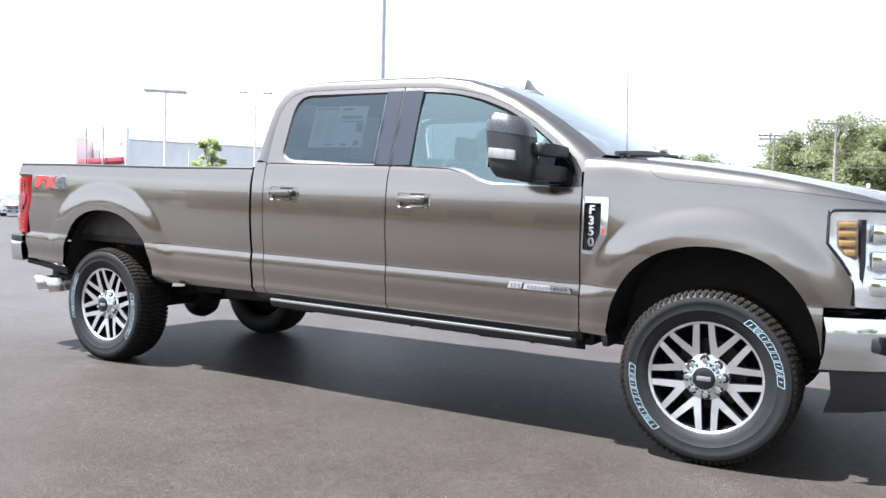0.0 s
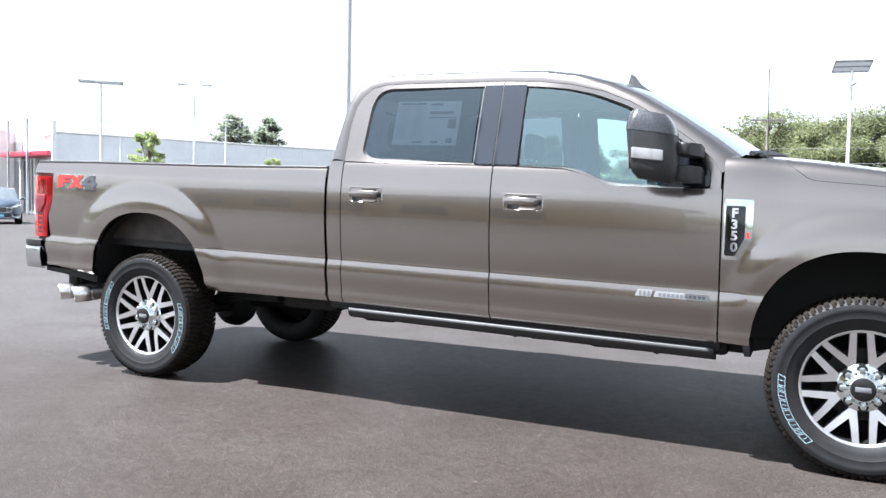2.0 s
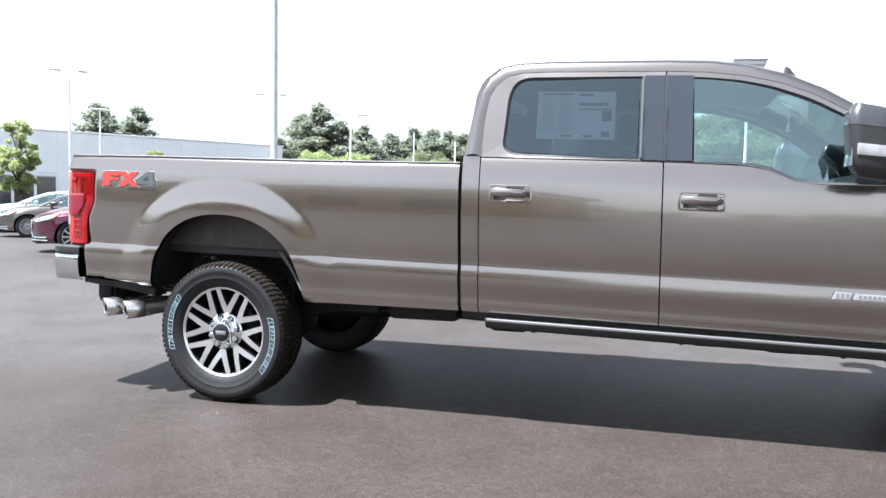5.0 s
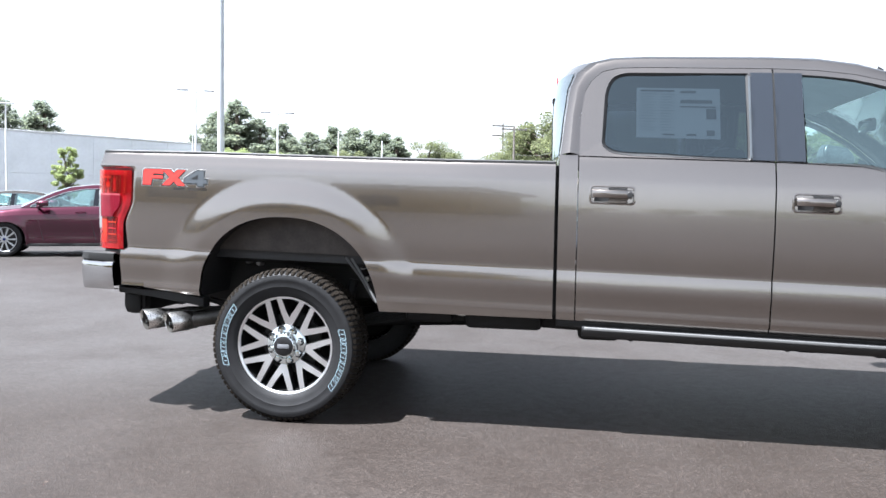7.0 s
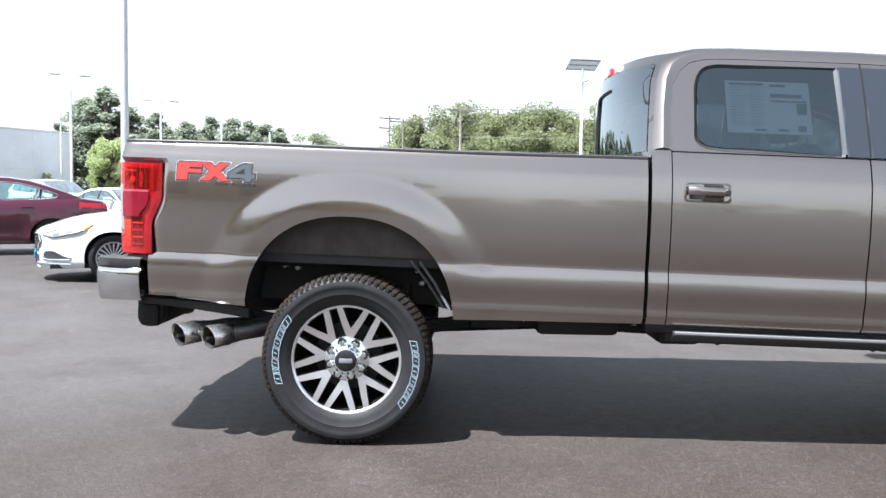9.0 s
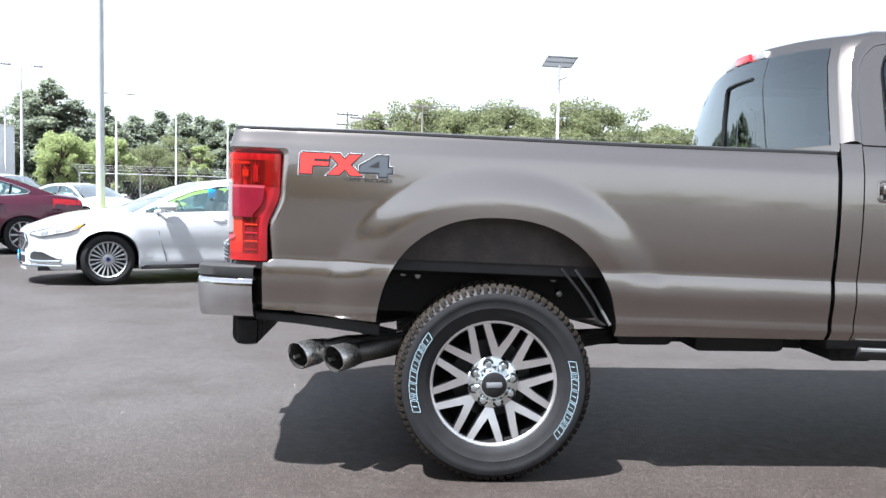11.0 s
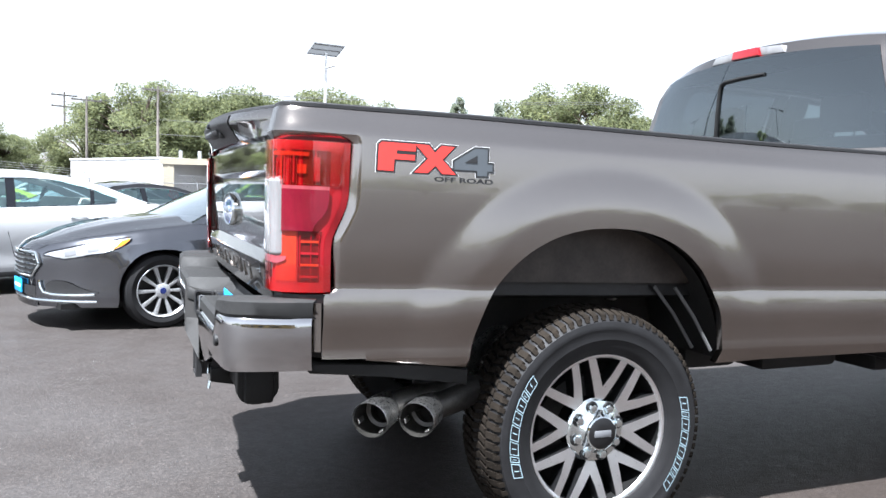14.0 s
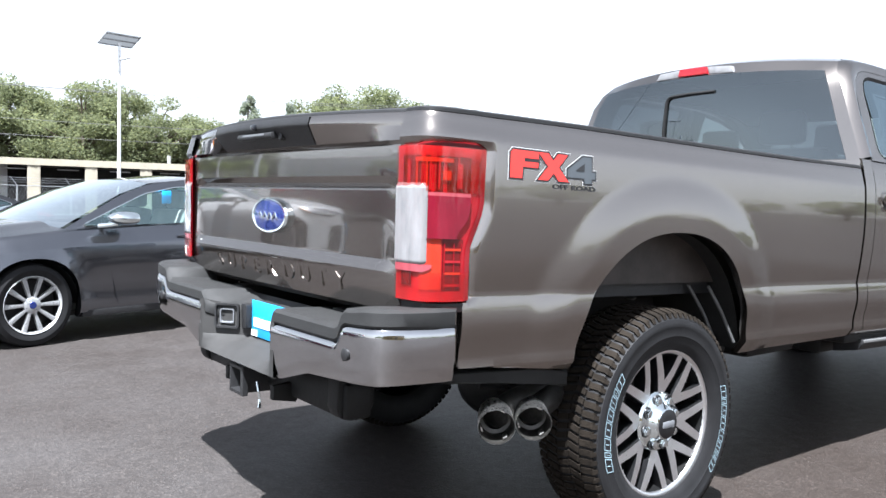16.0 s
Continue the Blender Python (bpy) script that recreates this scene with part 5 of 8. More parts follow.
# tail lamps
def tail_lamp(s):
    def path(z, out=0.0):
        xe = lamp_edge(max(0.936, min(z, 1.383))) + 0.002
        pts = [(-1.144, 0.84), (-1.145, 0.872), (-1.142, 0.91), (-1.133, 0.938), (-1.114, 0.957), (-1.076, 0.969), (-1.03, 0.975), (xe - 0.03, 0.978), (xe, 0.97)]
        return [(x - out * (1 if y < 0.95 else 0.4), s * (y + out * (0 if y < 0.9 else 1)), z) for x, y in pts]
    zs = [0.922, 0.932, 0.95, 1.0, 1.04, 1.07, 1.10, 1.13, 1.16, 1.19, 1.22, 1.25, 1.28, 1.33, 1.368, 1.379, 1.384]
    bm = bmesh.new()
    rows = [path(z, -0.012 if z in (0.922, 1.384) else 0.004) for z in zs]
    grid(bm, rows)
    tl = part("tail_lamp", bm, RED_LENS, truck, "tall red tail lamp with clear reversing lens", sharp=40, rake=True)
    bm = bmesh.new()
    zz = [1.032] + [1.042 + 0.0052 * k for k in range(43)] + [1.272]
    outs = [0.006] + [0.0125 if k % 2 else 0.0119 for k in range(43)] + [0.006]
    lens_rows = []
    for z, o in zip(zz, outs):
        q = [Vector(p) for p in path(z, o)]
        lens_rows.append(q[:4] + [q[3].lerp(q[4], 0.25)])
    grid(bm, lens_rows)
    side = [row[-1] for row in lens_rows]
    grid(bm, [side, [(p[0] + 0.014, p[1] + s * 0.002, p[2]) for p in side]])
    part("reversing_lens", bm, CLEAR_LENS, tl, "clear ribbed reversing lens", rake=True, sharp=60)

    def cell(name, z0, z1, i0, i1, material, out, slant=0.0, label="", steps=4):
        """A raised field of the lamp between two stations of its outline."""
        bm = bmesh.new()
        rows = []
        for q in range(steps + 1):
            z = z0 + (z1 - z0) * q / steps
            line = [Vector(p) for p in path(z, out)]
            lo, hi = i0, i1 - slant * smooth(0.5, 0.0, q / steps)
            pts = []
            for w in range(7):
                k = lo + (hi - lo) * w / 6
                j = min(int(k), len(line) - 2)
                pts.append(line[j].lerp(line[j + 1], k - j))
            rows.append(pts)
        grid(bm, rows)
        edge = [rows[0], [p - Vector((0, s * 0.012, 0)) for p in rows[0]]]
        grid(bm, edge)
        return part(name, bm, material, tl, label, rake=True)
    # bright border all round
    cell("lamp_border", 0.930, 1.382, 7.25, 8.0, RED_RIM, 0.0065, 0, "bright red outer border", 14)
    for z0, z1, i0, i1 in ((1.352, 1.38, 0.1, 7.25), (0.928, 0.958, 0.1, 7.25), (0.958, 1.03, 0.1, 0.8), (1.275, 1.352, 0.1, 0.9)):
        cell("lamp_border", z0, z1, i0, i1, RED_RIM, 0.0065, 0, "", 2)
    # upper bowl with its fins
    cell("upper_bowl", 1.248, 1.352, 0.9, 6.6, RED_DARK, 0.005, 0, "dark red upper bowl", 4)
    cell("bowl_side", 1.245, 1.345, 6.6, 7.25, RED_MID, 0.0055, 0, "", 4)
    # orange-red cells paint the warm reflections inside the lamp
    cell("lamp_bar", 1.334, 1.346, 2.2, 5.6, ORANGE_RED, 0.0078, 0, "orange-red reflection painted as a bar", 1)
    for q, (i0, wd, z0, mt) in enumerate(((1.4, 0.3, 1.27, RED_RIM), (2.3, 0.22, 1.262, ORANGE_RED), (2.9, 0.3, 1.25, RED_MID), (3.45, 0.12, 1.25, ORANGE_RED), (3.75, 0.16, 1.252, RED_RIM),
                                          (4.2, 0.1, 1.25, RED_MID), (4.5, 0.14, 1.255, RED_RIM), (5.9, 0.3, 1.26, RED_RIM))):
        cell("lamp_fin", z0, 1.34 - 0.008 * (q % 3), i0, i0 + wd, mt, 0.0072 + 0.0005 * (q % 2), 0, "", 2)
    cell("lamp_bulb", 1.282, 1.31, 4.85, 5.45, ORANGE_RED, 0.0082, 0, "orange-red reflection painted as a cell", 3)
    # brake reflector block with a pale upper edge
    cell("brake_block", 1.112, 1.236, 3.65, 6.6, RED_DEEP, 0.013, 0.7, "deep crimson brake reflector block", 8)
    # the block's lit upper edge is put in as a paler colour
    cell("block_edge", 1.236, 1.246, 3.65, 6.6, PINK_LENS, 0.0125, 0, "pale upper edge of the block", 1)
    # lower bowl
    cell("lower_bowl", 0.958, 1.112, 4.95, 6.7, RED_DARK, 0.005, 0, "dark red lower bowl", 3)
    # lower orange reflection, likewise painted as a coloured cell
    cell("lower_bulb", 0.962, 1.112, 3.0, 4.85, ORANGE_RED, 0.0065, 0, "orange-red lower reflection painted as a cell", 3)
    cell("lower_bulb", 0.972, 1.022, 1.0, 2.0, RED_DARK, 0.0068, 0, "", 1)
    for q in range(4):
        cell("lamp_slat", 0.972 + 0.035 * q, 0.979 + 0.035 * q, 5.15, 6.55, ORANGE_RED if q % 2 else RED_RIM, 0.008, 0, "", 1)
    for i0 in (5.05, 5.75, 6.5):
        cell("lamp_slat", 0.962, 1.10, i0, i0 + 0.09, RED_MID, 0.0076, 0, "", 1)
    cell("lens_lip", 1.014, 1.036, 0.1, 4.1, PINK_LENS, 0.0105, 0.8, "pale lip under the clear lens", 3)
    # glossy outer shell
    cell("outer_lens", 1.25, 1.381, 0.05, 7.95, RED_GLASS, 0.0115, 0, "glossy clear red outer lens", 5)
    cell("outer_lens", 0.929, 1.012, 0.05, 7.95, RED_GLASS, 0.0115, 0, "", 4)
    # dark pocket behind the lamp
    bm = bmesh.new()
    box(bm, -1.08, -0.9, *sorted((s * 0.80, s * 0.955)), 0.925, 1.38)
    part("lamp_pocket", bm, UNDER, tl, rake=True)
    bm = bmesh.new()
    prism(bm, rounded([(-1.125, s * 0.80), (-1.118, s * 0.94), (-1.07, s * 0.972), (-0.99, s * 0.976), (-0.99, s * 0.80)], 0.01, 2), "z", 0.895, 0.921)
    part("lamp_base_trim", bm, BLACK_PLASTIC, tl, rake=True)
    # corner post of the bed beside the tailgate
    bm = bmesh.new()
    rows = []
    for z in (0.74, 0.9, 1.1, 1.3, 1.40):
        xr = -1.085 if z < 1.41 else -1.122
        rows.append([(-1.0, s * (0.965 if z > 1.41 else 0.95), z), (xr + 0.02, s * (0.955 if z > 1.41 else 0.93), z), (xr, s * 0.92, z), (xr - 0.004, s * 0.86, z), (xr + 0.01, s * 0.80, z)])
    grid(bm, rows)
    part("corner_post", bm, GREY_BROWN, truck, rake=True)


both(tail_lamp)

# tailgate
def gate_x(z):
    return lerp_table([(0.86, -1.10), (0.88, -1.125), (0.93, -1.14), (0.988, -1.150), (1.0, -1.150), (1.035, -1.128), (1.045, -1.128), (1.17, -1.136), (1.248, -1.139), (1.254, -1.136), (1.26, -1.117),
                       (1.287, -1.134), (1.294, -1.137), (1.36, -1.1375), (1.384, -1.136), (1.388, -1.133)], z)


bm = bmesh.new()
rows = []
zs = [0.86, 0.88, 0.93, 0.988, 1.0, 1.018, 1.035, 1.045, 1.12, 1.17, 1.22, 1.248, 1.254, 1.26, 1.287, 1.294, 1.32, 1.36, 1.384, 1.388]
ys = [-0.834 + 1.668 * k / 44 for k in range(45)]
for z in zs:
    row = []
    for y in ys:
        k = smooth(0.834, 0.745, abs(y))
        x = gate_x(z)
        flat = lerp_table([(0.86, -1.105), (0.93, -1.14), (1.25, -1.139), (1.385, -1.138)], z)
        row.append((flat + (x - flat) * k - 0.008 * (1 - (y / 0.834) ** 2), y, z))
    rows.append(row)
grid(bm, rows)
grid(bm, [[(p[0] + dx, p[1], p[2]) for p in (r[0] for r in rows)] for dx in (0, 0.04)])
grid(bm, [[(p[0] + dx, p[1], p[2]) for p in (r[-1] for r in rows)] for dx in (0, 0.04)])
gate = part("tailgate", bm, GREY_BROWN, truck, "stone-grey tailgate with raised lettering", sharp=20, rake=True)


def spoiler_row(y, proud=0.0):
    """Section of the overhanging top of the tailgate: ledge, undercut, crease and upper face."""
    u = (y / 0.818) ** 2
    crest, foot, top = -1.237 + 0.105 * u, -1.174 + 0.026 * u, 1.484 + 0.009 * (1 - u)
    fold = 1.463 - 0.018 * u
    pts = [(-1.138, 1.387), (-1.15 + 0.008 * u, 1.392), (foot, 1.3985)]
    for f in (0.12, 0.3, 0.5, 0.7, 0.88):
        pts.append((foot + (crest - foot) * f ** 0.9, 1.3985 + (fold - 1.3985) * f))
    pts += [(crest, fold), (crest - 0.001, fold + 0.006), (crest + 0.002, (fold + top) / 2), (crest + 0.006, top - 0.004), (crest + 0.009, top)]
    return [(x - proud, y, z) for x, z in pts]


bm = bmesh.new()
sp_ys = [-0.84 + 1.68 * k / 60 for k in range(61)]
vs = grid(bm, [spoiler_row(y) + [(-1.06, y, 1.487)] for y in sp_ys])
for k, dx in ((0, 0.05), (-1, 0.05)):
    row = spoiler_row(sp_ys[k])
    grid(bm, [row, [(x + dx, y, z) for x, y, z in row]])
spoiler = part("tailgate_spoiler", bm, GREY_BROWN, gate, sharp=26, rake=True)
bm = bmesh.new()
rows = []
for k in range(25):
    row = []
    for x, _, z in spoiler_row(0.0)[2:]:
        f = min(1.0, (z - 1.3985) / 0.06)
        y = (-0.375 - 0.02 * f) + (0.76 + 0.04 * f) * k / 24
        row.append(y)
    secs = [spoiler_row(y, 0.003)[2 + q] for q, y in enumerate(row)]
    rows.append(secs)
grid(bm, rows)
panel = part("handle_panel", bm, BLACK_PLASTIC, gate, "black handle panel", sharp=30, rake=True)
bm = bmesh.new()
prism(bm, rounded([(-1.2, 1.425), (-1.236, 1.424), (-1.243, 1.434), (-1.238, 1.447), (-1.205, 1.449)], 0.005, 2), "y", -0.165, 0.125, 0.003)
hnd = part("tailgate_handle", bm, BLACK_PLASTIC, panel, "black pull handle", rake=True)
bm = bmesh.new()
box(bm, -1.2425, -1.238, -0.11, 0.07, 1.437, 1.4435)
part("handle_bar_mark", bm, GREY_DECAL, hnd, rake=True)
bm = bmesh.new()
lathe(bm, [(0.014, 0.0), (0.014, 0.016), (0.01, 0.02), (0.0, 0.02)], 14, pose(-1.2, -0.192, 1.43, 0, 0, -90))
part("key_lock", bm, BLACK_PLASTIC, panel, rake=True)
bm = bmesh.new()
box(bm, -1.25, -1.22, -0.045, -0.01, 1.458, 1.478, 0.005)
part("rear_camera", bm, GLOSS_BLACK, panel, rake=True)
bm = bmesh.new()
box(bm, -1.06, -1.03, -0.79, 0.79, 0.87, 1.48)
part("tailgate_inner", bm, BLACK_PLASTIC, gate, rake=True)
bm = bmesh.new()
rows = []
for y in sp_ys:
    x, _, z = spoiler_row(y)[-1]
    rows.append([(x + 0.002, y, z - 0.003), (x, y, z + 0.001), (x + 0.002, y, z + 0.008), (x + 0.014, y, z + 0.014), (-1.08, y, z + 0.018), (-1.045, y, z + 0.016), (-1.03, y, z)])
grid(bm, rows)
part("tailgate_cap", bm, BLACK_PLASTIC, gate, rake=True)


def oval(bm, y, z, ry, rz, profile, n=40):
    """Turned oval on the tailgate: profile of (size factor, x)."""
    rows = [[(x, y + f * ry * math.cos(t), z + f * rz * math.sin(t)) for t in (2 * math.pi * k / n for k in range(n))] for f, x in profile]
    vs = grid(bm, rows, True)
    bm.faces.new(vs[-1])


bm = bmesh.new()
oval(bm, 0.01, 1.148, 0.15, 0.068, [(1.0, -1.14), (1.0, -1.155), (0.95, -1.163), (0.9, -1.163), (0.87, -1.158)])
em = part("emblem", bm, CHROME, gate, "chrome-ringed blue oval emblem", rake=True)
bm = bmesh.new()
oval(bm, 0.01, 1.148, 0.15, 0.068, [(0.87, -1.156), (0.84, -1.161), (0.5, -1.164), (0.1, -1.165)])
part("emblem_field", bm, EMBLEM_BLUE, em, rake=True)
bm = bmesh.new()
tube(bm, [(-1.167, 0.075 - 0.15 * k / 12, 1.148 + 0.012 * math.sin(k * 1.9)) for k in range(13)], 0.0045, 5)
part("emblem_script", bm, CHROME, em, rake=True)
word = "SUPER DUTY"
for k, ch in enumerate(word):
    if ch == " ":
        continue
    y = 0.50 - 0.122 * k + (0.085 if k > 5 else 0)
    bm = letters(ch, 0.086, 0.004, 0.0, 1.45)
    for v in bm.verts:
        zz = 0.944 + v.co.z
        bow = 0.008 * (1 - (y / 0.79) ** 2)
        v.co = Vector(((0.6 * gate_x(zz) - 0.4 * 1.148 - 0.002 if v.co.y < 0 else gate_x(zz) + 0.002) - bow, y - v.co.x, zz))
    part("raised_letter", bm, GREY_BROWN, gate, rake=True, sharp=20)
bm = bmesh.new()
for k in range(5):
    a = 2 * math.pi * k / 5
    box(bm, -1.1425, -1.139, 0.735 + 0.022 * math.cos(a) - 0.008, 0.735 + 0.022 * math.cos(a) + 0.008, 0.99 + 0.022 * math.sin(a) - 0.008, 0.99 + 0.022 * math.sin(a) + 0.008)
part("white_sticker", bm, WHITE_DECAL, gate, "small white sticker", rake=True)


# rear bumper
def bump_x(y, inset=0.0):
    return -1.305 + 0.015 * abs(y) ** 3 + 0.25 * abs(y) ** 36 + inset


def bump_top(y):
    return lerp_table([(0.0, 0.79), (0.745, 0.79), (0.775, 0.846), (1.0, 0.858)], abs(y))


def bump_bot(y):
    return lerp_table([(0.0, 0.595), (0.36, 0.60), (0.55, 0.655), (0.8, 0.672), (1.0, 0.69)], abs(y))


bumper_root = None
for s in (-1, 1):
    bm = bmesh.new()
    rows = []
    for k in range(49):
        f = k / 48
        y = 0.32 + 0.68 * (1 - (1 - f) ** 2)
        lo, hi = bump_bot(y), bump_top(y)
        yy = min(y, 0.995)
        turn_in = smooth(0.9, 1.0, y)
        prof = [(0.05, lo + 0.004), (0.02, lo), (0.011, lo + 0.012), (0.006, lo + 0.05), (0.002, (lo + hi) / 2), (0.0, hi - 0.04), (0.0015, hi - 0.022), (0.0045, hi - 0.012), (0.009, hi - 0.006), (0.015, hi - 0.002), (0.024, hi)]
        rows.append([(bump_x(y, i * (1 - 0.6 * turn_in)), s * (yy - i * turn_in), z) for i, z in prof])
    vs = grid(bm, rows)
    grid(bm, [[(p[0] + dx, p[1], p[2]) for p in rows[0]] for dx in (0, 0.08)])
    b = part("rear_bumper", bm, BUMPER_CHROME, truck, "chrome rear bumper end with black step pad", sharp=40, rake=True)
    bumper_root = bumper_root or b
    bm = bmesh.new()
    lathe(bm, [(0.019, -0.004), (0.019, 0.003), (0.013, 0.006), (0.0, 0.005)], 18, pose(bump_x(0.82, 0.0), s * 0.80, 0.758, 0, 0, -90))
    part("parking_sensor", bm, BLACK_PLASTIC, b, rake=True)
bm = bmesh.new()
rows = []
for k in range(101):
    y = math.copysign(1 - (1 - abs(k - 50) / 50) ** 2, k - 50)
    dip = smooth(0.315, 0.285, abs(y))
    deep = smooth(0.31, 0.17, abs(y))
    t = bump_top(y) - 0.06 * dip
    up = 0.045 + 0.006 * smooth(0.8, 0.9, abs(y))
    ins = 0.155 * deep
    yy = max(-0.99, min(0.99, y))
    rows.append([(bump_x(y, 0.018 + ins), yy * 0.995, t - 0.01), (bump_x(y, 0.004 + ins), yy, t + 0.004), (bump_x(y, 0.006 + ins), yy * 0.998, t + up - 0.01), (bump_x(y, 0.02 + ins), yy * 0.985, t + up), (max(bump_x(y, 0.03 + ins), -1.20), yy * 0.96, t + up + 0.001),
                 (-1.09, yy * 0.955, t + up - 0.002 + 0.05 * dip), (-1.07, yy * 0.955, t + up - 0.03)])
grid(bm, rows)
pad = part("step_pad", bm, STEP_PLASTIC, bumper_root, "grained dark plastic step pad", sharp=35, rake=True)
RECESS_PLASTIC = plain("recess_grey_plastic", (0.034, 0.033, 0.032), 0.65, 0.0, 0.12, 20, 0.3, 300, 0.0, 0.35)
# recessed centre with plate, socket and plate lamp holes
bm = bmesh.new()
rows = []
for y in (-0.34, -0.315, -0.305, -0.25, -0.18, -0.16, 0.16, 0.18, 0.25, 0.305, 0.315, 0.34):
    d = 0.155 * lerp_table([(0.17, 1.0), (0.31, 0.0)], abs(y))
    rows.append([(bump_x(y, 0.006 + d), y, 0.80 - 0.2 * d), (bump_x(y, 0.004 + d), y, 0.785 - 0.15 * d), (bump_x(y, 0.002 + d), y, 0.755), (bump_x(y, 0.002 + d), y, 0.66), (bump_x(y, 0.002 + d * 0.3), y, 0.625), (bump_x(y, 0.003), y, 0.60), (bump_x(y, 0.05), y, 0.59)])
grid(bm, rows)
centre = part("bumper_centre", bm, RECESS_PLASTIC, bumper_root, "dark plastic recess", sharp=30, rake=True)
bm = bmesh.new()
box(bm, -1.158, -1.152, -0.152, 0.152, 0.665, 0.808, 0.002)
plate = part("licence_plate", bm, PLATE_BLUE, centre, "bright blue dealer plate", rake=True)
bm = bmesh.new()
box(bm, -1.1605, -1.158, -0.13, 0.13, 0.705, 0.74)
box(bm, -1.1605, -1.158, 0.10, 0.15, 0.667, 0.69)
part("plate_bar", bm, WHITE_DECAL, plate, rake=True)
m_wall = Matrix.Translation((-1.226, 0.235, 0.735)) @ Matrix.Rotation(radians(48), 4, "Z")


def wall_ring(bm, size, hole, depth, front):
    """A square frame on the slanted wall of the recess; its face looks along local -x."""
    loop = lambda h: rounded([(-h, -h), (h, -h), (h, h), (-h, h)], h * 0.3, 3)
    rows = [[m_wall @ Vector((x, u, v)) for u, v in loop(h)] for h, x in ((size, 0.01), (size, -front), (hole, -front), (hole * 0.8, depth))]
    vs = grid(bm, rows, True)
    bm.faces.new(vs[-1])


bm = bmesh.new()
wall_ring(bm, 0.05, 0.043, 0.02, 0.008)
sock = part("trailer_socket", bm, BLACK_PLASTIC, centre, "black trailer wiring socket", rake=True)
bm = bmesh.new()
wall_ring(bm, 0.029, 0.025, 0.012, 0.004)
part("socket_lid", bm, GREY_DECAL, sock, rake=True)
bm = bmesh.new()
prism(bm, rounded([(-0.02, 0.69), (0.02, 0.69), (0.025, 0.79), (-0.025, 0.79)], 0.012, 2), "x", -0.02, 0.02, 0.004)
bmesh.ops.transform(bm, matrix=Matrix.Translation((-1.165, 0.172, 0)), verts=bm.verts)
part("plate_bulb_holder", bm, BLACK_PLASTIC, centre, rake=True)
# tow receiver and crossbar
bm = bmesh.new()
box(bm, -1.18, -1.08, -0.62, 0.62, 0.50, 0.62, 0.012)
tow = part("tow_crossbar", bm, UNDER, truck, "black tow hitch crossbar", rake=True)
bm = bmesh.new()
sq = [(-1, -1), (1, -1), (1, 1), (-1, 1)]
vs = grid(bm, [[(x, -0.0025 + 0.05 * h * a, 0.530 + 0.048 * h * b2) for a, b2 in sq] for x, h in ((-1.1, 0.95), (-1.264, 0.95), (-1.266, 1.14), (-1.286, 1.16), (-1.29, 1.1), (-1.29, 0.86), (-1.282, 0.8), (-1.12, 0.8))], True)
bm.faces.new(vs[-1])
part("tow_receiver", bm, BLACK_PLASTIC, tow, "black square tow receiver", rake=True)
bm = bmesh.new()
tube(bm, [(-1.24, -0.085, 0.53), (-1.245, -0.11, 0.50), (-1.24, -0.105, 0.47), (-1.245, -0.115, 0.44)], 0.006, 6)
part("hitch_pin", bm, CHROME, tow, "bright hitch pin clip", rake=True)
for y0 in (-0.24, 0.16):
    bm = bmesh.new()
    prism(bm, [(-1.25, 0.545), (-1.25, 0.495), (-1.16, 0.48), (-1.12, 0.56)], "y", y0, y0 + 0.03, 0.004)
    part("chain_loop", bm, UNDER, tow, rake=True)
for y0 in (-0.62, 0.5):
    bm = bmesh.new()
    prism(bm, rounded([(-1.2, 0.66), (-1.2, 0.52), (-1.17, 0.495), (-1.1, 0.495), (-1.06, 0.53), (-1.06, 0.66)], 0.02, 3), "y", y0 + 0.02, y0 + 0.085, 0.006)
    part("hitch_bracket", bm, UNDER, tow, rake=True)
bm = bmesh.new()
lathe(bm, [(0.0, 0.0), (0.32, 0.0), (0.39, 0.03), (0.41, 0.10), (0.39, 0.16), (0.28, 0.19), (0.0, 0.19)], 40, pose(-0.71, 0.02, 0.56, -90))
part("spare_wheel", bm, RUBBER, truck, "dark spare wheel slung below the bed", rake=True)
# exhaust tips
EXHAUST_TIPS = [(-0.846, -0.975, 0.546), (-0.693, -0.983, 0.536)]
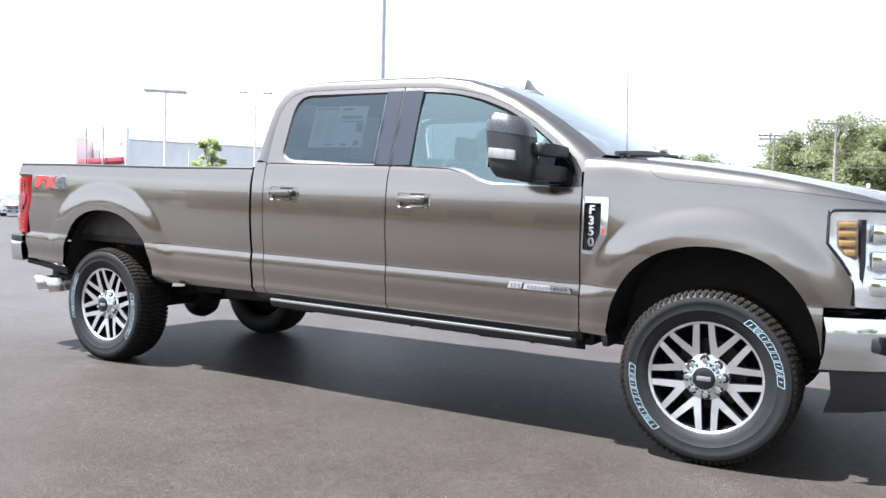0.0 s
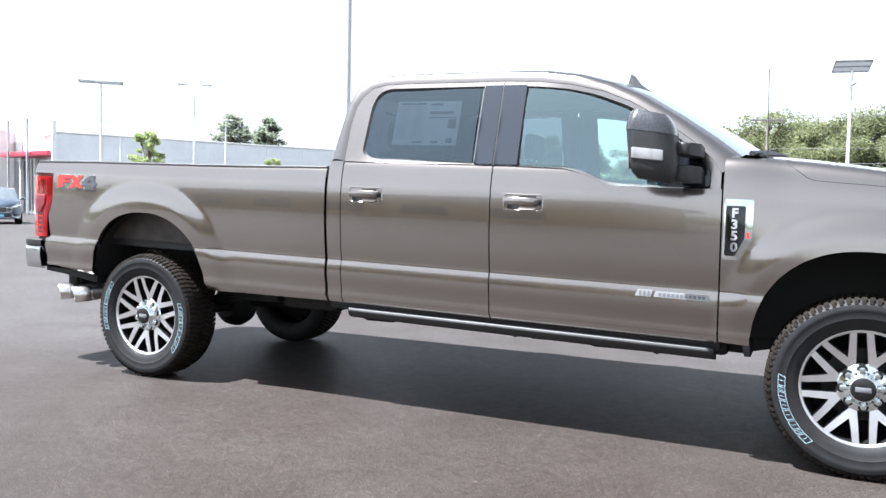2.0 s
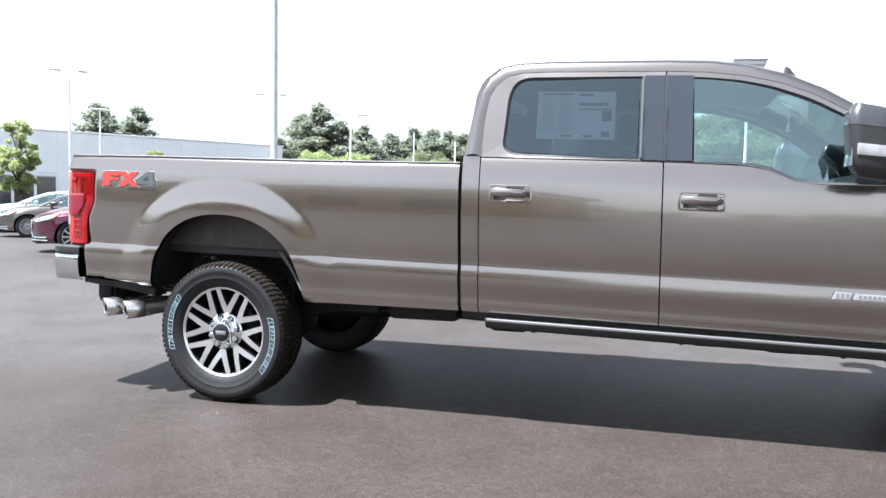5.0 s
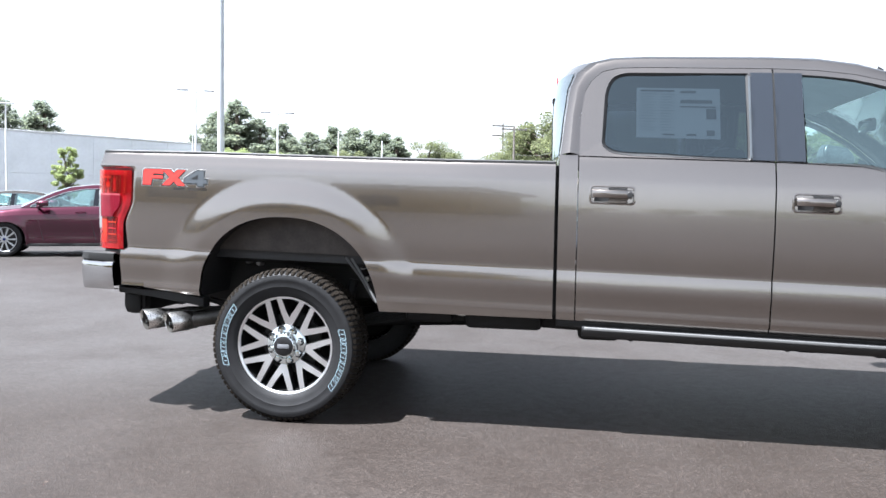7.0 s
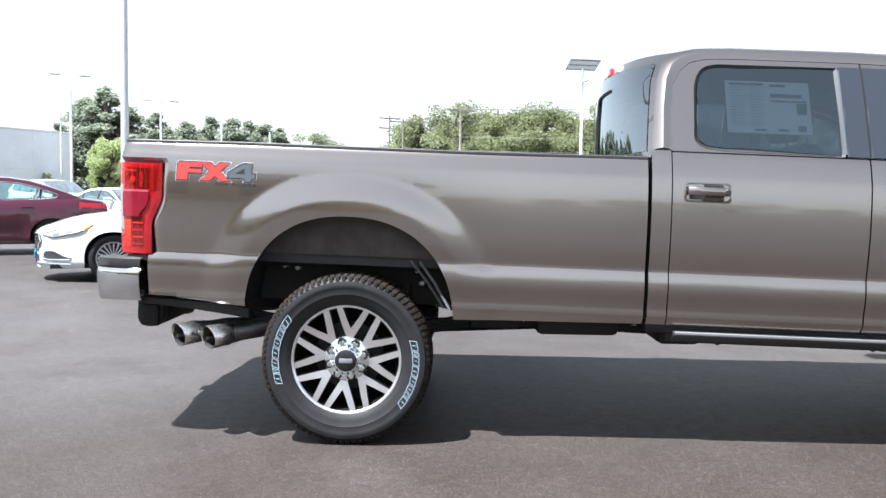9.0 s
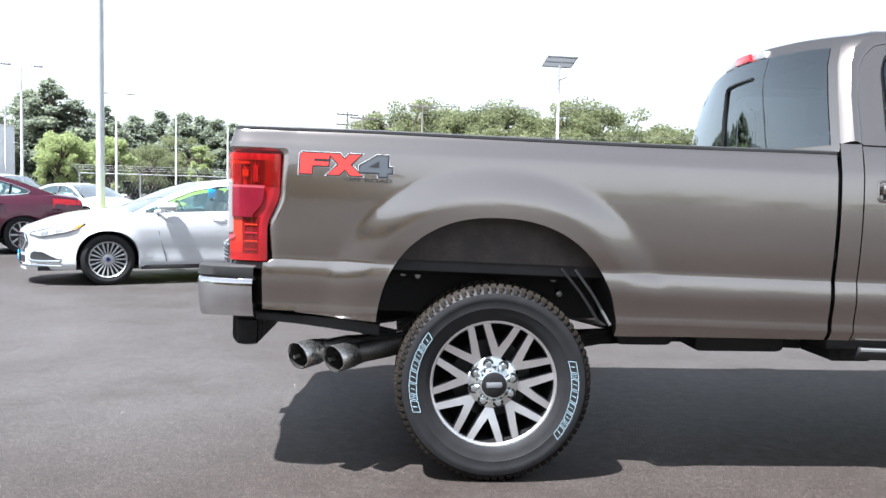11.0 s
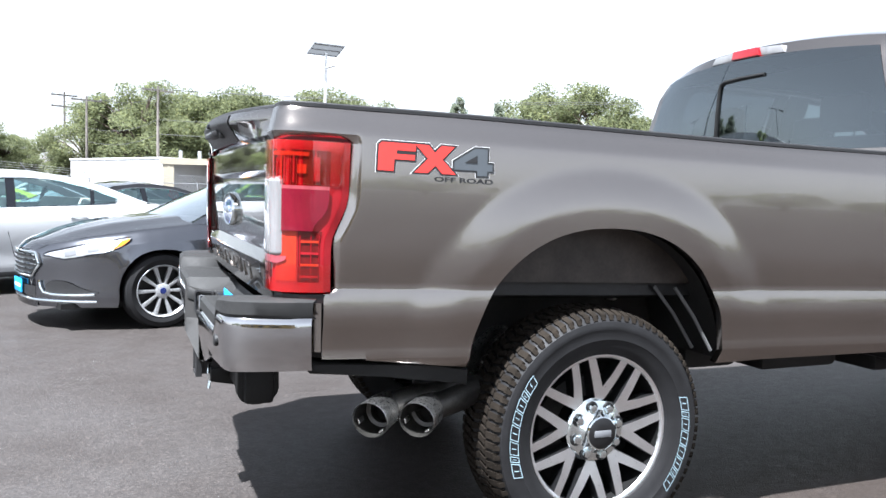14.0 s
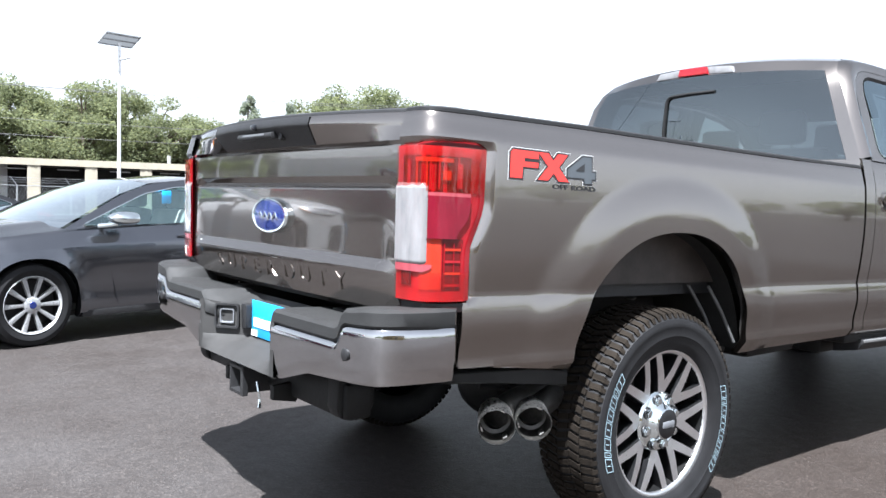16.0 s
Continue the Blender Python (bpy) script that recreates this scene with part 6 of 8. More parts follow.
for x, y, z in EXHAUST_TIPS:
    bm = bmesh.new()
    ax = Vector((-0.62, -0.78, -0.03)).normalized()
    mm = Matrix.Translation((x, y, z)) @ Vector((0, -1, 0)).rotation_difference(ax).to_matrix().to_4x4()
    lathe(bm, [(0.047, -0.17), (0.05, -0.165), (0.053, -0.12), (0.053, -0.115), (0.057, -0.11), (0.058, -0.05), (0.0595, 0.0), (0.0585, 0.003), (0.0572, 0.0), (0.0565, -0.012)], 36, mm)
    for v in bm.verts:
        h = (v.co - Vector((x, y, z))).dot(ax)
        if h > -0.02:
            v.co += ax * 0.18 * (v.co.z - z)
    tip = part("exhaust_tip", bm, STEEL, truck, "bright steel twin exhaust tip", sharp=50)
    bm = bmesh.new()
    lathe(bm, [(0.057, -0.004), (0.055, -0.03), (0.052, -0.10), (0.04, -0.105), (0.037, -0.15), (0.0, -0.15)], 36, mm)
    part("tip_liner", bm, STEEL_DARK, tip, "sooty inside of the tip")
    bm = bmesh.new()
    tube(bm, [Vector((x, y, z)) - ax * 0.12, Vector((x + 0.2, y + 0.14, z + 0.022)), (-0.36, -0.76, 0.575)], 0.046, 12)
    part("exhaust_branch", bm, STEEL_DARK, tip)
    for a in (0.4, 2.5, 4.4):
        bm = bmesh.new()
        box(bm, -0.008, 0.008, 0.02, 0.06, 0.046, 0.051, 0.001, 1)
        bmesh.ops.transform(bm, matrix=mm @ Matrix.Rotation(a, 4, "Y"), verts=bm.verts)
        part("inner_tab", bm, STEEL, tip)


# decals
def decal(text, x, z, size, mats, widths, shear, wide, name, h=0):
    for k, (mat, off) in enumerate(zip(mats, widths)):
        bm = letters(text, size, 0.0004, off, wide, shear)
        for v in bm.verts:
            px, pz = x + v.co.x, z + v.co.z
            v.co = Vector((px, -(side_y(px, pz) + 0.0015 + 0.0012 * k), pz))
        part(name, bm, mat, truck, "", rake=True)


def grown(poly, d):
    """A polygon, anticlockwise, with every edge pushed out by d."""
    out, n = [], len(poly)
    for i in range(n):
        a, p, b = Vector(poly[i - 1]), Vector(poly[i]), Vector(poly[(i + 1) % n])
        u, v = (p - a).normalized(), (b - p).normalized()
        nu, nv = Vector((u.y, -u.x)), Vector((v.y, -v.x))
        h = (nu + nv)
        h = h / max(0.35, h.length_squared / 2)
        out.append(tuple(p + h * d))
    return out


GLYPHS = [
    (-0.845, RED_DECAL, [(0.0, 0.0), (0.052, 0.0), (0.055, 0.036), (0.121, 0.036), (0.123, 0.054), (0.062, 0.054), (0.063, 0.064), (0.124, 0.064), (0.126, 0.088), (0.014, 0.088), (0.004, 0.078)], None),
    (-0.727, RED_DECAL, [(0.0, 0.0), (0.046, 0.0), (0.072, 0.024), (0.094, 0.0), (0.142, 0.0), (0.096, 0.045), (0.139, 0.088), (0.092, 0.088), (0.07, 0.066), (0.05, 0.088), (0.003, 0.088), (0.046, 0.045)], None),
    (-0.592, DECAL_SLATE, [(0.0, 0.016), (0.079, 0.016), (0.08, 0.0), (0.116, 0.0), (0.116, 0.016), (0.135, 0.016), (0.135, 0.04), (0.117, 0.04), (0.118, 0.088), (0.074, 0.088), (0.0, 0.042)], [(0.036, 0.040), (0.08, 0.040), (0.081, 0.066)]),
]
for gx, mat, poly, hole in GLYPHS:
    for k, (mt, d) in enumerate(((WHITE_DECAL, 0.0068), (BLACK_DECAL, 0.0054), (mat, -0.0008))):
        bm = bmesh.new()
        for q in [grown(poly, d)]:
            bm.faces.new([bm.verts.new((gx + x, -(side_y(gx + x, 1.305 + z) + 0.0015 + 0.001 * k), 1.305 + z)) for x, z in q])
        part("side_decal", bm, mt, truck, "", rake=True)
    if hole:
        bm = bmesh.new()
        bm.faces.new([bm.verts.new((gx + x, -(side_y(gx + x, 1.305 + z) + 0.0046), 1.305 + z)) for x, z in hole])
        part("side_decal", bm, BLACK_DECAL, truck, "", rake=True)
decal("OFF ROAD", -0.556, 1.2875, 0.021, (BLACK_DECAL,), (0.0006,), 0.0, 2.0, "side_decal")
bm = bmesh.new()
prism(bm, rounded([(3.50, 0.888), (3.778, 0.888), (3.765, 0.918), (3.51, 0.918)], 0.004, 2), "y", -0.998, -0.99)
pb = part("door_badge", bm, SILVER, truck, "chrome engine badge on the front door", rake=True)
bm = bmesh.new()
prism(bm, [(3.405, 0.886), (3.485, 0.886), (3.495, 0.922), (3.42, 0.922)], "y", -0.998, -0.99)
part("door_badge_mark", bm, SILVER, pb, rake=True)
bm = bmesh.new()
for k in range(11):
    box(bm, 3.525 + 0.0215 * k, 3.54 + 0.0215 * k, -1.0, -0.997, 0.896, 0.911)
for k in range(3):
    box(bm, 3.425 + 0.022 * k, 3.438 + 0.022 * k, -1.0, -0.997, 0.892, 0.916)
tagged(part("door_badge_bar", bm, GREY_DECAL, pb, rake=True), kind="stuff")
# window sticker behind the rear door glass
bm = bmesh.new()
inside = lambda x, z: -(upper_y(x, z) - 0.022)
grid(bm, [[(x, inside(x, z), z) for x in (1.895, 2.05, 2.2, 2.32)] for z in (1.655, 1.75, 1.85, 1.925)])
st = part("window_sticker", bm, PAPER, truck, "printed price sheet inside the rear glass", rake=True)
bm = bmesh.new()
for x0, x1, z0, z1 in ((2.12, 2.28, 1.845, 1.862), (2.12, 2.2, 1.9, 1.912), (2.12, 2.30, 1.822, 1.828), (1.915, 2.09, 1.905, 1.915), (2.25, 2.30, 1.76, 1.815), (2.03, 2.09, 1.67, 1.678), (2.15, 2.2, 1.67, 1.68), (2.25, 2.29, 1.672, 1.70)):
    grid(bm, [[(x, inside(x, z) - 0.002, z) for x in (x0, x1)] for z in (z0, z1)])
tagged(part("printed_line", bm, INK, st, "dark printed lines", rake=True), kind="stuff")
bm = bmesh.new()
for k in range(14):
    for x0, x1 in ((1.915, 2.0), (2.015, 2.09)):
        z = 1.89 - 0.015 * k
        grid(bm, [[(x, inside(x, zz) - 0.002, zz) for x in (x0, x1 - 0.012 * (k % 3))] for zz in (z, z + 0.004)])
tagged(part("printed_line", bm, FAINT_INK, st, "faint printed lines", rake=True), kind="stuff")

# interior
def seat(x, y, light=False, bench=0.0):
    w = 0.27 + bench
    bm = bmesh.new()
    prism(bm, rounded([(x - 0.05, 1.0), (x + 0.5, 1.03), (x + 0.52, 1.13), (x + 0.45, 1.16), (x + 0.05, 1.13)], 0.03, 3), "y", y - w, y + w, 0.03)
    sq = part("seat", bm, SEAT_CLOTH, truck, "dark leather seat", rake=True)
    bm = bmesh.new()
    prism(bm, rounded([(x - 0.04, 1.08), (x + 0.10, 1.10), (x + 0.02, 1.62), (x - 0.10, 1.64), (x - 0.17, 1.6)], 0.04, 3), "y", y - w, y + w, 0.04)
    part("backrest", bm, SEAT_CLOTH, sq, rake=True)
    for dy in ((0,) if not bench else (-0.42, 0.42)):
        bm = bmesh.new()
        prism(bm, rounded([(x - 0.16, 1.655), (x - 0.06, 1.65), (x - 0.06, 1.83), (x - 0.15, 1.84)], 0.04, 3), "y", y + dy - 0.13, y + dy + 0.13, 0.035)
        part("headrest", bm, SEAT_CLOTH, sq, rake=True)
        bm = bmesh.new()
        for q in (-0.06, 0.06):
            tube(bm, [(x - 0.11, y + dy + q, 1.6), (x - 0.11, y + dy + q, 1.68)], 0.006, 6)
        part("headrest_post", bm, CHROME, sq, rake=True)


seat(2.48, -0.40)
seat(2.48, 0.40)
seat(1.82, 0.0, bench=0.42)
bm = bmesh.new()
prism(bm, rounded([(3.35, 1.05), (3.32, 1.28), (3.38, 1.47), (3.62, 1.53), (3.86, 1.55), (3.86, 1.05)], 0.04, 3), "y", -0.86, 0.86, 0.03)
part("dashboard", bm, DASH, truck, "black moulded dashboard", rake=True)
bm = bmesh.new()
c, ax = Vector((3.18, 0.40, 1.42)), Vector((-0.9, 0, 0.42)).normalized()
u, v = Vector((0, 1, 0)), ax.cross(Vector((0, 1, 0)))
rows = []
for k in range(33):
    t = 2 * math.pi * k / 32
    d = u * math.cos(t) + v * math.sin(t)
    rows.append([c + d * (0.185 + 0.016 * math.cos(a)) + ax * 0.016 * math.sin(a) for a in (2 * math.pi * q / 8 for q in range(8))])
grid(bm, rows, True)
for t in (0, math.pi, -math.pi / 2):
    d = u * math.cos(t) + v * math.sin(t)
    tube(bm, [c + d * 0.03, c + d * 0.18], 0.02, 8)
lathe(bm, [(0.0, 0.03), (0.06, 0.03), (0.08, 0.0), (0.05, -0.1)], 16, Matrix.Translation(c) @ Vector((0, -1, 0)).rotation_difference(ax).to_matrix().to_4x4())
part("steering_wheel", bm, DASH, truck, "black steering wheel", rake=True)
bm = bmesh.new()
box(bm, 3.30, 3.34, -0.1, 0.12, 1.80, 1.88, 0.015)
part("inner_mirror", bm, GLOSS_BLACK, truck, rake=True)
bm = bmesh.new()
grid(bm, [[(x + dx, v * 0.70, z - 0.012) for v in (-1, -0.5, 0, 0.5, 1)] for x, z, dx in ((1.62, 1.99, 0), (1.95, 2.05, 0), (2.6, 2.06, 0), (3.0, 2.03, 0), (3.2, 1.985, 0))])
part("headliner", bm, HEADLINER, truck, "pale cloth headliner", rake=True)
for s in (-1, 1):
    bm = bmesh.new()
    prism(bm, rounded([(1.62, 0.8), (3.75, 0.8), (3.75, 1.43), (3.25, 1.44), (3.05, 1.50), (1.65, 1.53)], 0.02, 2), "y", *sorted((s * 0.84, s * 0.90)), 0.01)
    part("door_card", bm, DASH, truck, rake=True)
bm = bmesh.new()
box(bm, 1.55, 3.8, -0.84, 0.84, 0.78, 0.82)
part("cabin_floor", bm, DASH, truck, rake=True)

# ---- parked cars ----
CAR_SIDE = [(0.17, 0.80), (0.2, 0.86), (0.24, 0.90), (0.30, 0.915), (0.36, 0.905), (0.5, 0.915), (0.62, 0.924), (0.72, 0.926), (0.79, 0.922), (0.845, 0.915), (0.856, 0.904), (0.88, 0.896), (0.92, 0.878), (0.97, 0.845), (1.0, 0.82)]
SHAPES = {
    "sedan": dict(front=0.95, rear=-3.90, wb=2.85, high=1.0,
                  belt=[(-3.92, 0.87), (-3.8, 0.965), (-3.4, 1.015), (-2.6, 0.99), (-1.0, 0.942), (-0.3, 0.912), (0.2, 0.857), (0.6, 0.792), (0.85, 0.718), (0.95, 0.645)],
                  roof=[(-0.28, 0.922, 0.74), (-0.58, 1.075, 0.685), (-0.9, 1.228, 0.63), (-1.22, 1.335, 0.59), (-1.7, 1.392, 0.57), (-2.1, 1.385, 0.565), (-2.5, 1.333, 0.575), (-2.9, 1.216, 0.61), (-3.3, 1.065, 0.66), (-3.45, 1.022, 0.69)],
                  lines=[(-0.44, 0.952), (-0.80, 1.105), (-1.12, 1.235), (-1.48, 1.306), (-1.9, 1.32), (-2.3, 1.296), (-2.65, 1.213), (-2.98, 1.09), (-2.95, 1.04), (-2.6, 1.012), (-1.6, 0.975), (-1.0, 0.96)]),
    "low_saloon": None,
    "crossover": dict(front=0.90, rear=-3.62, wb=2.69, high=1.17,
                      belt=[(-3.62, 0.80), (-3.55, 0.97), (-3.3, 1.03), (-2.6, 1.03), (-1.0, 0.985), (-0.3, 0.955), (0.2, 0.925), (0.6, 0.86), (0.82, 0.77), (0.90, 0.64)],
                      roof=[(-0.25, 0.965, 0.76), (-0.55, 1.13, 0.71), (-0.85, 1.29, 0.66), (-1.1, 1.39, 0.63), (-1.6, 1.44, 0.61), (-2.4, 1.435, 0.605), (-2.9, 1.41, 0.61), (-3.2, 1.36, 0.63), (-3.42, 1.2, 0.68), (-3.55, 1.03, 0.74)],
                      lines=[(-0.5, 1.005), (-0.75, 1.14), (-1.05, 1.30), (-1.4, 1.36), (-2.2, 1.365), (-2.8, 1.345), (-3.1, 1.30), (-3.25, 1.20), (-3.2, 1.10), (-2.6, 1.06), (-1.6, 1.02), (-1.0, 1.005)]),
}

SHAPES["low_saloon"] = dict(SHAPES["sedan"], high=0.93)
SHAPES["tall_saloon"] = dict(SHAPES["sedan"], high=1.08)


def car_wheel(car, x, s, spokes=20):
    r, w = 0.333, 0.11
    m = Matrix.Translation((x, s * 0.795, r)) @ (Matrix() if s < 0 else Matrix.Rotation(math.pi, 4, "Z"))
    bm = bmesh.new()
    lathe(bm, [(0.225, -0.10), (0.28, -0.115), (0.318, -0.10), (0.333, -0.07), (0.333, 0.07), (0.318, 0.102), (0.28, 0.116), (0.245, 0.108), (0.232, 0.10), (0.225, 0.085)], 40, m)
    t = part("wheel", bm, RUBBER, car)
    bm = bmesh.new()
    lathe(bm, [(0.225, 0.085), (0.238, 0.104), (0.231, 0.109), (0.222, 0.1), (0.215, 0.08), (0.21, 0.02), (0.0, 0.015)], 40, m)
    rim = part("rim", bm, RIM_DARK, t)
    bm = bmesh.new()
    lathe(bm, [(0.238, 0.103), (0.231, 0.1095), (0.221, 0.1), (0.215, 0.085)], 40, m)
    for k in range(spokes):
        a = 2 * math.pi * k / spokes
        d = Vector((math.cos(a), 0, math.sin(a)))
        nr = Vector((-d.z, 0, d.x))
        wd = 0.2 / spokes if spokes > 12 else 0.017
        rows = []
        for f in (0.0, 0.5, 1.0):
            c = d * (0.05 + 0.172 * f)
            h = 0.092 + 0.008 * f
            rows.append([m @ (c + nr * q * (wd * 0.6 + wd * 0.5 * f) + Vector((0, -hh, 0))) for q, hh in ((-1, h - 0.03), (-1, h - 0.003), (0, h), (1, h - 0.003), (1, h - 0.03))])
        grid(bm, rows)
    lathe(bm, [(0.07, 0.07), (0.068, 0.09), (0.05, 0.098), (0.03, 0.1), (0.0, 0.1)], 24, m)
    part("spokes", bm, SILVER_ALLOY, rim, "bright alloy spokes", sharp=30)
    bm = bmesh.new()
    lathe(bm, [(0.03, 0.099), (0.026, 0.104), (0.0, 0.105)], 16, m)
    part("centre_cap", bm, EMBLEM_BLUE, rim)


NOSE_PLAN = [(-0.95, 1.0), (-0.8, 0.992), (-0.65, 0.97), (-0.55, 0.942), (-0.45, 0.902), (-0.35, 0.845), (-0.27, 0.785), (-0.2, 0.718), (-0.14, 0.645), (-0.09, 0.57), (-0.05, 0.50), (-0.02, 0.44), (0.0, 0.40)]


def car_y(x, z, sh):
    f, r = sh["front"], sh["rear"]
    plan = lerp_table(NOSE_PLAN, x - f) - 0.16 * smooth(r + 0.7, r - 0.1, x) ** 1.6
    hi = max(0.6, lerp_table(sh["belt"], x))
    if z > 0.5:
        z = min(0.985, 0.5 + (z - 0.5) * 0.485 / (hi - 0.5))
    y = lerp_table(CAR_SIDE, z) * plan
    for cx in (0.0, -sh["wb"]):
        d = math.hypot(x - cx, z - 0.33)
        y += 0.022 * smooth(0.52, 0.40, d)
    return y


def parked_car(label, material, hub, heading, shape="sedan", tag=False, plate=True, spokes=20, group="parked cars"):
    """A parked car; hub: where the front wheel on its left stands; heading in degrees."""
    sh = SHAPES[shape]
    h = radians(heading)
    origin = Vector((hub[0], hub[1], 0)) - Matrix.Rotation(h, 3, "Z") @ Vector((0, 0.86, 0))
    car = thing("parked_car", label, "car", Matrix.Translation(origin) @ Matrix.Rotation(h, 4, "Z") @ Matrix.Diagonal((1, 1, sh["high"], 1)), group)
    car.scale = (1, 1, sh["high"])
    fr, rr, wb = sh["front"], sh["rear"], sh["wb"]
    arches = [(0.0, 0.33, 0.375, 0.375), (-wb, 0.33, 0.375, 0.37)]
    if sh["high"] != 1:
        arches = [(a[0], 0.30, 0.39, 0.36) for a in arches]
    top = lambda x: lerp_table(sh["belt"], x)
    zr = [r[0] for r in CAR_SIDE]
    for s in (-1, 1):
        bm = bmesh.new()
        xs = set(columns(rr + 0.02, fr - 0.02, None, 0.09))
        for a in arches:
            xs |= {a[0] + a[2] * math.cos(math.pi * k / 24) for k in range(25)} | {a[0] - a[2] * 1.001, a[0] + a[2] * 1.001}
        rows = []
        for x in sorted(xs):
            lo = 0.2 + 0.05 * smooth(rr + 0.7, rr, x)
            for a in arches:
                lo = max(lo, arch_z(x, a))
            hi = top(x)
            zs = [max(lo, z if z <= 0.5 else 0.5 + (z - 0.5) * (hi - 0.5) / 0.5) for z in zr]
            zs[-1] = hi
            col = [(x, s * car_y(x, z, sh), z) for z in zs]
            col.append((x, s * (col[-1][1] * s - 0.035), hi + 0.012))
            rows.append([(x, col[0][1] - s * 0.05, col[0][2] + 0.004)] + col)
        grid(bm, rows)
        side = part("body_side", bm, material, car, sharp=28)
        # door seams, sill and handles
        for xa in (-0.62, -1.62, -2.55):
            bm = bmesh.new()
            pts = [(xa - (0.10 * smooth(0.7, 0.3, z) if xa > -2 else -0.25 * smooth(0.75, 0.4, z) * -1), z) for z in (0.3, 0.5, 0.7, 0.85, 0.96)]
            tube(bm, [(x, s * (car_y(x, z, sh) - 0.001), z) for x, z in pts], 0.004, 4)
            part("door_seam", bm, GLOSS_BLACK, side)
        for xa in (-1.42, -2.42):
            bm = bmesh.new()
            tube(bm, [(xa + 0.1 - 0.2 * k / 4, s * (car_y(xa, 0.86, sh) + 0.012 + 0.014 * math.sin(math.pi * k / 4)), 0.865) for k in range(5)], 0.011, 6)
            part("door_handle", bm, material, side)
        bm = bmesh.new()
        prism(bm, [(-0.4, 0.2), (-wb + 0.4, 0.2), (-wb + 0.4, 0.255), (-0.4, 0.255)], "y", *sorted((s * 0.90, s * 0.916)), 0.004)
        part("sill_trim", bm, BLACK_PLASTIC, side)
        for a in arches:
            bm = bmesh.new()
            rows = [[(a[0] + (a[2] + 0.01) * math.cos(math.pi * k / 16), s * y, a[1] - 0.02 + (a[3] + 0.01) * math.sin(math.pi * k / 16)) for k in range(17)] for y in (0.89, 0.62)]
            grid(bm, rows)
            bm.faces.new([bm.verts.new((p[0], s * 0.62, p[2])) for p in rows[0]])
            part("wheel_liner", bm, UNDER, car)
        # glasshouse frame and side glass
        yw = lambda x, z: s * lerp_table([(0.92, 0.81), (1.0, 0.78), (1.15, 0.71), (1.3, 0.63), (1.4, 0.572)], z)
        roof2 = [(x, z) for x, z, w in sh["roof"]]
        outline = roof2 + [(x, top(x) + 0.012) for x in (-3.2, -2.6, -2.0, -1.4, -0.8, -0.45)]
        win = rounded(sh["lines"], 0.05, 2)
        c = Vector((-1.75, 1.12))
        segs = list(zip(outline, outline[1:] + outline[:1]))
        dense = []
        for a, b in zip(win, win[1:] + win[:1]):
            n = max(1, int((Vector(b) - Vector(a)).length / 0.12))
            dense += [tuple(Vector(a).lerp(Vector(b), k / n)) for k in range(n)]

        def cast(p):
            d2, best = (Vector(p) - c).normalized(), 0.0
            for a, b in segs:
                a, b = Vector(a), Vector(b)
                e = b - a
                den = d2.x * e.y - d2.y * e.x
                if abs(den) < 1e-9:
                    continue
                t = ((a.x - c.x) * e.y - (a.y - c.y) * e.x) / den
                u = ((a.x - c.x) * d2.y - (a.y - c.y) * d2.x) / den
                if t > best and -1e-6 <= u <= 1 + 1e-6:
                    best = t
            return tuple(c + d2 * best)
        bm = bmesh.new()
        outer = [cast(p) for p in dense]
        ring(bm, outer, dense, lambda x, z: yw(x, z) + s * 0.004, lambda x, z: yw(x, z) + s * 0.008)
        ring(bm, dense, dense, lambda x, z: yw(x, z) + s * 0.008, lambda x, z: yw(x, z) - s * 0.04)
        part("glasshouse_frame", bm, material, car, sharp=35)
        bm = bmesh.new()
        tube(bm, [(x, yw(x, z) + s * 0.009, z) for x, z in dense + dense[:1]], 0.007, 5, caps=False)
        part("window_trim", bm, CHROME, car, "bright window surround")
        bm = bmesh.new()
        pane(bm, dense, lambda x, z: yw(x, z) - s * 0.004)
        part("side_glass", bm, CLEAR, car)
        for xa, wdt in ((-1.66, 0.10), (-2.62, 0.05)):
            bm = bmesh.new()
            zt = 1.31 if xa > -2 else lerp_table([(-2.65, 1.21), (-2.3, 1.295)], xa)
            grid(bm, [[(x - 0.12 * (z - 1.0) * (1 if xa > -2 else 1.5), yw(x, z) + s * 0.002, z) for x in (xa, xa - wdt)] for z in (0.98, 1.1, 1.2, zt)])
            part("door_pillar", bm, GLOSS_BLACK, car)
        # door mirror
        bm = bmesh.new()
        rows = []
        for k, (dx, f) in enumerate(((0.13, 0.25), (0.10, 0.62), (0.04, 0.92), (-0.03, 1.0), (-0.09, 0.97), (-0.11, 0.8))):
            rows.append([(-0.72 + dx, s * (0.985 + 0.115 * f * math.cos(a)), 1.025 + 0.06 * f * math.sin(a)) for a in (2 * math.pi * q / 12 for q in range(12))])
        vs = grid(bm, rows, True)
        bm.faces.new(vs[0]), bm.faces.new(vs[-1][::-1])
        tube(bm, [(-0.60, s * 0.82, 0.95), (-0.66, s * 0.90, 0.965), (-0.70, s * 0.95, 0.985)], [0.03, 0.024, 0.03], 8)
        part("door_mirror", bm, CHROME if material == DARK_GREY else material, car, sharp=50)
        # headlamp and tail lamp
        def lamp_row(f, out):
            x = 0.265 + 0.62 * f
            tall = lerp_table([(0.0, 0.014), (0.06, 0.04), (0.16, 0.072), (0.35, 0.094), (0.6, 0.098), (0.8, 0.088), (0.92, 0.05), (1.0, 0.012)], f)
            zt = top(x) - 0.034 - 0.006 * f
            return [(x, s * (car_y(x, zt - tall * k, sh) + out), zt - tall * k) for k in (1, 0.75, 0.5, 0.25, 0)]
        bm = bmesh.new()
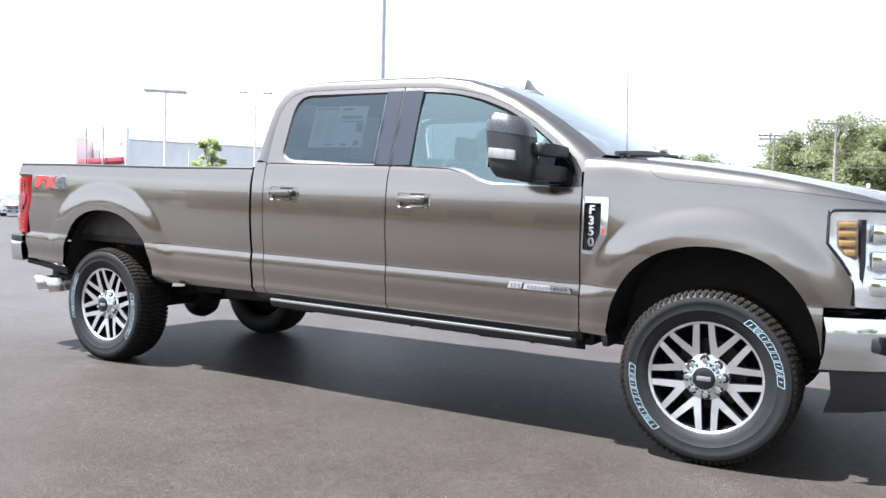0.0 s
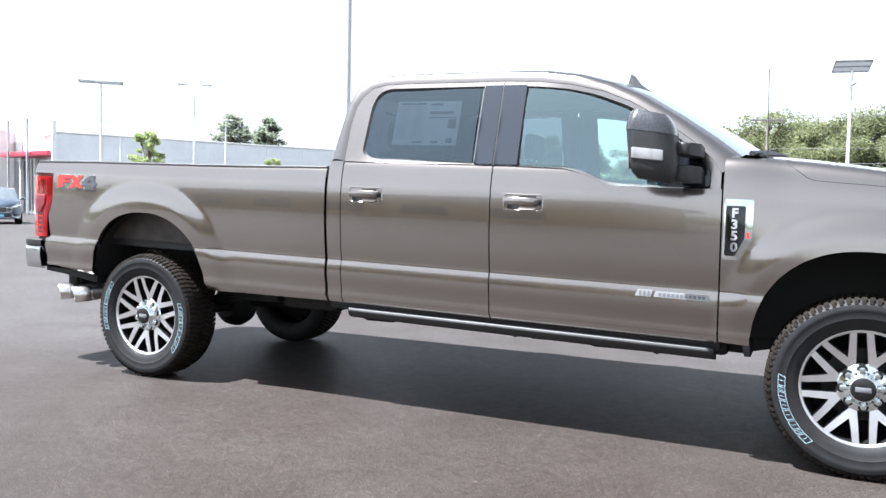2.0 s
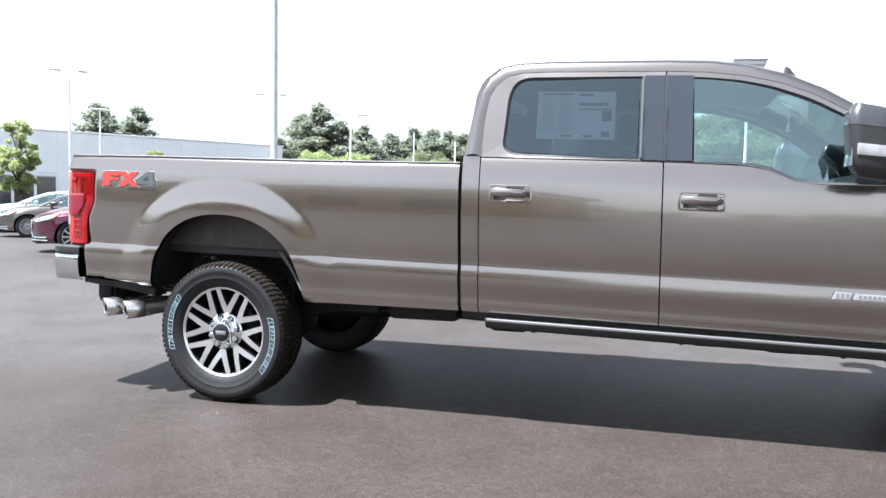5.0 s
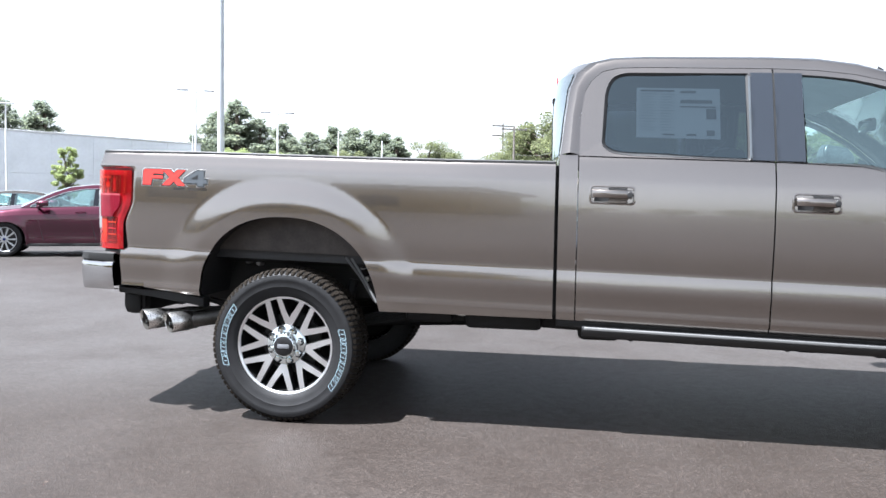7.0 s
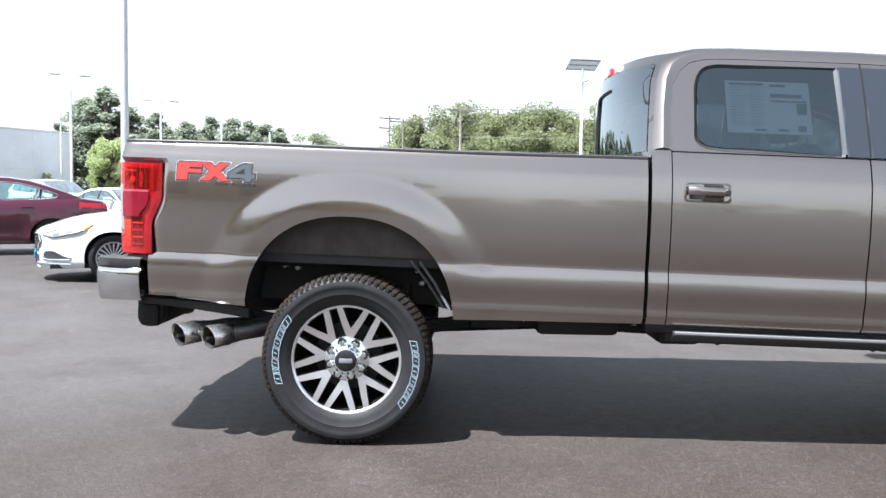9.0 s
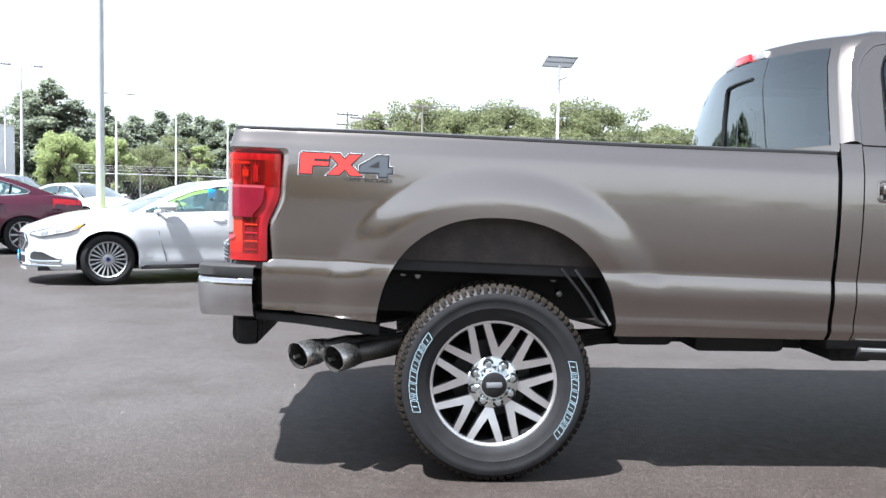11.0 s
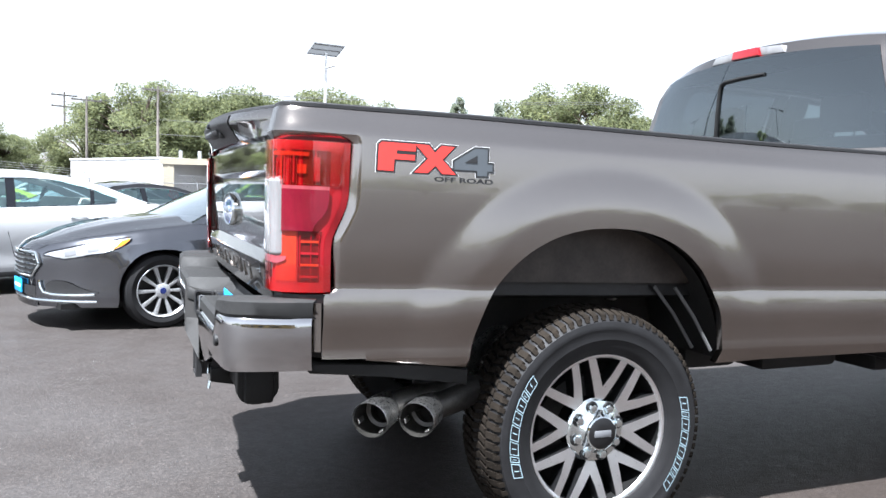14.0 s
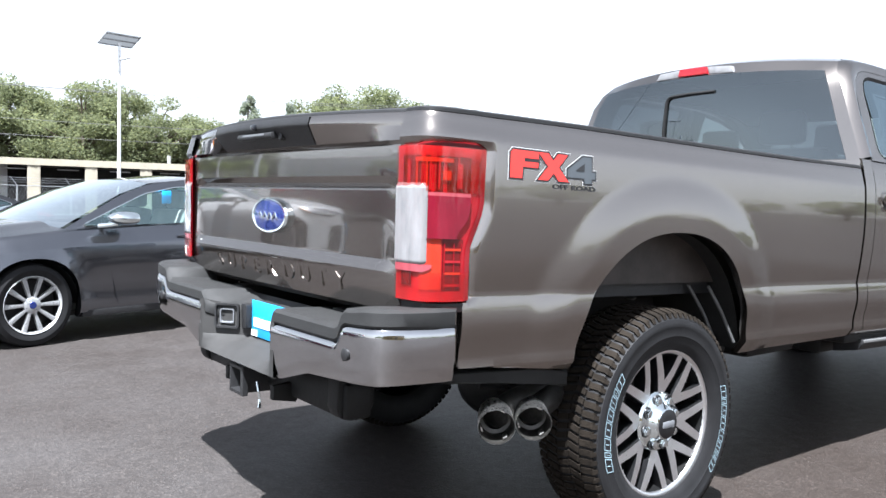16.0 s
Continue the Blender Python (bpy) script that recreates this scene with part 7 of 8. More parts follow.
        fs = [k / 20 for k in range(21)]
        grid(bm, [lamp_row(f, 0.012) for f in fs])
        hl = part("headlamp", bm, LAMP_BRIGHT, car, "clear swept headlamp")
        bm = bmesh.new()
        tube(bm, [lamp_row(f, 0.011)[0] for f in fs] + [lamp_row(f, 0.011)[4] for f in fs[::-1]], 0.007, 5)
        part("lamp_rim", bm, GLOSS_BLACK, hl)
        bm = bmesh.new()
        grid(bm, [lamp_row(f, 0.016)[:4] for f in (0.03, 0.06, 0.1)] + [[lamp_row(g, 0.016)[q] for q, g in enumerate((0.27, 0.22, 0.17, 0.13))]])
        part("amber_marker", bm, AMBER, hl, "amber corner marker")
        bm = bmesh.new()
        grid(bm, [[(p[0], p[1] + s * 0.004, p[2]) for p in lamp_row(f, 0.012)[1:4]] for f in (0.68, 0.74, 0.8)])
        part("lamp_projector", bm, GREY_DECAL, hl)
        bm = bmesh.new()
        grid(bm, [[(p[0], p[1] + s * 0.004, p[2]) for p in lamp_row(f, 0.012)[1:4]] for f in (0.42, 0.48, 0.55)])
        part("lamp_projector", bm, GREY_DECAL, hl)
        bm = bmesh.new()
        rows = []
        for f in (0, 0.5, 1.0):
            x = rr + 0.55 - 0.5 * f
            y = car_y(x, 0.85, sh) + 0.006
            rows.append([(x, s * y, 0.80), (x, s * (y - 0.005), 0.87), (x, s * (y - 0.04), 0.96 - 0.03 * f)])
        rows.append([(rr - 0.01, s * 0.45, 0.80), (rr - 0.01, s * 0.45, 0.87), (rr + 0.01, s * 0.45, 0.93)])
        grid(bm, rows)
        part("tail_lamp", bm, RED_LENS, car, "red tail lamp")
    # hood, boot lid, roof, screens
    vs_ = [-1 + k / 8 for k in range(17)]
    bm = bmesh.new()
    rows = []
    for x in (-0.32, -0.1, 0.1, 0.3, 0.45, 0.6, 0.7, 0.78, 0.85, 0.89, fr - 0.03):
        y, z = car_y(x, top(x), sh) - 0.035, top(x) + 0.012
        rows.append([(x + 0.055 * (1 - abs(v) ** 2.2) * smooth(0.5, fr - 0.03, x), v * y, z + 0.07 * (1 - v * v) * smooth(fr + 0.1, 0.3, x) + 0.018 * math.exp(-((abs(v) - 0.55) / 0.1) ** 2) * smooth(fr, 0.2, x)) for v in vs_])
    grid(bm, rows)
    part("hood", bm, material, car, sharp=35)
    rf = sh["roof"]
    bm = bmesh.new()
    grid(bm, [[arc(x, z, w, 0.0, 0.03, v) for v in vs_] for x, z, w in rf[3:7]])
    part("roof", bm, material, car, sharp=40)
    bm = bmesh.new()
    grid(bm, [[arc(x, z, w, 0.10 * (3 - k) / 3 + 0.02, 0.028, v) for v in vs_] for k, (x, z, w) in enumerate(rf[:4])])
    part("windscreen", bm, SCREEN, car)
    bm = bmesh.new()
    grid(bm, [[arc(x, z, w, -0.06 * k / 3, 0.028 - 0.004 * k, v) for v in vs_] for k, (x, z, w) in enumerate(rf[6:])])
    part("rear_screen", bm, SCREEN, car)
    bm = bmesh.new()
    rows = [[arc(x, top(x) + 0.012, car_y(x, top(x), sh) - 0.035, -0.05, 0.04, v) for v in vs_] for x in (rf[-1][0] + 0.02, rr + 0.3, rr + 0.12, rr + 0.02)]
    rows += [[(rr - 0.06 * (1 - v * v), v * 0.74, z) for v in vs_] for z in (0.8, 0.6, 0.4, 0.22)]
    grid(bm, rows)
    part("boot_lid", bm, material, car, sharp=35)
    # front end
    bm = bmesh.new()
    rows = []
    for z in (0.19, 0.25, 0.36, 0.45, 0.53, 0.60, top(fr - 0.03) + 0.012):
        yw2 = car_y(fr - 0.03, max(0.24, min(z, 0.9)), sh) - (0.03 if z > 0.6 else 0.0)
        rows.append([(fr - 0.03 + 0.055 * (1 - abs(v) ** 2.2), v * yw2, z) for v in vs_])
    grid(bm, rows)
    nose = part("front_bumper", bm, material, car, sharp=35)
    bm = bmesh.new()
    hexa = rounded([(-0.47, 0.565), (-0.36, 0.455), (0.36, 0.455), (0.47, 0.565), (0.41, 0.665), (-0.41, 0.665)], 0.03, 3)

    def nose_x(y, z):
        """How far forward the front reaches at a half width and height."""
        w = car_y(fr - 0.03, max(0.24, z), sh)
        if abs(y) <= w:
            return fr - 0.03 + 0.055 * (1 - (abs(y) / w) ** 2.2)
        a, b = 0.0, fr - 0.03
        for _ in range(18):
            m = (a + b) / 2
            a, b = (m, b) if car_y(m, max(0.24, z), sh) > abs(y) else (a, m)
        return a
    dense = []
    for a, b in zip(hexa, hexa[1:] + hexa[:1]):
        dense += [tuple(Vector(a).lerp(Vector(b), k / 4)) for k in range(4)]
    rows = [[(nose_x(y * f, 0.55 + (z - 0.55) * f) + o, y * f, 0.55 + (z - 0.55) * f) for y, z in dense] for f, o in ((1.0, -0.03), (1.0, 0.012), (0.66, 0.014), (0.33, 0.014), (0.01, 0.014))]
    grid(bm, rows, True)
    gr = part("grille", bm, BLACK_PLASTIC, nose, "black grille with bright bars")
    bm = bmesh.new()
    tube(bm, [(nose_x(y, z) + 0.018, y, z) for y, z in dense + dense[:1]], 0.011, 6, caps=False)
    part("grille_surround", bm, CHROME, gr, "bright grille surround")
    for k in range(5):
        bm = bmesh.new()
        z = 0.482 + 0.04 * k
        w = lerp_table([(0.455, 0.33), (0.565, 0.445), (0.665, 0.39)], z)
        rows = []
        for q in range(13):
            y = -w + 2 * w * q / 12
            x = nose_x(y, z)
            rows.append([(x + 0.008, y, z - 0.011), (x + 0.022, y, z - 0.006), (x + 0.022, y, z + 0.005), (x + 0.008, y, z + 0.011)])
        grid(bm, rows)
        part("grille_bar", bm, CHROME, gr)
    bm = bmesh.new()
    grid(bm, [[(nose_x(y, z) + 0.008, y, z) for z in (0.285, 0.33, 0.37)] for y in (-0.4 + 0.05 * k for k in range(17))])
    part("lower_intake", bm, BLACK_PLASTIC, nose, "black lower intake")
    for s in (-1, 1):
        bm = bmesh.new()
        rows = []
        for q in range(13):
            y = 0.50 + 0.31 * q / 12
            z0, z1 = 0.325, 0.43 - 0.09 * smooth(0.45, 1.0, q / 12) - 0.04 * smooth(0.15, 0.0, q / 12)
            rows.append([(nose_x(y, z) + 0.01, s * (y + 0.006), z) for z in (z0, z0 + (z1 - z0) / 3, z1 - (z1 - z0) / 3, z1)])
        grid(bm, rows)
        fg = part("fog_recess", bm, BLACK_PLASTIC, nose)
        bm = bmesh.new()
        tube(bm, [(nose_x(y, z) + 0.012, s * (y + 0.006), z) for y, z in ((0.45, 0.425), (0.46, 0.37), (0.49, 0.325), (0.56, 0.312), (0.64, 0.31), (0.72, 0.312), (0.80, 0.318))], 0.013, 6)
        part("fog_trim", bm, CHROME, fg, "bright trim strip")
    bm = bmesh.new()
    tube(bm, [(nose_x(y, 0.255) + 0.006, y, 0.255) for y in (-0.8 + 0.05 * k for k in range(33))], 0.012, 6)
    part("bumper_lip", bm, CHROME, nose, "bright lower bumper strip")
    if plate:
        bm = bmesh.new()
        box(bm, fr + 0.04, fr + 0.05, -0.155, 0.155, 0.29, 0.41, 0.003)
        pl = part("dealer_plate", bm, PLATE_BLUE, nose, "bright blue dealer plate")
        bm = bmesh.new()
        box(bm, fr + 0.0501, fr + 0.052, -0.12, 0.12, 0.335, 0.365)
        part("plate_bar", bm, WHITE_DECAL, pl)
    bm = bmesh.new()
    box(bm, rr + 0.2, fr - 0.15, -0.7, 0.7, 0.19, 0.24)
    part("floor_pan", bm, UNDER, car)
    for x in (0.0, -wb):
        for s in (-1, 1):
            car_wheel(car, x, s, spokes)
    # interior
    for x, y in ((-1.55, -0.36), (-1.55, 0.36), (-2.55, 0.0)):
        w = 0.25 if y else 0.6
        bm = bmesh.new()
        prism(bm, rounded([(x - 0.05, 0.5), (x + 0.5, 0.52), (x + 0.5, 0.66), (x + 0.08, 0.66), (x - 0.05, 1.1), (x - 0.20, 1.08)], 0.04, 2), "y", y - w, y + w, 0.03)
        if y:
            prism(bm, rounded([(x - 0.21, 1.10), (x - 0.1, 1.10), (x - 0.12, 1.27), (x - 0.22, 1.26)], 0.03, 2), "y", y - 0.12, y + 0.12, 0.02)
        part("seat", bm, SEAT_LIGHT, car, "pale cloth seat")
    bm = bmesh.new()
    prism(bm, rounded([(-0.95, 0.6), (-0.92, 0.86), (-0.7, 0.96), (-0.35, 0.95), (-0.35, 0.6)], 0.04, 2), "y", -0.72, 0.72, 0.02)
    part("dashboard", bm, DASH, car)
    bm = bmesh.new()
    tube(bm, [(-1.02 + 0.06 * math.cos(t), 0.36 + 0.18 * math.sin(t), 0.93 + 0.17 * math.cos(t)) for t in (2 * math.pi * k / 20 for k in range(21))], 0.014, 6, caps=False)
    part("steering_wheel", bm, DASH, car)
    if tag:
        bm = bmesh.new()
        box(bm, -1.42, -1.32, 0.655, 0.665, 1.15, 1.27, 0.004)
        part("hanging_tag", bm, PLATE_BLUE, car, "blue stock tag hanging in the window")
    return car


parked_car("dark grey metallic saloon with alloy wheels and blue plate", DARK_GREY, (-1.21, 4.17), -164, tag=True, spokes=10)
parked_car("white saloon with bright multi-spoke wheels", SILVER_WHITE, (-4.19, 6.12), -153.5, tag=True)
parked_car("deep maroon saloon with chrome window line", MAROON, (-9.86, 9.34), -150, "tall_saloon", spokes=10)
parked_car("dark bronze-grey saloon parked in the far row", BRONZE, (-15.6, 14.2), -145)
parked_car("black saloon parked behind the white one", BLACK_PAINT, (-2.49, 9.75), -145, "low_saloon", plate=False)
parked_car("lime green low saloon in the row behind", LIME, (-5.5, 11.5), -145, "low_saloon", plate=False)
parked_car("white crossover in the row behind", SILVER_WHITE, (-13.6, 26.5), -35, "crossover")
parked_car("white saloon in the row behind", SILVER_WHITE, (-9.2, 22.5), -35)
parked_car("black saloon by the fence", BLACK_PAINT, (-2.6, 28.0), -145)
parked_car("dark blue-grey crossover with blue plate facing the lane", BLUE_GREY, (-29.5, 20.6), -35, "crossover")
parked_car("white van-like crossover beside the lane", SILVER_WHITE, (-26.8, 22.0), -35, "crossover")
parked_car("silver pickup-sized crossover far down the lane", SILVER, (-50.0, 30.5), -35, "crossover")
parked_car("white saloon in the far row", SILVER_WHITE, (-18.6, 16.4), -145)
parked_car("white saloon by the fence", SILVER_WHITE, (-5.2, 26.5), -145)

# ---- buildings, lamp posts, fence and wires ----
CLADDING = plain("grey_metal_cladding", (0.82, 0.86, 0.9), 0.45, 0.1, 0.06, 0.6)
CLADDING_LIGHT = plain("white_render_panel", (0.72, 0.73, 0.73), 0.6, 0.0, 0.05, 0.8)
RED_BAND = plain("red_fascia", (0.36, 0.035, 0.06), 0.4, 0.0, 0.06)
SHOWGLASS = plain("dark_show_glass", (0.03, 0.035, 0.04), 0.08, 0.0, 0.1, coat=1.0)
POLE_WHITE = plain("pale_lamp_post", (0.8, 0.81, 0.82), 0.4, 0.2, 0.08, 3)
POLE_GREY = plain("grey_lamp_post", (0.45, 0.47, 0.5), 0.4, 0.3, 0.08, 3)
SOLAR = plain("solar_panel_underside", (0.7, 0.72, 0.74), 0.45, 0.2, 0.1, 4)
PANEL_SHEET = leaf_material("glass_panel_sheet", (0.10, 0.105, 0.11), 0.06)
TIMBER = plain("weathered_pole_timber", (0.15, 0.135, 0.12), 0.85, 0.0, 0.3, 3, 0.4, 30)
BEIGE = plain("beige_ribbed_metal", (0.33, 0.3, 0.235), 0.55, 0.1, 0.1, 1.0)
BAY_DARK = plain("dark_bay_inside", (0.03, 0.028, 0.026), 0.8, 0.0, 0.2, 1.0)
WIRE = plain("cable_black", (0.06, 0.06, 0.06), 0.6, 0.0, 0.1)
SOLAR.node_tree.nodes["Principled BSDF"].inputs["Transmission Weight"].default_value = 0.45
GALV = plain("galvanised_fence", (0.38, 0.39, 0.4), 0.45, 0.6, 0.12, 6)
TAN = plain("tan_wall", (0.5, 0.36, 0.15), 0.8, 0.0, 0.08, 0.6)


# long grey showroom: its long wall runs between two corners, the entrance end has a red band
A, B = Vector((-45.3, 35.5, 0)), Vector((-30.8, 60.3, 0))
along = (B - A).normalized()
m_show = Matrix.Translation(A) @ Matrix.Rotation(math.atan2(along.y, along.x), 4, "Z")
L = (B - A).length
showroom = thing("showroom_building", "long low showroom clad in pale grey metal panels", "building", m_show)
bm = bmesh.new()
box(bm, 0, L, 0, 16, 0, 5.9)
part("wall", bm, CLADDING, showroom, sharp=20)
for k in range(9):
    x0 = L * k / 9
    for z0, z1 in ((0.15, 2.9), (2.92, 5.88)):
        if k == 0 and z0 < 1:
            continue
        bm = bmesh.new()
        box(bm, x0 + 0.005, x0 + L / 9 - 0.005, -0.06, -0.004, z0, z1, 0.004, 1)
        part("cladding_panel", bm, CLADDING, showroom)
bm = bmesh.new()
box(bm, -0.15, L + 0.1, -0.1, 16.1, 5.9, 6.05, 0.02)
part("parapet", bm, CLADDING_LIGHT, showroom)
bm = bmesh.new()
box(bm, -0.3, 0.0, -0.25, 0.05, 0, 6.8, 0.03)
part("corner_fin", bm, CLADDING, showroom, "tall grey corner fin")
bm = bmesh.new()
box(bm, 0.6, 2.8, -0.09, -0.02, 3.35, 3.75)
part("strip_window", bm, SHOWGLASS, showroom)
bm = bmesh.new()
box(bm, L * 0.62, L * 0.64, 5, 5.6, 6.0, 6.4, 0.05)
part("roof_vent", bm, CLADDING_LIGHT, showroom)
for k in range(4):
    bm = bmesh.new()
    box(bm, 3.6 + 1.5 * k, 4.9 + 1.5 * k, -0.09, -0.02, 0.3, 2.6)
    wn2 = part("window", bm, SHOWGLASS, showroom)
    bm = bmesh.new()
    box(bm, 3.55 + 1.5 * k, 4.95 + 1.5 * k, -0.12, -0.05, 2.6, 2.68)
    part("window_head", bm, GALV, wn2)
# entrance wing, on the facade that turns away from the long wall
m_wing = Matrix.Translation(A + Vector((-0.3, 0.05, 0))) @ Matrix.Rotation(math.atan2(-0.22, 0.975), 4, "Z")
wing = thing("showroom_entrance", "white showroom entrance with red canopy band and glazing", "building", m_wing)
bm = bmesh.new()
box(bm, -10, 0, 1.2, 12, 0, 6.3)
box(bm, -10.1, -8.6, -0.2, 1.2, 0, 6.5)
part("wall", bm, CLADDING_LIGHT, wing)
bm = bmesh.new()
box(bm, -8.5, -7.2, 1.1, 1.19, 0, 5.6)
part("tall_recess", bm, GALV, wing)
bm = bmesh.new()
box(bm, -7.4, 0.1, -0.5, 1.2, 4.3, 4.66, 0.03)
part("canopy_band", bm, RED_BAND, wing, "red canopy band")
for k in range(3):
    bm = bmesh.new()
    box(bm, -7.0 + 2.35 * k, -4.9 + 2.35 * k, 1.1, 1.196, 0.2, 4.1)
    g2 = part("show_window", bm, SHOWGLASS, wing)
    for q in range(3):
        bm = bmesh.new()
        box(bm, -7.0 + 2.35 * k + 0.7 * q, -6.94 + 2.35 * k + 0.7 * q, 1.03, 1.1, 0.2, 4.1)
        part("mullion", bm, CLADDING_LIGHT, g2)
    bm = bmesh.new()
    box(bm, -7.2 + 2.35 * k, -7.05 + 2.35 * k, 0.9, 1.15, 0, 4.25)
    part("pier", bm, CLADDING_LIGHT, wing)
for x in (-5.6, -2.6):
    bm = bmesh.new()
    box(bm, x, x + 0.14, -0.75, -0.62, 0, 7.0)
    part("banner_post", bm, GALV, wing)


def lamp_post(x, y, h, kind, turn=0.0, r=0.06, material=None, label=""):
    mat = material or POLE_WHITE
    t = thing("lamp_post", label or "pale slender car park lamp post", "lamp post", pose(x, y, 0, 0, 0, turn), "lamp posts")
    bm = bmesh.new()
    tube(bm, [(0, 0, 0.5), (0, 0, h * 0.5), (0, 0, h)], [r * 1.15, r, r * 0.75], 12)
    part("pole", bm, mat, t)
    bm = bmesh.new()
    tube(bm, [(0, 0, 0), (0, 0, 0.55)], 0.26, 16)
    part("concrete_base", bm, CLADDING_LIGHT, t)
    if kind == "solar":
        bm = bmesh.new()
        grid(bm, [[(x, y, 0.0) for x in (-0.54, -0.18, 0.18, 0.54)] for y in (-0.38, -0.13, 0.13, 0.38)])
        bmesh.ops.transform(bm, matrix=pose(0, 0, h + 0.12, -20, 0, 0), verts=bm.verts)
        pn = part("solar_panel", bm, PANEL_SHEET, t, "pale glass solar panel seen from below")
        bm = bmesh.new()
        for x0, x1, y0, y1 in ((-0.56, 0.56, -0.4, -0.38), (-0.56, 0.56, 0.38, 0.4), (-0.56, -0.54, -0.38, 0.38), (0.54, 0.56, -0.38, 0.38)):
            box(bm, x0, x1, y0, y1, -0.02, 0.025)
        bmesh.ops.transform(bm, matrix=pose(0, 0, h + 0.12, -20, 0, 0), verts=bm.verts)
        part("panel_frame", bm, GALV, pn)
        for k in range(3):
            bm = bmesh.new()
            box(bm, -0.54, 0.54, -0.36 + 0.34 * k, -0.32 + 0.34 * k, -0.045, -0.02)
            bmesh.ops.transform(bm, matrix=pose(0, 0, h + 0.12, -20, 0, 0), verts=bm.verts)
            part("panel_rail", bm, GALV, pn)
        bm = bmesh.new()
        box(bm, -0.05, 0.05, -0.75, -0.1, h - 0.55, h - 0.47, 0.01)
        part("lamp_head", bm, POLE_WHITE, t)
    elif kind == "flat":
        bm = bmesh.new()
        box(bm, -1.0, 1.0, -0.4, 0.4, h, h + 0.09, 0.02)
        part("panel_head", bm, SOLAR, t, "wide flat panel head")
    elif kind == "twin":
        for s in (-1, 1):
            bm = bmesh.new()
            tube(bm, [(0, 0, h - 0.05), (s * 0.5, 0, h + 0.02)], 0.025, 6)
            part("arm", bm, mat, t)
            bm = bmesh.new()
            box(bm, *sorted((s * 0.4, s * 0.95)), -0.16, 0.16, h, h + 0.07, 0.02)
            part("lamp_head", bm, SOLAR, t)
    elif kind == "tee":
        bm = bmesh.new()
        box(bm, -0.5, 0.5, -0.14, 0.14, h - 0.02, h + 0.06, 0.02)
        part("lamp_head", bm, POLE_WHITE, t, "flat white double head")
    return t


lamp_post(-6.5, 12.17, 9.5, "tee", 20, 0.075, POLE_GREY, "tall grey lamp post among parked cars")
lamp_post(5.2, 24.6, 6.07, "solar", 8, 0.055, None, "slim post with a flat solar panel")
lamp_post(-27.0, 23.0, 6.8, "flat", 45)
lamp_post(-28.12, 30.63, 7.85, "twin", 40)
lamp_post(-34.4, 40.8, 7.1, "tee", 35)
lamp_post(-42.0, 38.3, 6.9, "twin", 40)
lamp_post(-30.8, 58.9, 7.4, "tee", 25)
lamp_post(-18.6, 35.1, 7.0, "twin", 25)
lamp_post(-15.7, 39.5, 6.3, "twin", 20)
lamp_post(-17.9, 58.8, 7.0, "plain", 20)
lamp_post(-12.3, 51.1, 5.6, "plain", 15)


def utility_pole(x, y, h, turn, arms=1):
    t = thing("utility_pole", "weathered timber utility pole with crossarm", "utility pole", pose(x, y, 0, 0, 0, turn), "utility poles")
    bm = bmesh.new()
    tube(bm, [(0, 0, 0), (0, 0, h * 0.5), (0, 0, h)], [0.12, 0.105, 0.08], 10)
    part("pole", bm, TIMBER, t)
    for k in range(arms):
        bm = bmesh.new()
        box(bm, -1.15, 1.15, -0.06, 0.06, h - 0.35 - 1.0 * k, h - 0.23 - 1.0 * k)
        ar = part("crossarm", bm, TIMBER, t)
        for q in (-1.05, -0.4, 0.4, 1.05):
            bm = bmesh.new()
            tube(bm, [(q, 0, h - 0.23 - 1.0 * k), (q, 0, h - 0.08 - 1.0 * k)], 0.04, 6)
            part("insulator", bm, GALV, ar)
    return t


utility_pole(1.05, 56.4, 8.2, 25)
utility_pole(-3.7, 62.4, 7.8, 25)
utility_pole(-6.0, 77.0, 9.5, 25, 2)


def cable(pts, sag, r=0.014):
    bm = bmesh.new()
    for a, b in zip(pts, pts[1:]):
        a, b = Vector(a), Vector(b)
        tube(bm, [a.lerp(b, k / 8) - Vector((0, 0, sag * 4 * (k / 8) * (1 - k / 8))) for k in range(9)], r, 4)
    return solid("overhead_cable", bm, WIRE, "thin dark overhead cable between utility poles", "cable", "overhead cables")


for dz, dx in ((-0.1, -1.05), (-0.1, 1.05), (-2.2, 0.0), (-3.2, 0.0)):
    cable([(-6.0 + dx, 77.0, 9.4 + dz), (-3.7 + dx, 62.4, 7.7 + dz), (1.05 + dx, 56.4, 8.1 + dz), (40 + dx, 42, 8.5 + dz)], 0.5)

# storage building with open bays, and a white shed beside it
store = thing("storage_building", "long beige ribbed-metal storage building with dark open bays", "building", pose(1.0, 48.5, 0, 0, 0, -16))
bm = bmesh.new()
box(bm, 0, 36, 7.6, 8, 0, 2.9)
box(bm, 0, 36, 0.3, 8, 2.75, 2.9)
part("wall", bm, BEIGE, store)
bm = bmesh.new()
box(bm, 0.2, 35.8, 7.4, 7.58, 0, 2.7)
part("bay_back", bm, BAY_DARK, store)
bm = bmesh.new()
rows = []
for k in range(145):
    x = -0.2 + 36.4 * k / 144
    rows.append([(x, -0.06 - 0.03 * (k % 2), 2.62), (x, -0.06 - 0.03 * (k % 2), 2.92)])
grid(bm, rows)
box(bm, -0.2, 36.2, -0.02, 8.2, 2.88, 3.0)
part("roof", bm, BEIGE, store, "ribbed beige eaves and roof")
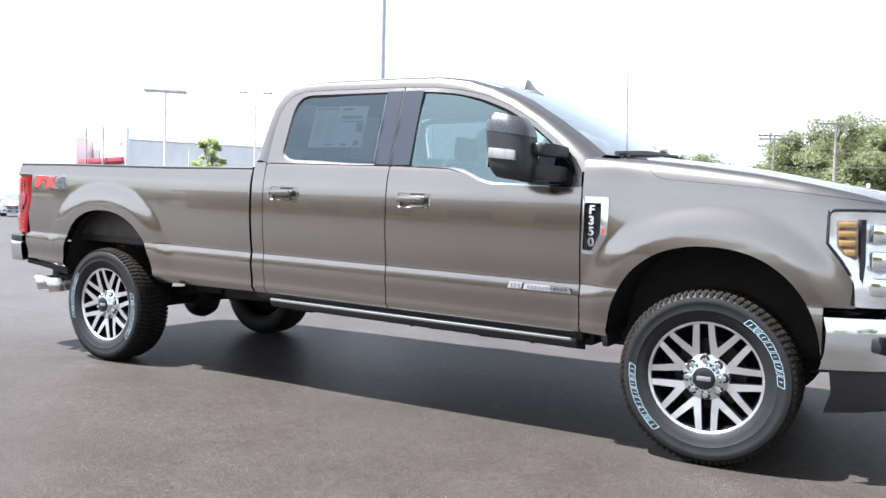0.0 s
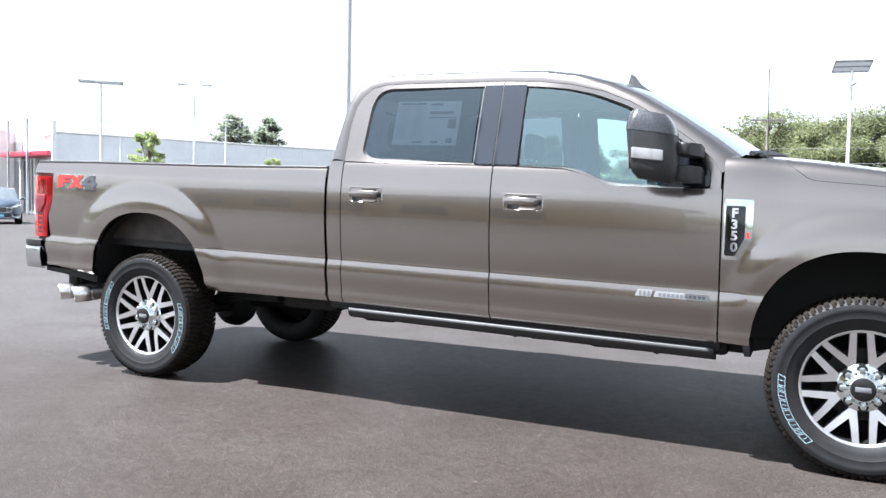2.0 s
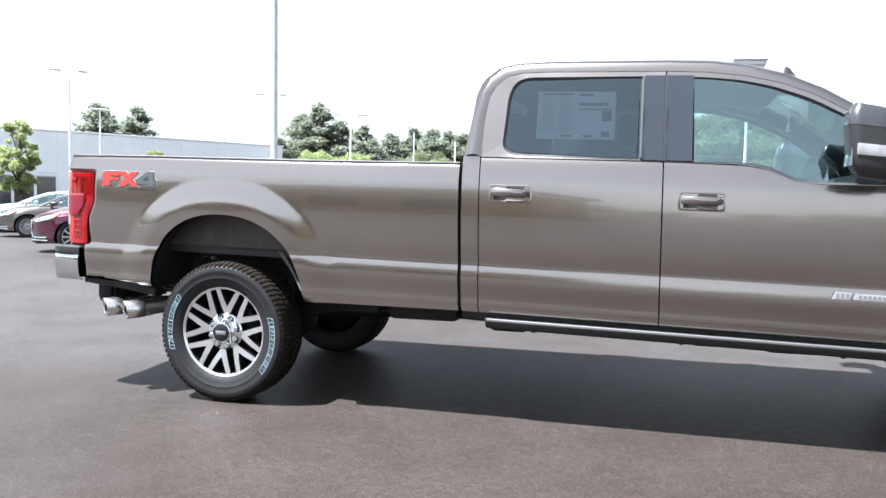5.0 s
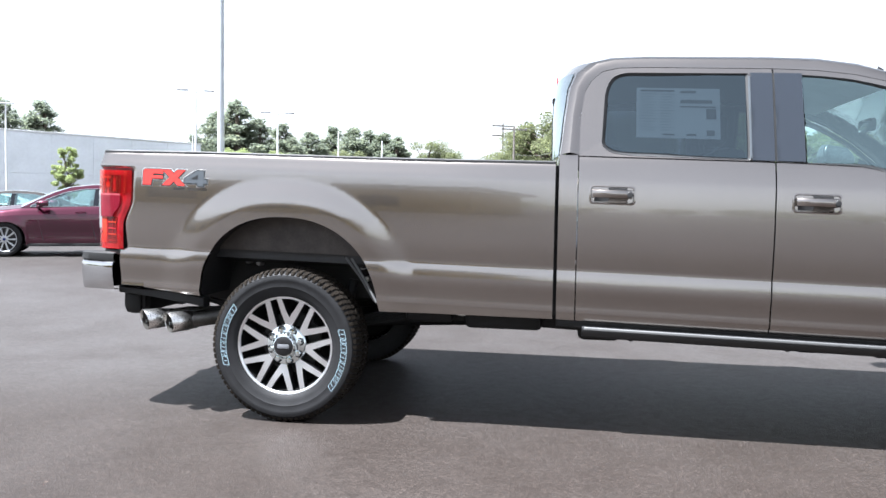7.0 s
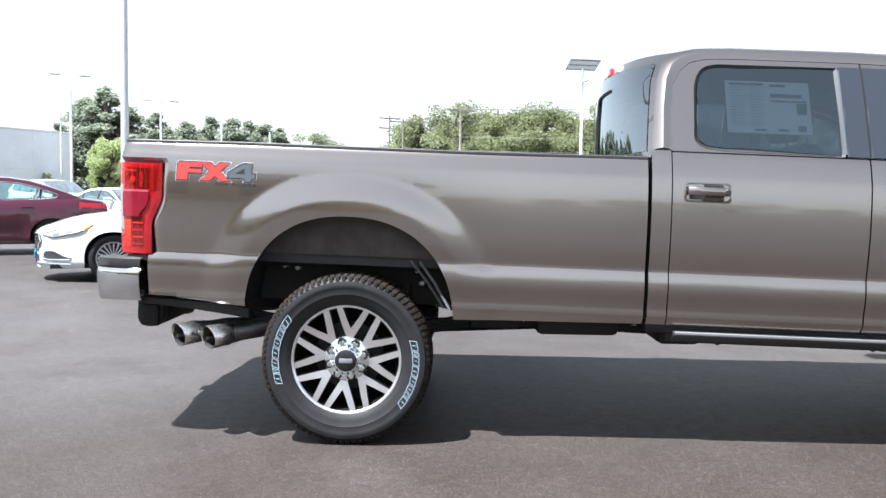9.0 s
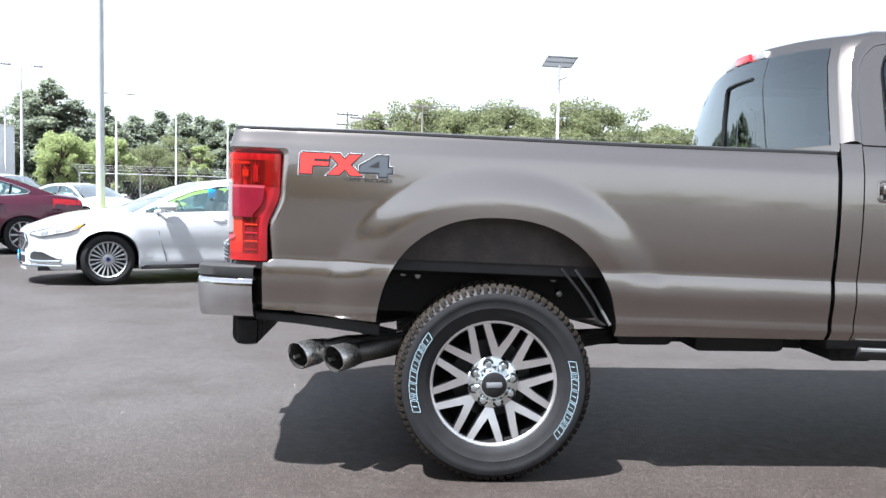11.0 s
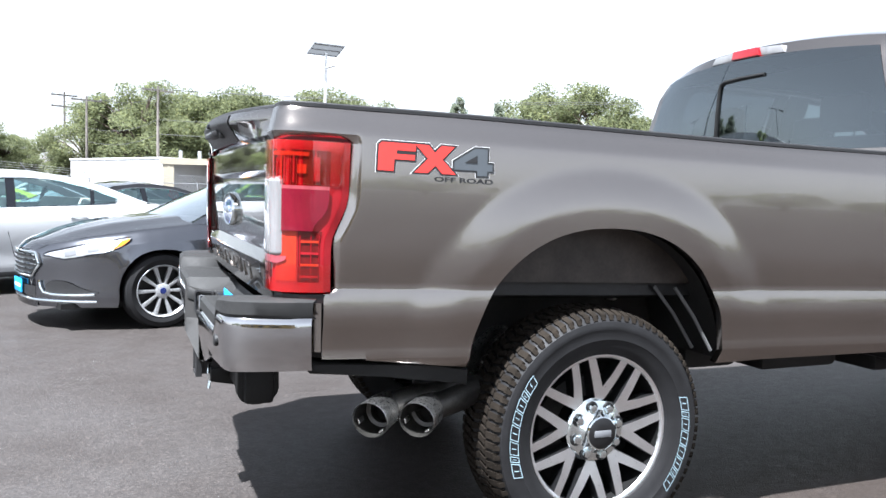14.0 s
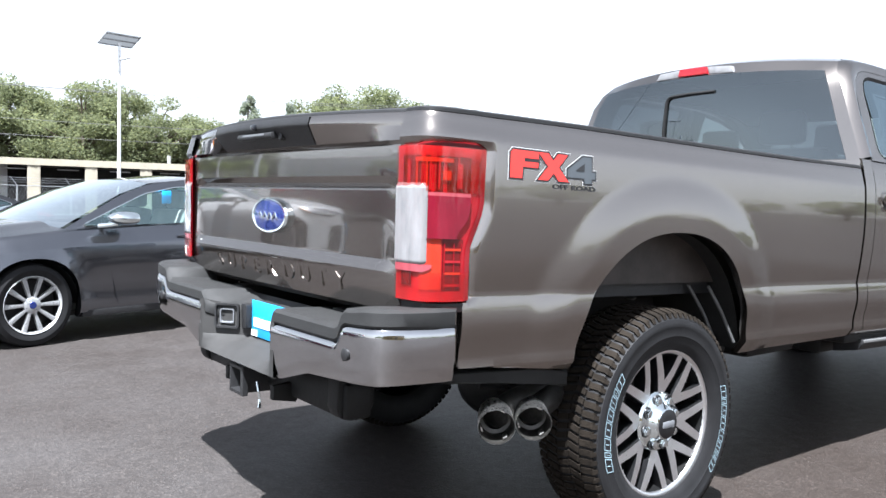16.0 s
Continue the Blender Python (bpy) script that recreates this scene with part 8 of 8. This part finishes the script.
for k in range(13):
    bm = bmesh.new()
    x = 2.95 * k
    n = 6
    rows = [[(x + 0.66 * q / n - (0.15 if k else 0), -0.03 * (q % 2), z) for z in (0, 2.64)] for q in range(n + 1)]
    grid(bm, rows)
    box(bm, x, x + 0.5, 0.01, 0.3, 0, 2.64)
    part("bay_pier", bm, BEIGE, store)
for k in range(12):
    bm = bmesh.new()
    x = 2.95 * k
    box(bm, x + 1.1, x + 2.3, 3.8, 4.0, 2.46, 2.52)
    part("bay_lamp_tube", bm, CLADDING_LIGHT, store)
for x in (0.4, 1.6, 13.4, 16.5):
    bm = bmesh.new()
    tube(bm, [(x, 3, 2.9), (x, 3, 3.6)], 0.12, 8)
    part("roof_vent", bm, GALV, store)
shed = thing("white_shed", "plain white flat-walled shed", "shed", pose(1.0, 48.6, 0, 0, 0, 118))
bm = bmesh.new()
box(bm, 0.05, 12, -6, 0.0, 0, 2.95)
box(bm, 0.0, 12.1, -6.1, 0.06, 2.95, 3.05)
part("wall", bm, CLADDING_LIGHT, shed)
for k in range(7):
    bm = bmesh.new()
    box(bm, 0.3 + 1.7 * k, 0.34 + 1.7 * k, 0.0, 0.02, 0.0, 2.94)
    part("wall_seam", bm, CLADDING, shed)

# chain-link fence with angled wire arms
fence = thing("chain_link_fence", "galvanised chain-link fence with angled barbed-wire arms", "fence")
pts = [Vector((-14.5, 31.5, 0)), Vector((-8.5, 33.5, 0)), Vector((0.0, 36.5, 0)), Vector((8.0, 38.5, 0)), Vector((24.0, 36.0, 0))]
line = resample(pts, 17)


def fence_h(p):
    """The fence steps down towards the storage building."""
    return 1.95 - 0.5 * smooth(-9, 0, p.x)


for p in line:
    bm = bmesh.new()
    tube(bm, [p, p + Vector((0, 0, fence_h(p)))], 0.035, 8)
    tube(bm, [p + Vector((0, 0, fence_h(p) - 0.02)), p + Vector((-0.28, -0.12, fence_h(p) + 0.35))], 0.02, 6)
    part("fence_post", bm, GALV, fence)
for z, off in ((1.92, 0.0), (0.1, 0.0)):
    bm = bmesh.new()
    tube(bm, [p + Vector((off, 0, z if z < 1 else fence_h(p) - 0.03)) for p in line], 0.022, 6)
    part("fence_rail", bm, GALV, fence)
bm = bmesh.new()
for f in (0.35, 0.65, 0.95):
    tube(bm, [p + Vector((-0.28 * f, -0.12 * f, fence_h(p) + 0.34 * f)) for p in line], 0.006, 4)
part("barbed_wire", bm, GALV, fence)
bm = bmesh.new()
tot = resample(pts, 261)
for a, b in zip(tot, tot[5:]):
    for p, q in ((a, b), (b, a)):
        tube(bm, [p + Vector((0, 0, 0.1)), q + Vector((0, 0, fence_h(q) - 0.05))], 0.0028, 3, caps=False)
tagged(part("wire_mesh", bm, GALV, fence, "diamond wire mesh"), kind="stuff")


# what stands behind the walk, seen only in the paint: a tan building and its roof
tan = thing("tan_building", "low tan building with a dark eaves band", "building", pose(-16, -27, 0, 0, 0, 8))
bm = bmesh.new()
box(bm, -14, 14, -9, 0, 0, 4.2)
part("wall", bm, TAN, tan)
bm = bmesh.new()
box(bm, -14.6, 14.6, -9.6, 0.7, 4.2, 4.9, 0.05)
part("roof", bm, BEIGE, tan)
for k in range(6):
    bm = bmesh.new()
    box(bm, -12.5 + 4.3 * k, -10.2 + 4.3 * k, 0.0, 0.05, 0.9, 2.9)
    part("window", bm, SHOWGLASS, tan)

# ---- trees ----
BARK = plain("bark", (0.11, 0.085, 0.065), 0.9, 0.0, 0.3, 4, 0.6, 25)
LEAF_OAK = leaf_material("leaf_broad", (0.2, 0.225, 0.125), 0.24)
LEAF_DARK = leaf_material("leaf_dark", (0.18, 0.205, 0.115), 0.24)
LEAF_PINE = leaf_material("needle", (0.23, 0.265, 0.205), 0.24)
LEAF_YOUNG = leaf_material("leaf_young", (0.34, 0.40, 0.2), 0.2)


def tree(name, label, h, spread, leaf, seed, kind, count, size):
    """One tree of about 10 m: a tapered trunk with limbs and a crown of many leaf clumps."""
    rng = random.Random(seed)
    t = thing(name, label, "tree", None, "trees")
    slim = 0.4 if size == 0.13 else 1.0
    bm = bmesh.new()
    lean = Vector((rng.uniform(-0.3, 0.3), rng.uniform(-0.3, 0.3), 0))
    tube(bm, [Vector((0, 0, 0)), lean * 0.3 + Vector((0, 0, h * 0.35)), lean + Vector((0, 0, h * (0.75 if kind == "broad" else 0.96)))], [0.035 * h * slim, 0.024 * h * slim, 0.005 * h], 9)
    clumps = []
    if kind == "broad":
        for k in range(rng.randint(44, 52)):
            a, z = rng.uniform(0, 6.283), rng.uniform(0.28, 0.93) * h
            f = (z / h - 0.28) / 0.65
            r = spread * (0.45 + 0.65 * math.sin(math.pi * min(1, f * 0.85 + 0.16))) * rng.uniform(0.45, 1.05)
            c = Vector((r * math.cos(a), r * math.sin(a), z))
            clumps.append((c, spread * rng.uniform(0.2, 0.4), 0.75))
            s0 = lean * 0.4 + Vector((0, 0, max(0.2 * h, z * 0.6)))
            tube(bm, [s0, s0.lerp(c, 0.5) + Vector((0, 0, 0.03 * h)), c], [0.012 * h * slim, 0.007 * h * slim, 0.002 * h], 5)
    else:
        for k in range(70):
            f = (k + rng.random()) / 70
            z = h * (0.1 + 0.88 * f)
            rr = spread * (1 - f) ** 0.7 * (0.78 + 0.2 * math.sin(f * 23 + seed)) * rng.uniform(0.75, 1.1) + 0.12
            a = rng.uniform(0, 6.283)
            c = Vector((rr * 0.75 * math.cos(a), rr * 0.75 * math.sin(a), z))
            clumps.append((c, max(0.38, spread * 0.36 * (1 - 0.65 * f)), 0.75))
            tube(bm, [Vector((0, 0, z + 0.02 * h)), Vector((rr * math.cos(a), rr * math.sin(a), z - 0.01 * h))], [0.005 * h, 0.0015 * h], 4)
    part("trunk", bm, BARK, t)
    total = sum(c[1] ** 2 for c in clumps)
    vs, fs = [], []
    for c, r, flat in clumps:
        for _ in range(int(count * r * r / total)):
            d = Vector((rng.gauss(0, 1), rng.gauss(0, 1), rng.gauss(0, 1))).normalized()
            k = rng.random() ** 0.4
            p = c + Vector((d.x * r * k, d.y * r * k, d.z * r * k * flat))
            e = Vector((rng.gauss(0, 1), rng.gauss(0, 1), rng.gauss(0, 0.7))).normalized()
            f = e.cross(Vector((rng.gauss(0, 1), rng.gauss(0, 1), rng.gauss(0, 1)))).normalized()
            s = size * rng.uniform(0.6, 1.3)
            n = len(vs)
            vs += [p - e * s, p - e * s * 0.1 + f * s * 0.5, p + e * s, p + e * s * 0.1 - f * s * 0.55]
            fs.append((n, n + 1, n + 2, n + 3))
    me = bpy.data.meshes.new("crown")
    me.from_pydata([tuple(v) for v in vs], [], fs)
    me.materials.append(leaf)
    cr = new("crown", me)
    cr.parent = t
    tagged(cr, kind="stuff")
    return t


KINDS = {
    "broad": [tree("broadleaf_tree", "full green broadleaf tree behind the car park", 10, 3.6, LEAF_OAK, 3, "broad", 21000, 0.105), tree("broadleaf_tree", "tall green broadleaf tree with open crown", 10, 3.0, LEAF_OAK, 8, "broad", 17000, 0.105),
              tree("broadleaf_tree", "dark green broadleaf tree beyond the fence", 10, 3.9, LEAF_DARK, 15, "broad", 21000, 0.105)],
    "pine": [tree("conifer_tree", "dark tall conifer with ragged outline", 10, 3.3, LEAF_PINE, 21, "pine", 19000, 0.12), tree("conifer_tree", "slender dark green conifer tree", 10, 2.7, LEAF_PINE, 27, "pine", 18000, 0.12)],
    "young": [tree("young_tree", "light green airy young tree by the building", 10, 1.55, LEAF_YOUNG, 33, "broad", 9000, 0.13), tree("young_tree", "bright yellow-green rounded young tree", 10, 2.9, LEAF_YOUNG, 39, "broad", 14000, 0.14)],
}
USED = {}


def plant(kind, which, az, dist, height, wide=1.0, origin=(0.5, -4.9)):
    """Stands a tree at a bearing and distance from the middle of the walk."""
    src = KINDS[kind][which % len(KINDS[kind])]
    a = radians(az)
    x, y = origin[0] + dist * math.cos(a), origin[1] + dist * math.sin(a)
    k = height / 10
    m = Matrix.Translation((x, y, 0)) @ Matrix.Rotation(radians((az * 37) % 360), 4, "Z") @ Matrix.Diagonal((k * wide, k * wide, k, 1))
    if src.name not in USED:
        USED[src.name] = 1
        src.matrix_basis = m
        src.scale = (k * wide, k * wide, k)
        return src
    ob = src.copy()
    scene.collection.objects.link(ob)
    for c in src.children:
        d = c.copy()
        scene.collection.objects.link(d)
        d.parent = ob
    ob.matrix_basis = m
    return ob


# conifers and mixed wood behind the showroom
for az, dist, height, which in ((128.1, 105, 15.8, 0), (125.6, 108, 16.0, 1), (116.2, 104, 11.5, 1), (114.7, 108, 16.0, 0), (113.4, 106, 17.5, 1), (112.0, 108, 15.0, 0), (110.4, 106, 14.0, 1), (108.4, 112, 13.5, 0), (106.8, 115, 14.8, 1), (105.4, 108, 14.0, 0), (104.2, 110, 13.8, 1), (103.2, 108, 13.2, 0), (102.2, 106, 12.4, 1), (109.6, 104, 11.5, 0)):
    plant("pine", which, az, dist, height * 0.8, 1.7)
for az, dist, height, which in ((107.6, 95, 7.0, 2), (105.6, 100, 8.5, 0), (100.2, 110, 11.0, 0), (98.8, 110, 9.8, 2), (97.4, 112, 8.5, 1), (95.9, 112, 7.5, 0)):
    plant("broad", which, az, dist, height * 0.9, 1.25)
# broadleaf belt beyond the storage building
for az, dist, height, which in ((93.4, 74, 8.9, 0), (91.6, 72, 10.2, 1), (90.2, 70, 10.8, 0), (88.6, 72, 9.6, 2), (87.0, 70, 10.0, 0), (85.6, 68, 10.2, 1), (84.2, 70, 10.6, 2), (82.6, 70, 9.2, 0), (81.0, 68, 9.4, 1), (79.4, 66, 10.4, 0)):
    plant("broad", which, az, dist, height * 0.9, 1.15)
for az, dist, height, which in ((77.5, 66, 10.0, 2), (75.3, 66, 9.6, 0), (73.2, 68, 8.6, 1), (71.0, 70, 8.2, 2), (67.5, 72, 8.4, 0), (63.8, 68, 11.5, 1), (61.5, 66, 11.8, 0), (59.3, 66, 11.0, 2), (57.0, 68, 9.6, 1), (54.2, 70, 9.0, 0), (50.5, 70, 8.4, 2)):
    plant("broad", which, az, dist, height * 0.9, 1.15)
for az, dist, height, which in ((69.3, 62, 8.6, 1), (66.4, 64, 8.4, 1), (65.4, 62, 7.4, 0)):
    plant("pine", which, az, dist, height)
# young trees along the showroom
for x, y, height, which in ((-28.2, 27.2, 5.4, 0), (-28.45, 38.45, 4.6, 0), (-31.5, 58.0, 2.9, 0), (-23.9, 52.3, 5.2, 1), (-21.3, 54.2, 5.1, 1), (-28.0, 66.0, 5.4, 1), (-52.0, 33.0, 3.8, 0), (-12.5, 60.0, 4.6, 1), (-16.8, 62.0, 5.4, 0)):
    plant("young", which, math.degrees(math.atan2(y, x)), math.hypot(x, y), height, 1.0, (0, 0))
# trees behind the walk, seen in the paint and the glass
for k in range(24):
    plant("broad", k, -168 + 6.6 * k, 74 + 5 * ((k * 7) % 4), (6.6 + 1.3 * ((k * 5) % 4)) * (1.0 if k < 5 else 0.66), 1.9)
